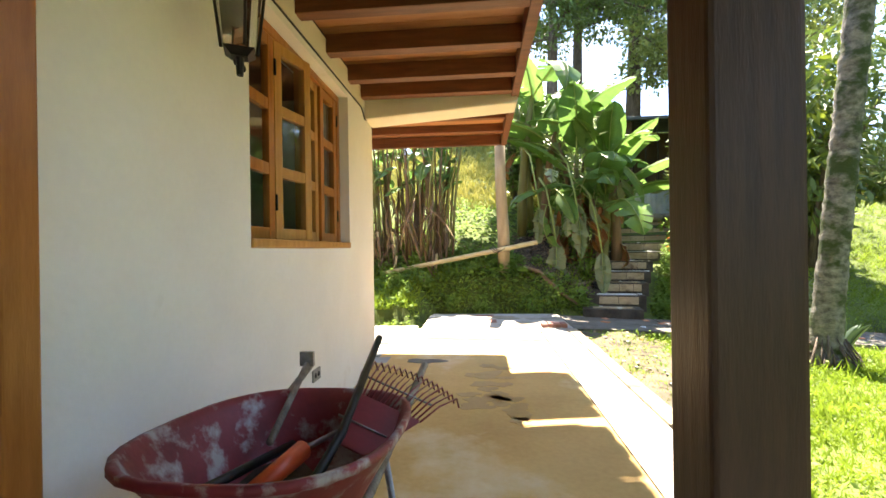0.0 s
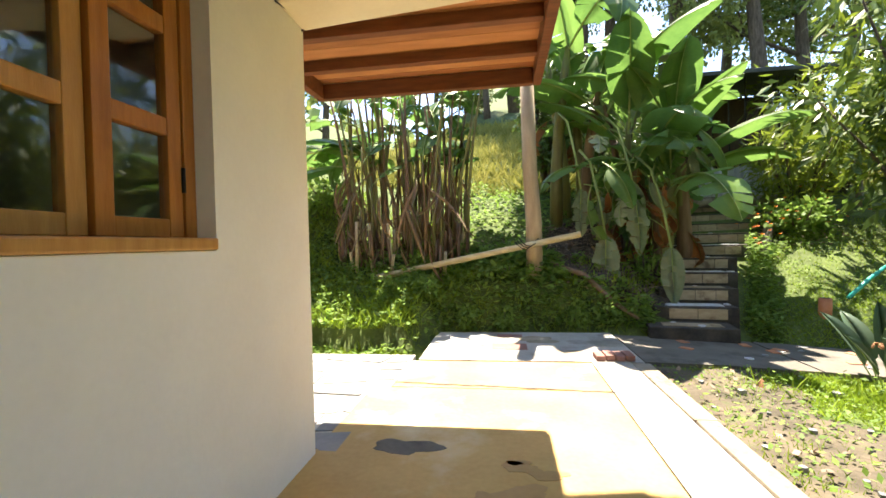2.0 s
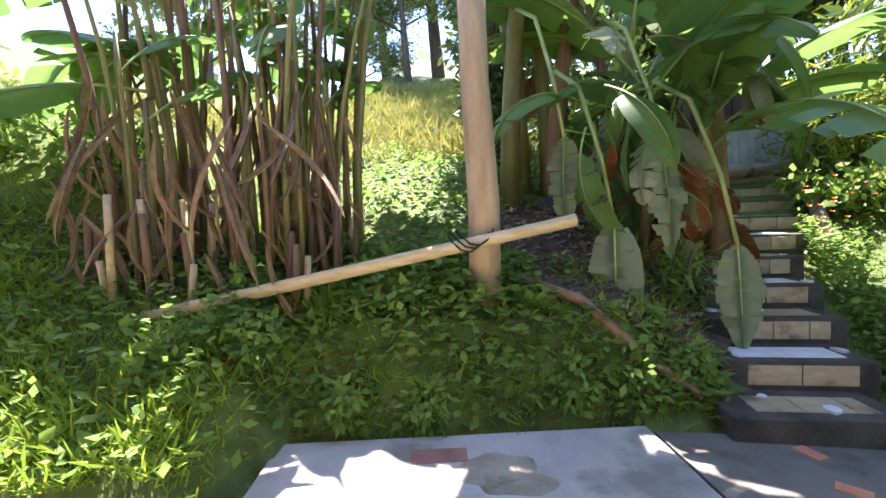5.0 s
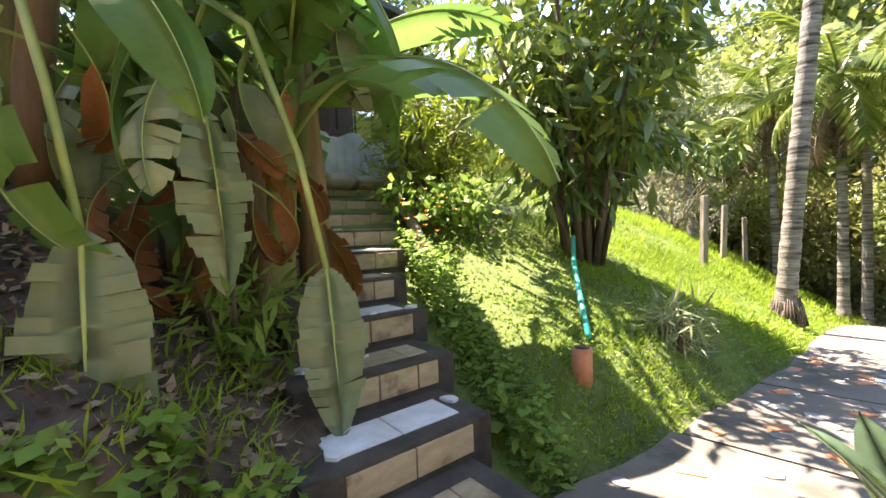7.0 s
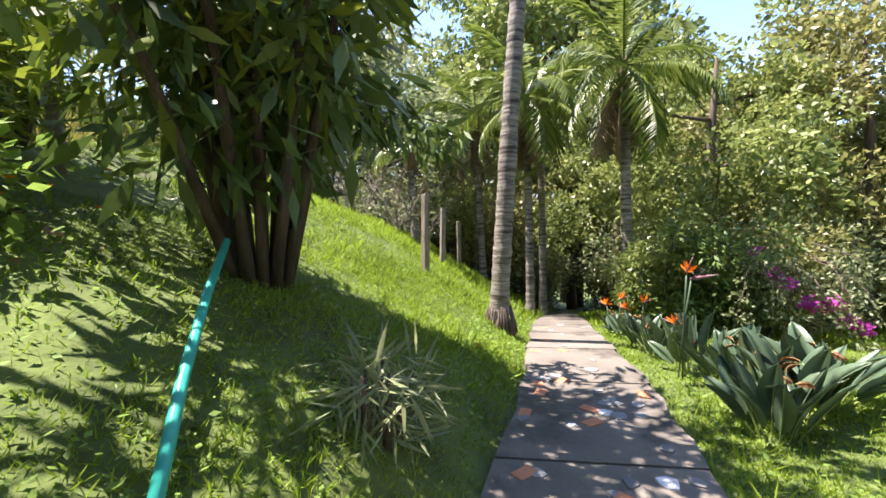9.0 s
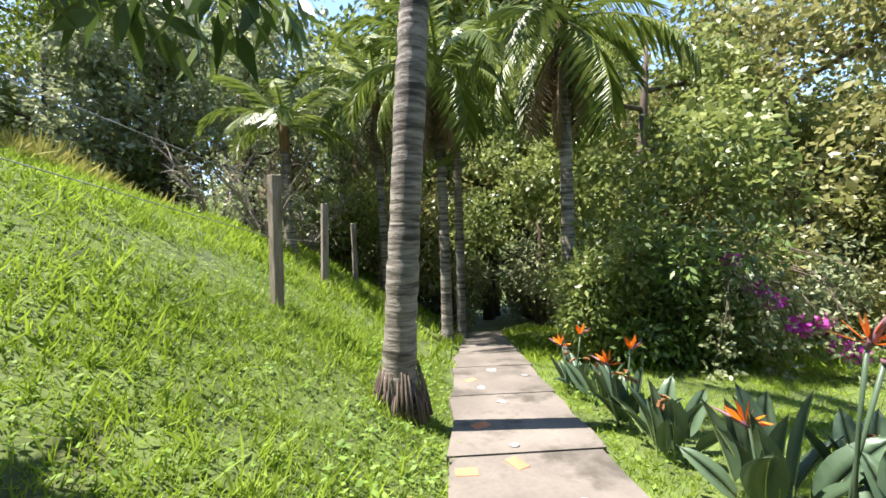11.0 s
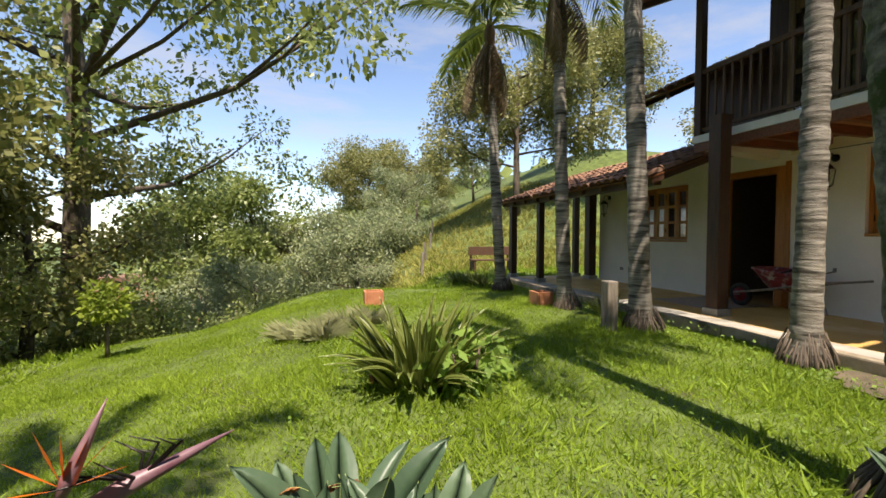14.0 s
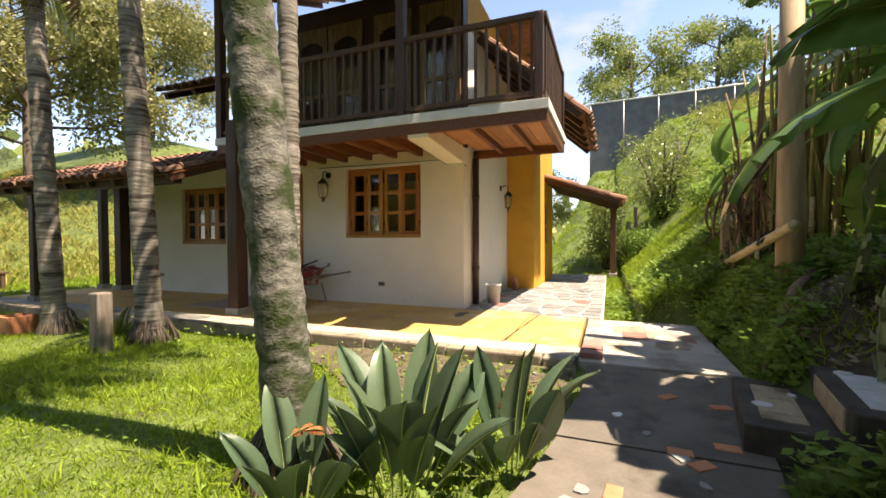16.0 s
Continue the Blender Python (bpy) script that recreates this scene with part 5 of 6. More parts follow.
def banana_clump(name, cx, cy, stems, label, spread, leaf_n, hmin, hmax, lscale, seed, meshes, dead, thick=0.07):
    r = random.Random(seed)
    g = thing(name, (cx, cy, land_at(cx, cy)), label, "banana plant")
    for i in range(stems):
        a, d = r.uniform(0, 2 * math.pi), spread * math.sqrt(r.random())
        x, y = cx + math.cos(a) * d * 1.25, cy + math.sin(a) * d * 0.7
        z, h = land_at(x, y) - 0.05, r.uniform(hmin, hmax)
        lx, ly = r.uniform(-0.12, 0.12) * h + (x - cx) * 0.15, r.uniform(-0.1, 0.06) * h
        pts = [Vector((x + lx * t * t, y + ly * t * t, z + h * t)) for t in (0, 0.3, 0.6, 0.85, 1)]
        k = thick * r.uniform(0.7, 1.2)
        tube("stem", pts, [k, k * 0.9, k * 0.8, k * 0.65, k * 0.4], M["stalk"] if r.random() < 0.6 else M["dead_brown"], g, 7)
        for j in range(leaf_n):
            az = 360 * j / leaf_n + r.uniform(-40, 40)
            t = r.uniform(0.8, 1.0)
            p = pts[3].lerp(pts[4], max(0, (t - 0.85) / 0.15))
            put("leaf", r.choice(meshes), aim(p, az, r.uniform(25, 82), lscale * r.uniform(0.7, 1.15), r.uniform(-25, 25)), g)
        if r.random() < dead:
            put("dead_leaf", r.choice(BAN_DEAD if thick > 0.05 else SHEATH), aim(pts[2], r.uniform(0, 360), r.uniform(-30, 30) if thick > 0.05 else r.uniform(-88, -62), lscale * r.uniform(0.6, 1.0), r.uniform(-40, 40)), g)
    return g


big = banana_clump("banana_plant", 1.35, 7.25, 9, "large banana clump with torn drooping leaves above the steps", 0.62, 4, 1.3, 2.6, 1.05, 3, BAN + BAN_OLD[:1], 0.9, 0.10)
big2 = banana_clump("banana_plant", 0.45, 7.95, 4, "tall banana clump with upright fresh leaves", 0.5, 4, 2.2, 3.4, 1.15, 5, BAN, 0.6, 0.10)
rr = random.Random(77)
for p, az, s in (((1.33, 6.16, 1.02), 190, 0.95), ((0.56, 6.38, 1.2), 200, 1.25), ((1.0, 6.5, 1.7), 160, 1.0), ((0.3, 6.7, 1.9), 210, 0.9)):
    put("hanging_leaf", HANG, aim(p, az, -80, s, 10), big, "pale torn leaf hanging straight down")
    tube("leaf_stalk", [Vector(p), Vector(p) + Vector((-0.05, 0.1, 0.5)), Vector(p) + Vector((-0.12, 0.35, 1.1)), Vector(p) + Vector((-0.2, 0.7, 1.35))], [0.014, 0.016, 0.018, 0.02], M["midrib"], big, 6)
for k in range(26):
    put("dead_leaf", BAN_DEAD[k % 2], aim((rr.uniform(0.6, 1.5), rr.uniform(6.55, 7.3), rr.uniform(1.2, 2.0)), rr.uniform(90, 270), rr.uniform(-80, -20), rr.uniform(0.35, 0.6), rr.uniform(-60, 60)), big)
for k in range(30):                                # low drooping skirt facing the path
    put("leaf", (BAN + BAN_OLD + BAN_OLD)[k % 9], aim((1.15 + rr.uniform(-0.85, 0.75), 6.75 + rr.uniform(-0.2, 0.5), rr.uniform(1.9, 3.1)), 180 + rr.uniform(-100, 100), rr.uniform(-65, 15), rr.uniform(0.34, 0.6), rr.uniform(-40, 40)), big)
hel = banana_clump("heliconia_clump", -2.4, 6.95, 70, "dense clump of thin heliconia stalks with brown dry sheaths", 0.85, 1, 1.3, 3.1, 0.5, 8, BAN, 0.75, 0.026)
for k in range(46):
    x, y = -2.35 + rr.uniform(-1.0, 1.0), 6.75 + rr.uniform(-0.5, 0.5)
    z = land_at(x, y)
    tube("cut_stalk", [(x, y, z - 0.05), (x + rr.uniform(-0.05, 0.05), y, z + rr.uniform(0.25, 0.75))], [0.03, 0.024], M["dead_brown"] if k % 3 else M["bamboo"], hel, 6)
for k in range(110):
    x, y = -2.35 + rr.uniform(-1.1, 0.95), 6.7 + rr.uniform(-0.6, 0.5)
    put("dry_sheath", SHEATH[k % 2], aim((x, y, land_at(x, y) + rr.uniform(0.3, 1.5)), rr.uniform(0, 360), rr.uniform(-88, -30), rr.uniform(0.4, 0.9), rr.uniform(-60, 60)), hel)
for k in range(9):
    put("leaf", BAN[k % 5], aim((-3.0 + rr.uniform(-0.3, 0.3), 7.0, rr.uniform(2.4, 3.3)), -60 + rr.uniform(-60, 60), rr.uniform(0, 60), rr.uniform(0.7, 0.95), 0), hel)


# ---- leaf masses ----
LEAF_T = ((-0.5, 0, 0), (0, -0.05, 0.06), (0.5, 0, 0), (0, 1.0, -0.05))
LEAF_V = ((0, 0, 0), (0.5, 0.45, -0.06), (0, 1.0, -0.12), (-0.5, 0.45, -0.06))


def leaf_cloud(name, centres, radii, count, size, mat, parent, seed, width=0.42, down=0.35, shell=0.55, up=0.35):
    """Leaves spread over the outer part of many small clumps."""
    r = np.random.RandomState(seed)
    c, rad = np.asarray(centres, float), np.asarray(radii, float)
    pick = r.choice(len(c), count, p=(rad ** 2) / (rad ** 2).sum())
    d = r.normal(size=(count, 3))
    d /= np.linalg.norm(d, axis=1, keepdims=True)
    pos = c[pick] + d * (rad[pick] * (shell + (1 - shell) * r.rand(count)) * (0.75 + 0.5 * r.rand(count)))[:, None] * np.array([1, 1, 0.8])
    way = d + r.normal(scale=0.7, size=(count, 3)) + np.array([0, 0, -down])
    upv = np.array([0, 0, 1.0]) * up + r.normal(scale=0.6, size=(count, 3))
    v, f = scatter(LEAF_V, ((0, 1, 2, 3),), frames_np(pos, way, upv, size * r.uniform(0.6, 1.3, count), width))
    return mesh_np(name, v, f, mat, parent)


def limbs(base, height, lean, spread, n, r0, seed, fork=0.45):
    """Trunk points and limb ends."""
    r = random.Random(seed)
    b = Vector(base)
    top = b + Vector((lean[0], lean[1], height))
    mid = b.lerp(top, 0.5) + Vector((r.uniform(-0.04, 0.04) * height, r.uniform(-0.04, 0.04) * height, 0))
    trunk = ([b - Vector((0, 0, 0.3)), b.lerp(mid, 0.5), mid, mid.lerp(top, 0.6), top], [r0 * 1.25, r0, r0 * 0.8, r0 * 0.5, r0 * 0.2])
    out, tips = [], [top]
    for i in range(n):
        t = fork + (0.95 - fork) * (i + r.random()) / n
        p = b.lerp(mid, t * 2) if t < 0.5 else mid.lerp(top, t * 2 - 1)
        a = 2.4 * i + r.uniform(-0.5, 0.5)
        L = spread * (1.15 - 0.6 * t) * r.uniform(0.75, 1.2)
        e = p + Vector((math.cos(a) * L, math.sin(a) * L, L * r.uniform(0.25, 0.75)))
        m = p.lerp(e, 0.5) + Vector((0, 0, -0.08 * L))
        out.append(([p, m, e], [r0 * 0.38, r0 * 0.25, r0 * 0.08]))
        tips += [e, p.lerp(e, 0.7), m.lerp(e, 0.3)]
        for k in range(2):
            a2 = a + r.choice((-1, 1)) * r.uniform(0.4, 1.0)
            e2 = m + Vector((math.cos(a2), math.sin(a2), r.uniform(0.2, 0.8))) * L * 0.5
            out.append(([m, m.lerp(e2, 0.5) + Vector((0, 0, -0.03 * L)), e2], [r0 * 0.2, r0 * 0.12, r0 * 0.05]))
            tips.append(e2)
    return trunk, out, tips


def tree(name, base, height, spread, n, r0, leaves, size, mat, label, seed, lean=(0, 0), clump=0.28, width=0.42, category="tree", fork=0.4, bark="bark"):
    T = thing(name, base, label, category)
    trunk, out, tips = limbs(base, height, lean, spread, n, r0, seed, fork)
    tube("trunk", trunk[0], trunk[1], M[bark], T, 10)
    bm = bmesh.new()
    for p, q in out:
        add_tube(bm, p, q, 6)
    part("branching", bm, M[bark], T, "", True)
    r = np.random.RandomState(seed)
    tp = np.array([tuple(t) for t in tips])
    extra = tp[r.randint(0, len(tp), len(tp) * 2)] + r.normal(scale=spread * 0.13, size=(len(tp) * 2, 3))
    c = np.concatenate([tp, extra])
    leaf_cloud("crown", c, spread * clump * r.uniform(0.4, 1.0, len(c)), int(leaves * 1.9), size * 0.95, mat, T, seed, width * 1.35, 0.35, 0.72)
    return T


def shrub(name, x, y, h, w, leaves, size, mat, label, seed, width=0.4, category="shrub", z=None, stems=6):
    z = land_at(x, y) if z is None else z
    T = thing(name, (x, y, z), label, category)
    r = random.Random(seed)
    bm = bmesh.new()
    tips = []
    for i in range(stems):
        a = 2 * math.pi * i / stems + r.uniform(-0.4, 0.4)
        e = Vector((x + math.cos(a) * w * r.uniform(0.3, 0.8), y + math.sin(a) * w * r.uniform(0.3, 0.8), z + h * r.uniform(0.6, 0.95)))
        s = Vector((x + math.cos(a) * 0.08, y + math.sin(a) * 0.08, z - 0.1))
        add_tube(bm, [s, s.lerp(e, 0.5) + Vector((0, 0, 0.1 * h)), e], [0.02 + 0.012 * h, 0.015 + 0.006 * h, 0.006], 6)
        tips += [tuple(s.lerp(e, t)) for t in (0.35, 0.55, 0.75, 0.95)]
    part("branching", bm, M["bark"], T, "", True)
    rn = np.random.RandomState(seed)
    tp = np.array(tips)
    c = np.concatenate([tp, tp + rn.normal(scale=(w * 0.22, w * 0.22, h * 0.1), size=tp.shape)])
    leaf_cloud("foliage", c, np.full(len(c), 0.26 * min(w, h) + 0.08) * rn.uniform(0.6, 1.3, len(c)), leaves, size, mat, T, seed, width)
    return T


# shrub beside the steps, its neighbours and the hillside growth
sb = (4.95, 6.55)
S = thing("garden_shrub", (*sb, land_at(*sb)), "tall dark multi-stemmed shrub with long drooping leaves", "shrub")
bm = bmesh.new()
rr = random.Random(4)
tips = []
for i in range(15):
    a = 2 * math.pi * i / 15
    h, w = rr.uniform(2.0, 4.0), rr.uniform(0.4, 1.65)
    s = Vector((sb[0] + 0.18 * math.cos(a), sb[1] + 0.18 * math.sin(a), land_at(*sb) - 0.1))
    e = Vector((sb[0] + w * math.cos(a), sb[1] + w * math.sin(a) * 0.9, s.z + h))
    m = s.lerp(e, 0.45) + Vector((0, 0, 0.12 * h))
    add_tube(bm, [s, s.lerp(m, 0.5), m, e], [0.045, 0.036, 0.026, 0.01], 7)
    tips += [tuple(s.lerp(m, 0.72))] + [tuple(m.lerp(e, t)) for t in (0.0, 0.3, 0.6, 0.85, 1.0)]
part("branching", bm, M["bark"], S, "", True)
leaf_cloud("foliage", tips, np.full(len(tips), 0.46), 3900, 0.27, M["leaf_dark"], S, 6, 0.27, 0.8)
# yellower leaves high on the west side stand in for light coming through
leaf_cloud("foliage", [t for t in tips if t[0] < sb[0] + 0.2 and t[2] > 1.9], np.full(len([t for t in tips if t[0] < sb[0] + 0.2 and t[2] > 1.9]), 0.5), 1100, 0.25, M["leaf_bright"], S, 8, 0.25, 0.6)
tube("overhanging_branch", [(5.1, 6.5, 1.7), (5.5, 6.2, 2.1), (5.9, 5.8, 2.14), (6.3, 5.28, 2.1)], [0.02, 0.016, 0.012, 0.006], M["bark"], S, 6)
leaf_cloud("overhang", [(5.8, 5.9, 2.0), (6.0, 5.64, 1.97), (6.15, 5.44, 2.0), (6.28, 5.26, 2.06), (5.75, 5.78, 2.18), (5.6, 6.05, 2.1)], [0.2, 0.2, 0.17, 0.14, 0.22, 0.25], 340, 0.2, M["leaf_dark"], S, 7, 0.26, 1.2)
shrub("bright_bush", 4.05, 8.15, 1.5, 0.9, 2600, 0.2, M["leaf_bright"], "bright green narrow-leaved bush in the sun", 13, 0.13)
shrub("bright_bush", 5.4, 9.2, 2.6, 1.6, 4200, 0.2, M["leaf_bright"], "tall bright green bush behind the steps", 14, 0.2)
shrub("flower_bed", 3.75, 7.55, 0.45, 0.6, 900, 0.11, M["weed"], "low leafy ground cover with small orange flowers", 15, 0.6, "ground cover")
shrub("dark_bush", 0.15, 9.6, 3.4, 0.85, 3600, 0.16, M["leaf_dark"], "dark bushy tree on the bank", 16)
shrub("dark_bush", 1.6, 9.9, 3.0, 1.6, 4200, 0.17, M["leaf_dark"], "dark bushy tree behind the banana", 17)
shrub("fern", 1.2, 6.75, 0.42, 0.3, 420, 0.13, M["weed"], "green fern under the banana leaves", 18, 0.2, "fern")
shrub("pot_plant", 3.95, 5.42, 0.32, 0.24, 380, 0.2, M["leaf_grey"], "spiky grey-green plant at the path edge", 19, 0.09, "plant")
for k, (x, y) in enumerate(((-3.9, 7.6), (-4.9, 7.4), (-5.9, 7.1), (-7.2, 7.2), (-8.6, 7.0), (-10.2, 5.6), (-11.6, 6.5), (-6.5, 7.6))):
    shrub("bank_shrub", x, y, 0.55 + 0.12 * (k % 3), 0.7, 1300, 0.1, M["weed"], "low leafy shrub on the grassy bank", 30 + k, 0.5)
for k, (x, y, h) in enumerate(((-1.95, 5.8, 0.2), (-1.45, 5.82, 0.18), (-0.95, 5.8, 0.2), (-0.05, 5.85, 0.18), (0.35, 5.82, 0.24), (0.7, 5.85, 0.2), (-2.4, 5.7, 0.22))):
    shrub("bank_weed", x, y, h, 0.2, 300, 0.07, M["weed"], "leafy green weed growing on the bank above the apron", 130 + k, 0.5, "weed", stems=1)
shrub("tall_shrub", -11.6, 6.4, 4.2, 1.5, 4200, 0.13, M["leaf_mid"], "tall leafy shrub behind the side roof", 44)
shrub("tall_shrub", -11.0, 4.6, 3.4, 1.2, 4200, 0.13, M["leaf_mid"], "tall leafy shrub beside the carport", 45)

# bare twiggy shrubs above the fence
for k, (x, y, h) in enumerate(((11.8, 7.2, 1.5), (12.8, 8.4, 1.9), (13.6, 7.0, 1.5))):
    dz = land_at(x, y)
    ds = thing("dry_shrub", (x, y, dz), "bare grey twiggy shrub above the fence", "shrub", "dry shrubs")
    rr = random.Random(300 + k)
    for i in range(12):
        bm = bmesh.new()
        a = 2 * math.pi * i / 12 + rr.uniform(-0.3, 0.3)
        e = Vector((x + math.cos(a) * h * rr.uniform(0.3, 0.9), y + math.sin(a) * h * rr.uniform(0.3, 0.9), dz + h * rr.uniform(0.5, 1.0)))
        s = Vector((x, y, dz - 0.1))
        m = s.lerp(e, 0.5) + Vector((0, 0, 0.12 * h))
        add_tube(bm, [s, m, e], [0.03, 0.02, 0.008], 5)
        for j in range(9):
            q = s.lerp(m, j / 4) if j < 4 else m.lerp(e, (j - 4) / 5)
            t = q + Vector((rr.uniform(-0.4, 0.4), rr.uniform(-0.4, 0.4), rr.uniform(-0.1, 0.45))) * h * 0.6
            add_tube(bm, [q, q.lerp(t, 0.5) + Vector((0, 0, 0.04)), t], [0.010, 0.007, 0.004], 4)
        part("branch", bm, M["grey_wood"], ds)
    leaf_cloud("foliage", [(x, y, dz + 0.4 * h), (x + 0.4, y + 0.3, dz + 0.5 * h), (x - 0.3, y - 0.5, dz + 0.3 * h)], [0.5 * h, 0.4 * h, 0.3 * h], 500, 0.09, M["leaf_grey"], ds, 300 + k)

# hedge with bougainvillea
for k, (x, y, h, w, mt) in enumerate(((9.9, 1.15, 1.9, 1.1, "leaf_dark"), (10.6, 0.1, 2.2, 1.3, "leaf_olive"), (9.9, 2.2, 2.0, 0.7, "leaf_mid"), (11.2, -1.1, 2.4, 1.5, "leaf_grey"), (11.5, 1.2, 3.0, 1.3, "leaf_mid"))):
    shrub("hedge_bush", x, y, h, w, 8500, 0.105, M[mt], "dense dark hedge bush at the lawn's edge", 50 + k, 0.42, "hedge", stems=9)
HB = []
for k, (mt, nm) in enumerate((("leaf_mid", "mid-green"), ("leaf_grey", "grey-green"), ("leaf_olive", "olive-green"))):
    HB.append(shrub("wild_bush", 15.0 + 2 * k, 6.5 - 3 * k, 2.2, 1.5, 6500, 0.125, M[mt], "wild " + nm + " bush in the undergrowth", 70 + k, 0.45, "bush", stems=8))
rb = random.Random(40)
for k in range(34):
    a = radians(rb.uniform(28, 150))
    d = rb.uniform(10.5, 22)
    x, y = 5 + d * math.sin(a), 4 + d * math.cos(a)
    if abs(y - float(along(x, PY))) < 1.6 or (x < 13 and y < 2.5 and y > -9) or (y > 4.6 and x < 14):
        continue
    copy_thing(HB[k % 3], Matrix.Translation((x, y, land_at(x, y) - 0.1)) @ pose(0, 0, 0, 0, 0, rb.uniform(0, 360)) @ Matrix.Scale(rb.uniform(0.8, 1.7), 4))
for x, y, s_ in ((10, -9, 1.0), (12, -11, 1.3), (7, -14, 1.2), (4.5, -16, 1.2), (9, -17, 1.5), (14, -14, 1.5), (2.5, -18, 1.0), (0.5, -22, 1.2), (17, -12, 1.5), (5, -21, 1.5), (11.8, -4.2, 0.9), (12.2, -6.3, 1.0)):
    copy_thing(HB[int(x * 3) % 3], Matrix.Translation((x, y, land_at(x, y) - 0.1)) @ pose(0, 0, 0, 0, 0, (x * 77) % 360) @ Matrix.Scale(s_, 4))
bg = thing("bougainvillea", (9.4, 0.4, land_at(9.4, 0.4)), "trailing bougainvillea with magenta flowers over the hedge", "climber")
rr = random.Random(12)
cs_ = []
for k in range(16):
    p = Vector((9.3 + rr.uniform(-0.25, 0.3), 0.35 + rr.uniform(-0.9, 0.9), rr.uniform(0.2, 0.8)))
    e = p + Vector((-rr.uniform(0.1, 0.5), rr.uniform(-0.5, 0.3), -rr.uniform(0.4, 1.1)))
    e.z = max(e.z, land_at(e.x, e.y) + 0.1)
    tube("runner", [p + Vector((0.5, 0, 0.1)), p, p.lerp(e, 0.5) + Vector((-0.08, 0, 0.1)), e], [0.01, 0.009, 0.007, 0.004], M["bark"], bg, 5)
    cs_ += [tuple(p.lerp(e, t)) for t in (0, 0.25, 0.5, 0.75, 1)]
leaf_cloud("foliage", cs_, np.full(len(cs_), 0.12), 1800, 0.07, M["leaf_grey"], bg, 3, 0.55)
for k, (dx, dy, dz) in enumerate(((0, 0.25, 0.45), (-0.05, 0.1, 0.3), (-0.1, -0.2, 0.02), (0.05, -0.5, -0.05), (0, -0.62, 0.0), (-0.1, -0.75, -0.25), (0.3, 0.3, 0.75), (-0.15, -0.9, -0.35))):
    leaf_cloud("flower_spray", [(9.1 + dx, 0.5 + dy, dz - 0.13)], [0.10], 80, 0.07, M["flower_pink"], bg, 90 + k, 0.8)

# ---- bird of paradise ----
def bird_of_paradise(x, y, n, s, seed, label="clump of stiff grey-green bird of paradise leaves"):
    r = random.Random(seed)
    z = land_at(x, y)
    g = thing("bird_of_paradise", (x, y, z), label, "plant", "bird of paradise clumps")
    for i in range(n):
        a = 360 * i / n * 2.4 + r.uniform(-25, 25)
        d = 0.16 * s * math.sqrt(r.random())
        put("leaf", BOP[i % 3], aim((x + d * math.sin(radians(a)), y + d * math.cos(radians(a)), z - 0.03), a, r.uniform(48, 86), s * r.uniform(0.75, 1.2), r.uniform(-60, 60)), g)
    for i in range(3):
        put("dead_leaf", BAN_DEAD[i % 2], aim((x + r.uniform(-0.1, 0.1), y, z + 0.35), r.uniform(0, 360), r.uniform(0, 40), 0.13, 50), g)
    return g


def paradise_flower(x, y, z, ground_z, az, s, parent, petals=True, rise=0.25):
    p = Vector((x, y, z))
    d = Vector((math.sin(radians(az)), math.cos(radians(az)), rise)).normalized()
    tube("flower_stalk", [(x - d.x * 0.10 * s, y - d.y * 0.10 * s, ground_z), p - d * 0.06 * s - Vector((0, 0, 0.25 * s)), p - d * 0.015 * s], [0.006, 0.006, 0.007], M["strelitzia"], parent, 8)
    tube("spathe", [p - d * 0.02 * s, p + d * 0.02 * s, p + d * 0.09 * s, p + d * 0.17 * s], [0.009 * s, 0.014 * s, 0.009 * s, 0.001], M["spathe"], parent, 10, "purple-red beak-like spathe")
    if petals:
        for k in range(7):
            a = radians(-75 + 25 * k)
            lie = Vector((d.x, d.y, 0)).normalized()
            q = lie * 0.11 * math.sin(a) * s + Vector((-lie.y, lie.x, 0)) * 0.035 * s * (k % 3 - 1) + Vector((0, 0, 0.12 * s * math.cos(a)))
            w = Vector((lie.y, -lie.x, 0.4)) * 0.02 * s
            bm = bmesh.new()
            v = [bm.verts.new(c) for c in (p, p + q * 0.55 + w, p + q, p + q * 0.55 - w)]
            bm.faces.new(v)
            part("petal", bm, M["flower_orange"], parent, "orange pointed petal")
    else:
        for k in range(9):
            a = k * 0.7
            tube("dry_petal", [p + d * 0.05, p + d * (0.04 + 0.05 * math.cos(a)) * s + Vector((0.02 * math.sin(a * 2), 0.02 * math.cos(a * 3), 0.03 * s)), p + d * 0.07 * math.cos(a) * s + Vector((0.03 * math.sin(a * 2), 0.03 * math.cos(a * 2), 0.055 * s + 0.01 * math.sin(a)))], [0.004, 0.003, 0.001], M["iron"], parent, 5)


for k, (x, y, n, s) in enumerate(((2.62, 3.72, 17, 0.92), (2.25, 4.15, 13, 0.8), (2.95, 3.35, 9, 0.75), (4.78, 3.3, 18, 0.6), (5.0, 3.05, 18, 0.66), (5.25, 3.05, 14, 0.58), (5.75, 3.0, 16, 0.6), (6.3, 3.1, 20, 0.7), (6.95, 3.2, 15, 0.58), (7.45, 3.2, 15, 0.55), (7.9, 3.15, 14, 0.5), (8.4, 3.2, 14, 0.5), (5.2, 2.75, 16, 0.66), (6.2, 2.65, 14, 0.6))):
    g = bird_of_paradise(x, y, n, s, 100 + k)
    zg = land_at(x, y)
    if k in (7, 9, 11):
        for q in range(1 + k // 9):
            paradise_flower(x + 0.12 * q, y + 0.15 - 0.25 * q, zg + 0.46 + 0.07 * q, zg, 60 + 90 * q, 0.95, g)
    if k == 5:
        paradise_flower(5.64, 3.43, 0.73, zg, 250, 0.85, g, True, 2.4)
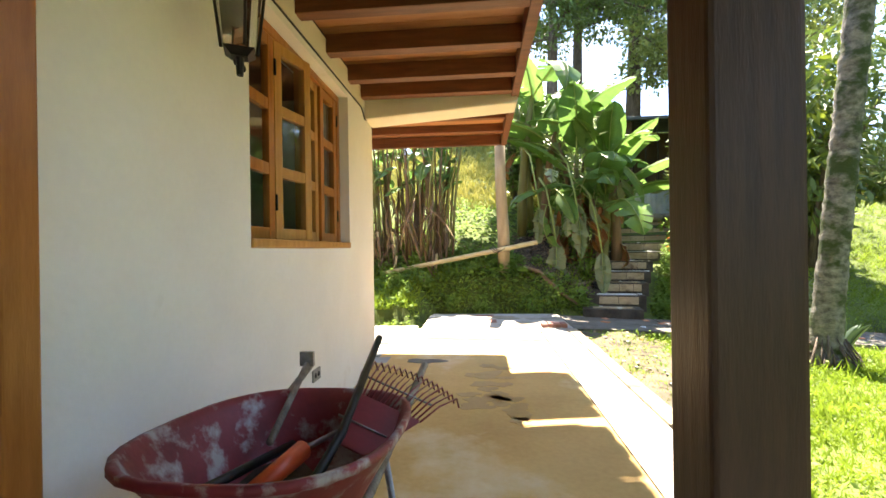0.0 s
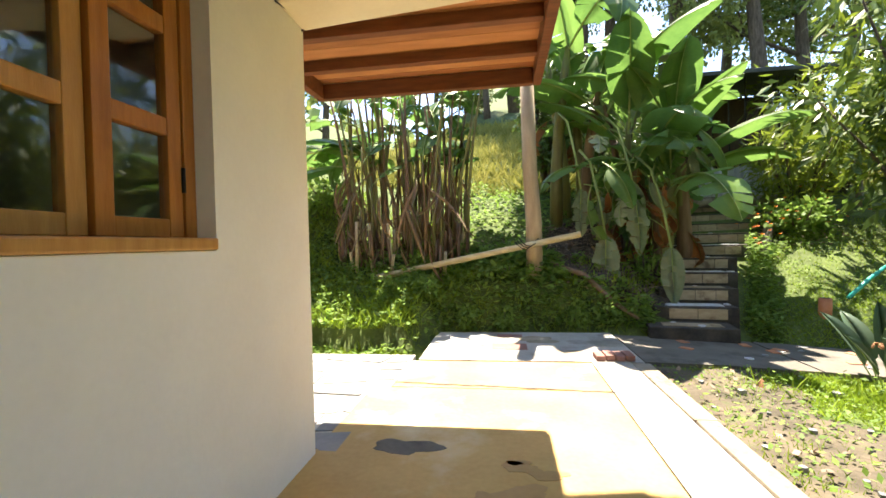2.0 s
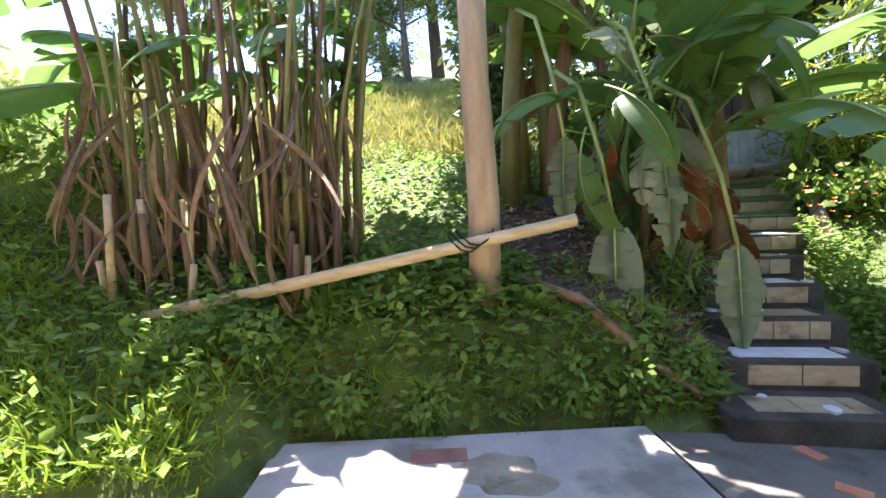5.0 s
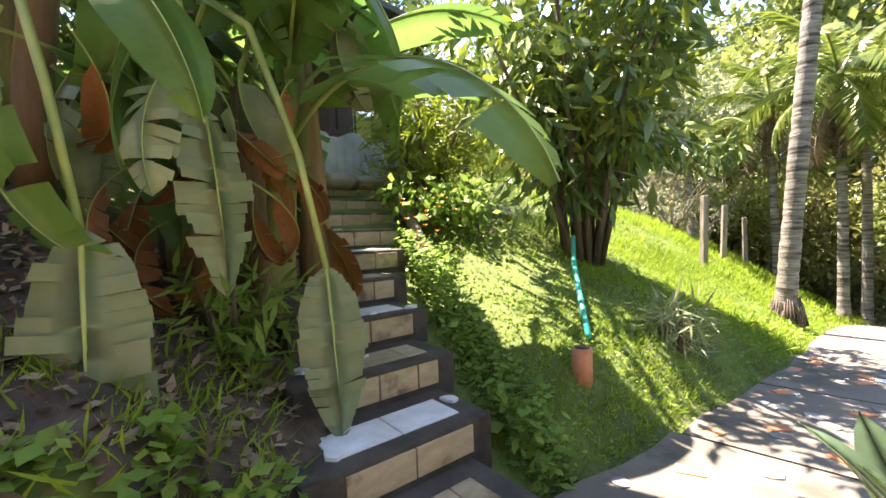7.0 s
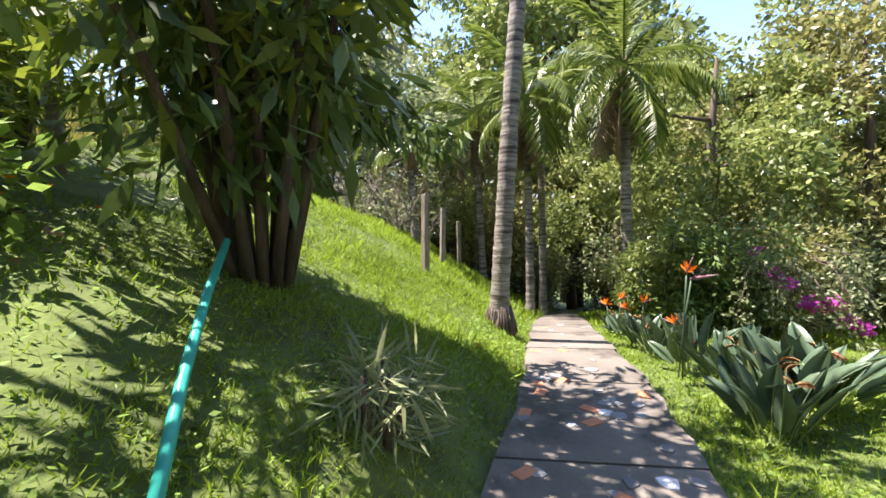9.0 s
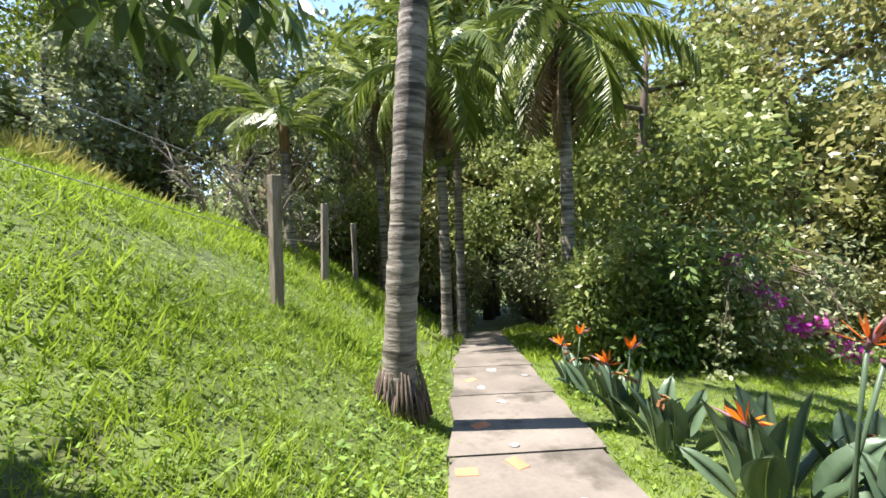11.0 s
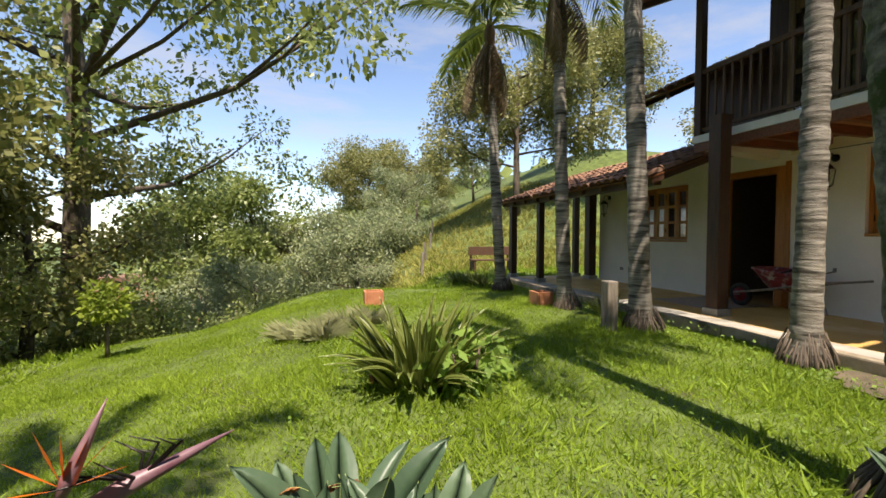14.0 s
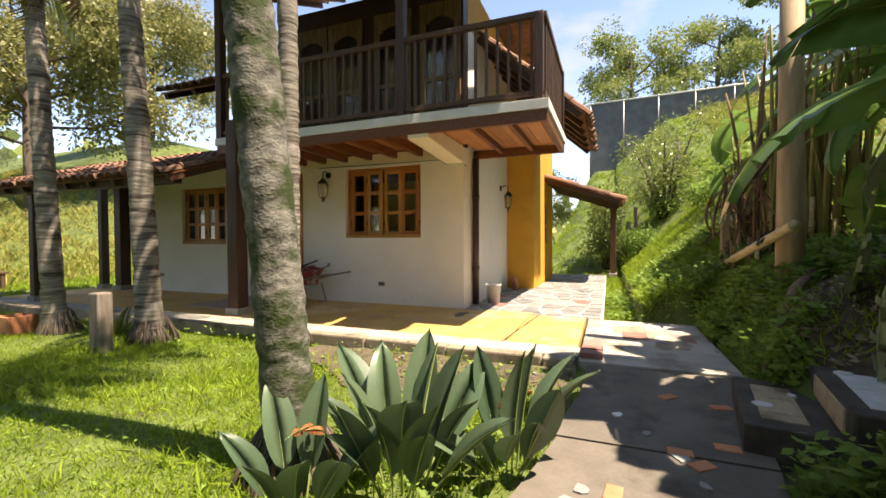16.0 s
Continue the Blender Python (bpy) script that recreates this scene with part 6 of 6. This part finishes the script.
        paradise_flower(5.60, 3.40, 0.69, zg, 242, 1.25, g, False, 0.25)

# ---- palms ----
def frond_mesh(length, droop, n, mat, seed, leaf=0.42, hang=0.5):
    r = np.random.RandomState(seed)
    pts, ang = [Vector((0, 0, 0))], 0.0
    for i in range(14):
        ang -= radians(droop) / 14 * (0.3 + 1.4 * i / 14)
        pts.append(pts[-1] + Vector((0, math.cos(ang), math.sin(ang))) * length / 14)
    v, f = tube_arrays(pts, [0.022 * (1 - i / 15) + 0.003 for i in range(15)], 4)
    V, F = [tuple(p) for p in v], [tuple(q) for q in f]
    P = np.array([tuple(p) for p in pts])
    t = np.repeat(np.linspace(1.2, 13.9, n), 2)
    i0 = np.clip(t.astype(int), 0, 13)
    pos = P[i0] + (P[i0 + 1] - P[i0]) * (t - i0)[:, None]
    tang = P[i0 + 1] - P[i0]
    tang /= np.linalg.norm(tang, axis=1, keepdims=True)
    side = np.tile([1.0, -1.0], n)
    way = tang * 0.55 + np.stack([side, np.zeros(2 * n), np.zeros(2 * n)], 1) + np.array([0, 0, -hang]) + r.normal(scale=0.12, size=(2 * n, 3))
    size = leaf * np.sin(np.pi * np.clip(t / 14.5, 0.08, 0.95)) ** 0.5 * r.uniform(0.85, 1.1, 2 * n)
    lv, lf = scatter(((-0.028, 0, 0), (0.028, 0, 0), (0.03, 0.5, -0.04), (0, 1, -0.25)), ((0, 1, 2, 3),), frames_np(pos, way, np.tile([0, 0, 1.0], (2 * n, 1)), size))
    me = bpy.data.meshes.new("frond")
    verts = np.concatenate([np.array(V), lv])
    faces = [list(q) for q in F] + [list(q) for q in (lf + len(V))]
    me.from_pydata([tuple(q) for q in verts], [], faces)
    me.materials.append(mat)
    return me


FR = [frond_mesh(2.0, d, 44, M["frond"], i, 0.55, 0.5) for i, d in enumerate((70, 95, 120))]
FD = [frond_mesh(1.5, d, 30, M["frond_dead"], 9 + i, 0.4, 1.4) for i, d in enumerate((35, 50))]


def palm(x, y, top, r0, lean, seed, label, mat="palm_bark", fronds=11, dead=4, scale=1.0, flare=1.7, sag=0):
    r = random.Random(seed)
    z = land_at(x, y)
    P = thing("palm_tree", (x, y, z), label, "palm", "garden palms")
    n = int((top - z) / 0.055)
    pts, rad = [], []
    for i in range(n + 1):
        t = i / n
        h = t * (top - z)
        pts.append(Vector((x + lean[0] * t + 0.03 * math.sin(3 * t + seed), y + lean[1] * t + 0.03 * math.cos(2.5 * t + seed), z - 0.15 + h * (1 + 0.15 / (top - z)))))
        ring = (-0.07 if r.random() < 0.34 else 0.0) + r.uniform(-0.025, 0.025)
        rad.append(r0 * (1 + ring + (flare - 1) * math.exp(-h / 0.22) - 0.22 * t))
    tube("trunk", pts, rad, M[mat], P, 14, "ringed grey trunk")
    if y > -5 and x < 9:
        bm = bmesh.new()
        for i in range(54):
            a = 2 * math.pi * (i + r.random()) / 54
            o, h = Vector((math.cos(a), math.sin(a), 0)), r.uniform(0.12, 0.34)
            w = r0 * flare * r.uniform(0.95, 1.25)
            add_tube(bm, [Vector((x, y, z + h)) + o * r0 * 1.15, Vector((x, y, z + h * 0.4)) + o * (r0 * 1.15 + w) * 0.55, Vector((x, y, z - 0.05)) + o * w], [0.006, 0.011, 0.014], 5)
        part("root_skirt", bm, M["bark"], P, "dark mass of thin roots at the trunk's foot", True)
    c = pts[-1]
    tube("crown_shaft", [c - Vector((0, 0, 0.1)), c + Vector((0, 0, 0.25)), c + Vector((0, 0, 0.55))], [r0 * 0.85, r0 * 1.0, r0 * 0.4], M["dead_brown"], P, 10)
    for i in range(fronds):
        put("frond", FR[i % 3], aim(c + Vector((0, 0, 0.35)), 137.5 * i + r.uniform(-15, 15), 70 - (60 + sag) * i / fronds + r.uniform(-10, 10), scale * r.uniform(0.85, 1.15)), P)
    for i in range(dead):
        put("dead_frond", FD[i % 2], aim(c + Vector((0, 0, 0.1)), 97 * i + r.uniform(-30, 30), r.uniform(-75, -50), scale * r.uniform(0.8, 1.1)), P, "dry grey-brown hanging frond")
    return P


palm(1.22, -4.8, 5.7, 0.13, (0.25, -0.3), 1, "slim grey palm with dry hanging fronds beside the porch", dead=13, scale=1.25)
palm(1.12, -2.25, 5.6, 0.13, (0.15, -0.25), 2, "slim grey palm beside the porch kerb", dead=8, scale=1.2)
palm(0.98, -0.58, 6.3, 0.145, (0.2, -0.25), 3, "grey ringed palm beside the porch kerb", dead=4)
palm(0.62, 1.22, 6.4, 0.13, (0.02, 0.02), 4, "smooth grey palm close to the porch")
palm(2.7, 3.1, 6.6, 0.135, (0.42, -0.36), 5, "leaning palm with mossy ringed trunk on the lawn", "moss_bark", flare=2.0)
palm(7.5, 4.87, 6.2, 0.12, (-0.05, -0.42), 6, "grey ringed palm beside the path", flare=1.5)
palm(10.3, 2.45, 3.7, 0.11, (0.25, 0.1), 7, "palm with arching fronds beside the path", fronds=18, dead=10, sag=60)
palm(11.9, 4.15, 3.6, 0.10, (-0.05, 0.1), 8, "palm with arching fronds and yellow flower stalks", fronds=18, dead=9, sag=60)
palm(13.3, 3.75, 4.0, 0.10, (0.1, 0.0), 9, "slender palm beside the path", fronds=15, dead=6, sag=50)
palm(13.8, 5.3, 3.7, 0.10, (0.0, 0.1), 10, "slender palm on the slope", fronds=15, dead=6, sag=50)
palm(12.0, 6.8, 2.6, 0.09, (0.1, 0.1), 11, "young palm on the slope", scale=0.8)

# ---- lawn plants ----
def rosette(name, x, y, n, s, seed, label, category="plant"):
    r = random.Random(seed)
    z = land_at(x, y)
    g = thing(name, (x, y, z), label, category)
    for i in range(n):
        a = 137.5 * i
        d = 0.28 * s * math.sqrt(r.random())
        put("leaf", BROM[i % 3], aim((x + d * math.sin(radians(a)), y + d * math.cos(radians(a)), z - 0.02 + 0.12 * r.random()), a, r.uniform(38, 88), s * r.uniform(0.8, 1.2), r.uniform(-30, 30)), g)
    return g


rosette("bromeliad", 4.5, 0.92, 95, 1.05, 1, "large bromeliad clump with green and reddish leaves")
shrub("bromeliad_side_growth", 4.15, 1.05, 0.42, 0.38, 700, 0.12, M["weed"], "leafy green weeds beside the bromeliad", 61, 0.5, "weed")
for k in range(7):
    rosette("border_plant", 1.5 + 0.1 * (k % 2), -5.3 - 0.35 * k, 26, 0.6, 20 + k, "low dark strap-leaved border plant", "plant")
rosette("kerb_plant", 1.0, -1.35, 22, 0.6, 31, "strap-leaved plant by the kerb")
for k, (x, y) in enumerate(((5.25, -1.1), (4.95, -1.5), (4.6, -1.8), (5.6, -1.5))):
    z = land_at(x, y)
    g = thing("pale_grass_tuft", (x, y, z), "pale variegated ornamental grass tuft", "grass tuft", "pale grass tufts")
    r = np.random.RandomState(k)
    a = r.uniform(0, 2 * np.pi, 420)
    way = np.stack([np.cos(a) * 0.8, np.sin(a) * 0.8, r.uniform(0.3, 1.6, 420)], 1)
    pos = np.array([x, y, z]) + np.stack([np.cos(a), np.sin(a), 0 * a], 1) * r.uniform(0, 0.16, (420, 1))
    v, f = scatter(((-0.012, 0, 0), (0.012, 0, 0), (0.011, 0.5, 0), (0, 1, -0.22)), ((0, 1, 2, 3),), frames_np(pos, way, np.tile([0, 0, 1.0], (420, 1)), r.uniform(0.18, 0.36, 420)))
    mesh_np("foliage", v, f, M["pale_grass"], g)
tp_ = thing("topiary", (8.66, -3.85, land_at(8.66, -3.85)), "small clipped yellow-green tree on a thin stem", "tree")
zt = land_at(8.66, -3.85)
tube("trunk", [(8.66, -3.85, zt - 0.1), (8.67, -3.85, zt + 0.7)], [0.035, 0.025], M["bark"], tp_, 8)
leaf_cloud("crown", [(8.66, -3.85, zt + 0.95), (8.56, -3.75, zt + 0.85), (8.78, -3.9, zt + 0.82), (8.66, -3.8, zt + 1.15)], [0.36, 0.25, 0.25, 0.2], 900, 0.10, M["leaf_bright"], tp_, 5, 0.5)
for k, (x, y) in enumerate(((4.88, 0.72), (6.4, 4.75), (5.9, 5.1), (9.0, -0.6), (1.3, 4.15), (4.5, 5.35), (5.0, 5.2))):
    z = land_at(x, y) + 0.03
    put_ = thing("fallen_leaf", (x, y, z), "dry orange-brown fallen leaf on the grass", "leaf", "fallen leaves")
    put("blade", BAN_DEAD[k % 2], aim((x, y, z + 0.03), 60 * k, 8, 0.2, 20), put_)

# ---- trees around ----

def woods(x, y, h, s, n, leaves, size, mat, label, seed, **kw):
    return tree("tree", (x, y, land_at(x, y)), h, s, n, 0.02 * h + 0.03, leaves, size, M[mat], label, seed, **kw)


T1 = woods(14.5, -4.5, 7.5, 3.6, 9, 9000, 0.20, "leaf_olive", "broad olive-green tree behind the hedge", 201, fork=0.15)
T2 = woods(13.5, -0.5, 6.6, 2.8, 9, 8000, 0.17, "leaf_mid", "leafy green tree behind the hedge", 202, fork=0.15)
T3 = woods(13.2, -12.2, 17.5, 9.5, 17, 19000, 0.25, "leaf_mid", "tall spreading tree with bare upper limbs", 203, fork=0.28, clump=0.13)
T4 = woods(-6.5, -20.0, 9.0, 4.6, 10, 17000, 0.24, "leaf_olive", "broad olive-yellow tree behind the porch", 204, fork=0.3, clump=0.34)
T5 = woods(3.0, -26.0, 6.0, 4.0, 10, 7000, 0.20, "leaf_grey", "grey-green spreading tree down the slope", 205, fork=0.3, clump=0.2)
T6 = woods(16.0, 9.0, 6.5, 3.0, 9, 8000, 0.17, "leaf_grey", "grey-green shrubby tree on the slope", 206, fork=0.12)
T7 = woods(19.0, 14.0, 8.5, 3.2, 9, 8500, 0.2, "leaf_bright", "tall yellow-green bamboo-like tree on the slope", 207, fork=0.2, width=0.2)
T8 = woods(22.0, 1.5, 9.0, 3.8, 9, 8500, 0.22, "leaf_mid", "leafy green tree beyond the path", 208, fork=0.15)
T9 = woods(5.0, 24.0, 13.0, 4.0, 10, 8500, 0.22, "leaf_dark", "tall dark tree on the hilltop", 209, fork=0.4)
spots = [(T1, 18, -9, 1.0), (T2, 16, -6.5, 1.0), (T2, 19, -2, 1.15), (T1, 12.6, -8.8, 0.8), (T6, 14.8, 10.4, 0.65), (T6, 19, 7, 0.9), (T8, 26, 8, 1.1), (T8, 25, -5, 1.1), (T7, 23, 17, 1.2),
         (T2, 16.5, 1.0, 0.9), (T8, 20, 5, 0.8), (T5, 9, -22, 0.9), (T5, 13, -27, 1.1), (T5, -1, -30, 0.8), (T4, 6, -38, 1.0), (T8, 24, -24, 1.2), (T1, 21, -15, 1.1), (T5, 7, -30, 1.1), (T8, 14, -40, 1.2),
         (T4, 0, -45, 1.1), (T1, 28, -14, 1.3), (T8, 30, -30, 1.4), (T4, -4, -38, 0.7), (T6, -8, -32, 0.7), (T9, 12, 27, 1.0), (T9, 18, 25, 1.1), (T8, -30, 6, 1.0), (T2, -31, 12, 1.1), (T8, -32, 18, 1.2),
         (T2, -29, 0, 0.9), (T8, -12, 26, 1.0), (T9, -22, 24, 0.9), (T8, 34, 0, 1.5), (T8, 33, 14, 1.4), (T1, 38, -22, 1.6), (T4, -16, -26, 1.0), (T4, -18, -12, 0.9), (T6, -20, -4, 1.0), (T7, 15, 13, 0.8),
         (T9, 3, 21, 1.0), (T9, 7.5, 22, 1.15), (T9, 9.5, 18.5, 0.9), (T8, 12, 20, 1.2), (T9, 0, 25, 1.0), (T8, -1.5, 23, 0.75), (T8, 11, -33, 1.55), (T5, 7.5, -35, 1.5), (T8, 16, -35, 1.6), (T5, 2.5, -36, 1.0), (T2, -4.5, 24, 0.9), (T9, -2.8, 27, 0.8), (T8, 24, 1.0, 1.75), (T8, 27, 3.5, 1.9)]
for src_t, x, y, s in spots:
    copy_thing(src_t, Matrix.Translation((x, y, land_at(x, y) - 0.1)) @ pose(0, 0, 0, 0, 0, (x * 37 + y * 53) % 360) @ Matrix.Scale(s, 4))

# far wooded ridge
r = np.random.RandomState(9)
n = 16000
az = r.uniform(0, 2 * np.pi, n)
rad = r.uniform(62, 130, n)
x, y = rad * np.cos(az), rad * np.sin(az)
pos = np.stack([x, y, land(x, y) + r.uniform(-1, 7, n) * r.rand(n)], 1)
v, f = scatter(LEAF_V, ((0, 1, 2, 3),), frames_np(pos, r.normal(size=(n, 3)), r.normal(size=(n, 3)), r.uniform(1.2, 3.2, n), 0.9))
tagged(mesh_np("far_woods", v, f, M["leaf_mid"]), "distant wooded ridges", "woods", kind="stuff")


# ---- grass and weeds ----
worn = lambda X, Y: ((X - 0.6) / 0.95) ** 2 + ((Y - 3.3) / 1.9) ** 2 + 0.22 * np.sin(5 * X + 1) * np.sin(4 * Y) + 0.14 * np.sin(12 * X) * np.sin(10 * Y) < 0.85


def tufts(name, boxes, mat, label, seed, height, width, blades=4, bend=0.8, cover=None):
    """Blades of grass over stretches of the plan: (x0, x1, y0, y1, tufts per square metre)."""
    r = np.random.RandomState(seed)
    X, Y = [], []
    for x0, x1, y0, y1, dens in boxes:
        k = int((x1 - x0) * (y1 - y0) * dens)
        X.append(r.uniform(x0, x1, k)); Y.append(r.uniform(y0, y1, k))
    X, Y = np.concatenate(X), np.concatenate(Y)
    on_path = (np.abs(Y - along(X, PY)) < along(X, PW) / 2 + 0.02) & (X > 0.3)
    on_slab = (X < 0.47) & (Y < north_edge(X) + 0.02) & (X > -9.4) & (Y > -6.8)
    sx = X - 1.74 - 0.19 / 0.385 * (Y - 5.36)
    on_stair = (Y > 5.3) & (Y < 9.6) & (sx > -0.95 - 0.1 * (Y - 5.3)) & (sx < 0.08 + 0.2 * np.maximum(Y - 7.2, 0))
    thin = 0.5 + 0.5 * np.sin(1.3 * X + 0.7 * np.sin(1.9 * Y)) * np.sin(1.1 * Y + 0.9)
    bare = (thin < 0.12) & (r.rand(len(X)) < 0.6)
    bare |= worn(X, Y) & (r.rand(len(X)) < 0.48)
    ok = ~(on_path | on_slab | on_stair | bare)
    if cover is not None:
        ok &= cover(X, Y)
    X, Y = X[ok], Y[ok]
    X, Y = np.repeat(X, blades), np.repeat(Y, blades)
    k = len(X)
    X, Y = X + r.normal(scale=0.035, size=k), Y + r.normal(scale=0.035, size=k)
    pos = np.stack([X, Y, land(X, Y) - 0.012], 1)
    way = np.stack([r.normal(scale=bend, size=k), r.normal(scale=bend, size=k), np.ones(k)], 1)
    lump = 0.75 + 0.5 * (0.5 + 0.5 * np.sin(2.3 * X + 1.1) * np.sin(2.7 * Y))
    m = frames_np(pos, way, np.stack([r.normal(size=k), r.normal(size=k), np.zeros(k)], 1), height * lump * r.uniform(0.5, 1.4, k), 1.0)
    v, f = scatter(((-width, 0, 0), (width, 0, 0), (width * 0.7, 0.55, 0.06), (0, 1, 0.22)), ((0, 1, 2, 3),), m)
    return tagged(mesh_np(name, v, f, mat), label, "grass", kind="stuff")


tufts("lawn_grass", [(0.4, 7.0, -1.0, 4.6, 1150), (0.4, 9.5, -6.0, -1.0, 820), (7.0, 12, -1.5, 4.2, 600), (2.0, 9.6, 4.4, 6.4, 1000), (2.2, 9.0, 6.4, 7.8, 500), (-6.5, -1.5, 4.6, 7.5, 420)], M["grass"], "bright green lawn grass", 1, 0.056, 0.06)
tufts("rough_grass", [(1.0, 5.5, -1.0, 4.2, 60), (-2.2, 1.6, 5.7, 6.6, 300), (5.5, 9.5, 4.6, 7.5, 45), (-9, -1.5, 4.5, 6.4, 240), (-1.5, 0.5, 4.4, 6.0, 130), (-14, -2, 5, 9, 110), (6, 14, 4.8, 10, 130)], M["grass"], "longer rough grass", 2, 0.125, 0.035)
tufts("far_grass", [(-9, 16, -14, -6, 60), (9.5, 16, -6, 8, 60), (-24, -9, -2, 16, 50)], M["grass"], "grass farther off", 3, 0.14, 0.09)
tufts("meadow_grass", [(-8, 14, 9.5, 20, 60), (-10, 4, -30, -10, 26), (-26, -9, 9, 18, 20), (8, 20, 9, 14, 40)], M["meadow"], "dry yellow meadow grass", 4, 0.32, 0.045)


def weeds(name, boxes, label, seed, size, mat="weed", cover=None, lift=0.1):
    r = np.random.RandomState(seed)
    P = []
    for x0, x1, y0, y1, dens in boxes:
        k = int((x1 - x0) * (y1 - y0) * dens)
        P.append(np.stack([r.uniform(x0, x1, k), r.uniform(y0, y1, k)], 1))
    P = np.concatenate(P)
    X, Y = P[:, 0], P[:, 1]
    sx = X - 1.74 - 0.19 / 0.385 * (Y - 5.36)
    ok = ~((np.abs(Y - along(X, PY)) < along(X, PW) / 2 + 0.04) & (X > 0.3)) & ~((X < 0.47) & (Y < north_edge(X) + 0.04)) & ~((Y > 5.3) & (Y < 9.6) & (sx > -0.98) & (sx < 0.12 + 0.2 * np.maximum(Y - 7.2, 0)))
    if cover is not None:
        ok &= cover(X, Y)
    X, Y = X[ok], Y[ok]
    k = len(X)
    lump = 0.5 + 0.5 * np.sin(3.1 * X + 0.4) * np.sin(2.6 * Y + 1.3)
    pos = np.stack([X, Y, land(X, Y) + lift * r.rand(k) * (0.4 + 1.2 * lump)], 1)
    way = np.stack([r.normal(size=k), r.normal(size=k) - 0.3, r.normal(scale=0.4, size=k) + 0.2], 1)
    v, f = scatter(LEAF_V, ((0, 1, 2, 3),), frames_np(pos, way, np.stack([r.normal(scale=0.4, size=k), r.normal(scale=0.4, size=k), np.ones(k)], 1), size * r.uniform(0.5, 1.5, k), 0.55))
    return tagged(mesh_np(name, v, f, M[mat]), label, "weeds", kind="stuff")


bare = lambda X, Y: ((X - 0.75) / 0.98) ** 2 + ((Y - 6.95) / 1.05) ** 2 + 0.16 * np.sin(7 * X + 2) * np.sin(6 * Y) + 0.1 * np.sin(13 * X) * np.sin(11 * Y + 1) < 1.0


def soil_sheet(x0, x1, y0, y1, inside_of, mat, label):
    """A thin sheet of soil that follows the land wherever inside_of holds."""
    a, b = np.meshgrid(np.arange(x0, x1, 0.05), np.arange(y0, y1, 0.05), indexing="ij")
    v = np.stack([a, b, land(a, b) + 0.02 + 0.012 * np.sin(9 * a + 3 * b) * np.sin(11 * b)], 2).reshape(-1, 3)
    p, q = np.meshgrid(np.arange(a.shape[0] - 1), np.arange(a.shape[1] - 1), indexing="ij")
    w = a.shape[1]
    f = np.stack([p * w + q, (p + 1) * w + q, (p + 1) * w + q + 1, p * w + q + 1], 2).reshape(-1, 4)
    tagged(mesh_np("bare_soil", v, f[inside_of(a[:-1, :-1] + 0.025, b[:-1, :-1] + 0.025).ravel()], mat, smooth=True), label, "soil", kind="structure")


soil_sheet(-0.5, 1.95, 5.8, 8.2, bare, M["soil"], "bare brown soil strewn with leaf litter under the banana plants")
soil_sheet(0.47, 2.2, 0.2, 4.45, worn, M["dry_soil"], "trampled dry soil with sparse grass beside the kerb")
rg_ = random.Random(71)
for k in range(15):
    x, y = rg_.uniform(0.6, 1.7), rg_.uniform(2.2, 4.3)
    bm, mm = blot("c", x, y, land_at(x, y) + 0.02, rg_.uniform(0.015, 0.04), None, "", seed=k, n=7, thick=0.02)
    tagged(part("pebble", bm, M["stone"]), "grey pebble on the trampled soil by the kerb", "stone", "pebbles by the kerb")
shade = lambda X, Y: ~(bare(X, Y) & (np.sin(7 * X) * np.sin(6 * Y) < 0.8))
weeds("bank_weeds", [(-2.2, 2.2, 5.7, 6.9, 2500), (-5, -1.5, 4.6, 7.0, 600), (-2, 4, 7, 10, 350)], "leafy weeds on the bank", 5, 0.078, cover=shade, lift=0.16)
weeds("clover", [(1.9, 3.2, 5.1, 7.4, 800), (3.2, 5.2, 5.0, 7.4, 350), (5.2, 9.6, 4.6, 7.8, 420), (1.0, 5.5, -1.0, 4.0, 160)], "small clover and weed leaves in the lawn", 15, 0.03, lift=0.06)
beside = lambda X, Y: np.abs(X - 1.74 - 0.19 / 0.385 * (Y - 5.36) - 0.27) < 0.2
weeds("step_weeds", [(1.5, 3.2, 5.05, 7.6, 2600)], "weeds crowding the side of the steps", 25, 0.06, cover=beside, lift=0.3)
weeds("path_weeds", [(0.5, 8.5, 3.0, 4.2, 160), (0.5, 3, 2.8, 4.5, 120), (5.2, 9, 4.4, 5.2, 220), (0.5, 1.3, -5, 3.5, 130)], "small weeds along the path", 6, 0.04, lift=0.1)
weeds("leaf_litter", [(-2.8, -0.7, 6.1, 7.3, 260), (-0.2, 1.7, 6.0, 7.7, 900), (3.0, 4.2, 7.0, 8.2, 160), (0.5, 1.4, 2.6, 4.4, 60)], "dry brown leaf litter", 7, 0.06, "litter", lift=0.04)
rr = random.Random(31)
bm = bmesh.new()
for k in range(60):
    x, y = 3.6 + rr.uniform(-0.7, 0.8), 7.6 + rr.uniform(-0.5, 0.7)
    z = land_at(x, y) + rr.uniform(0.15, 0.5)
    for a in range(4):
        c = Vector((x, y, z))
        u = Vector((math.cos(a * 1.57), math.sin(a * 1.57) * 0.6, 0.5)) * 0.022
        w = Vector((-u.y, u.x, 0.004))
        bm.faces.new([bm.verts.new(q) for q in (c, c + u * 0.6 + w * 0.6, c + u * 1.3, c + u * 0.6 - w * 0.6)])
tagged(part("small_flowers", bm, M["flower_orange"]), "scattered small orange flowers beside the steps", "flowers", kind="stuff")
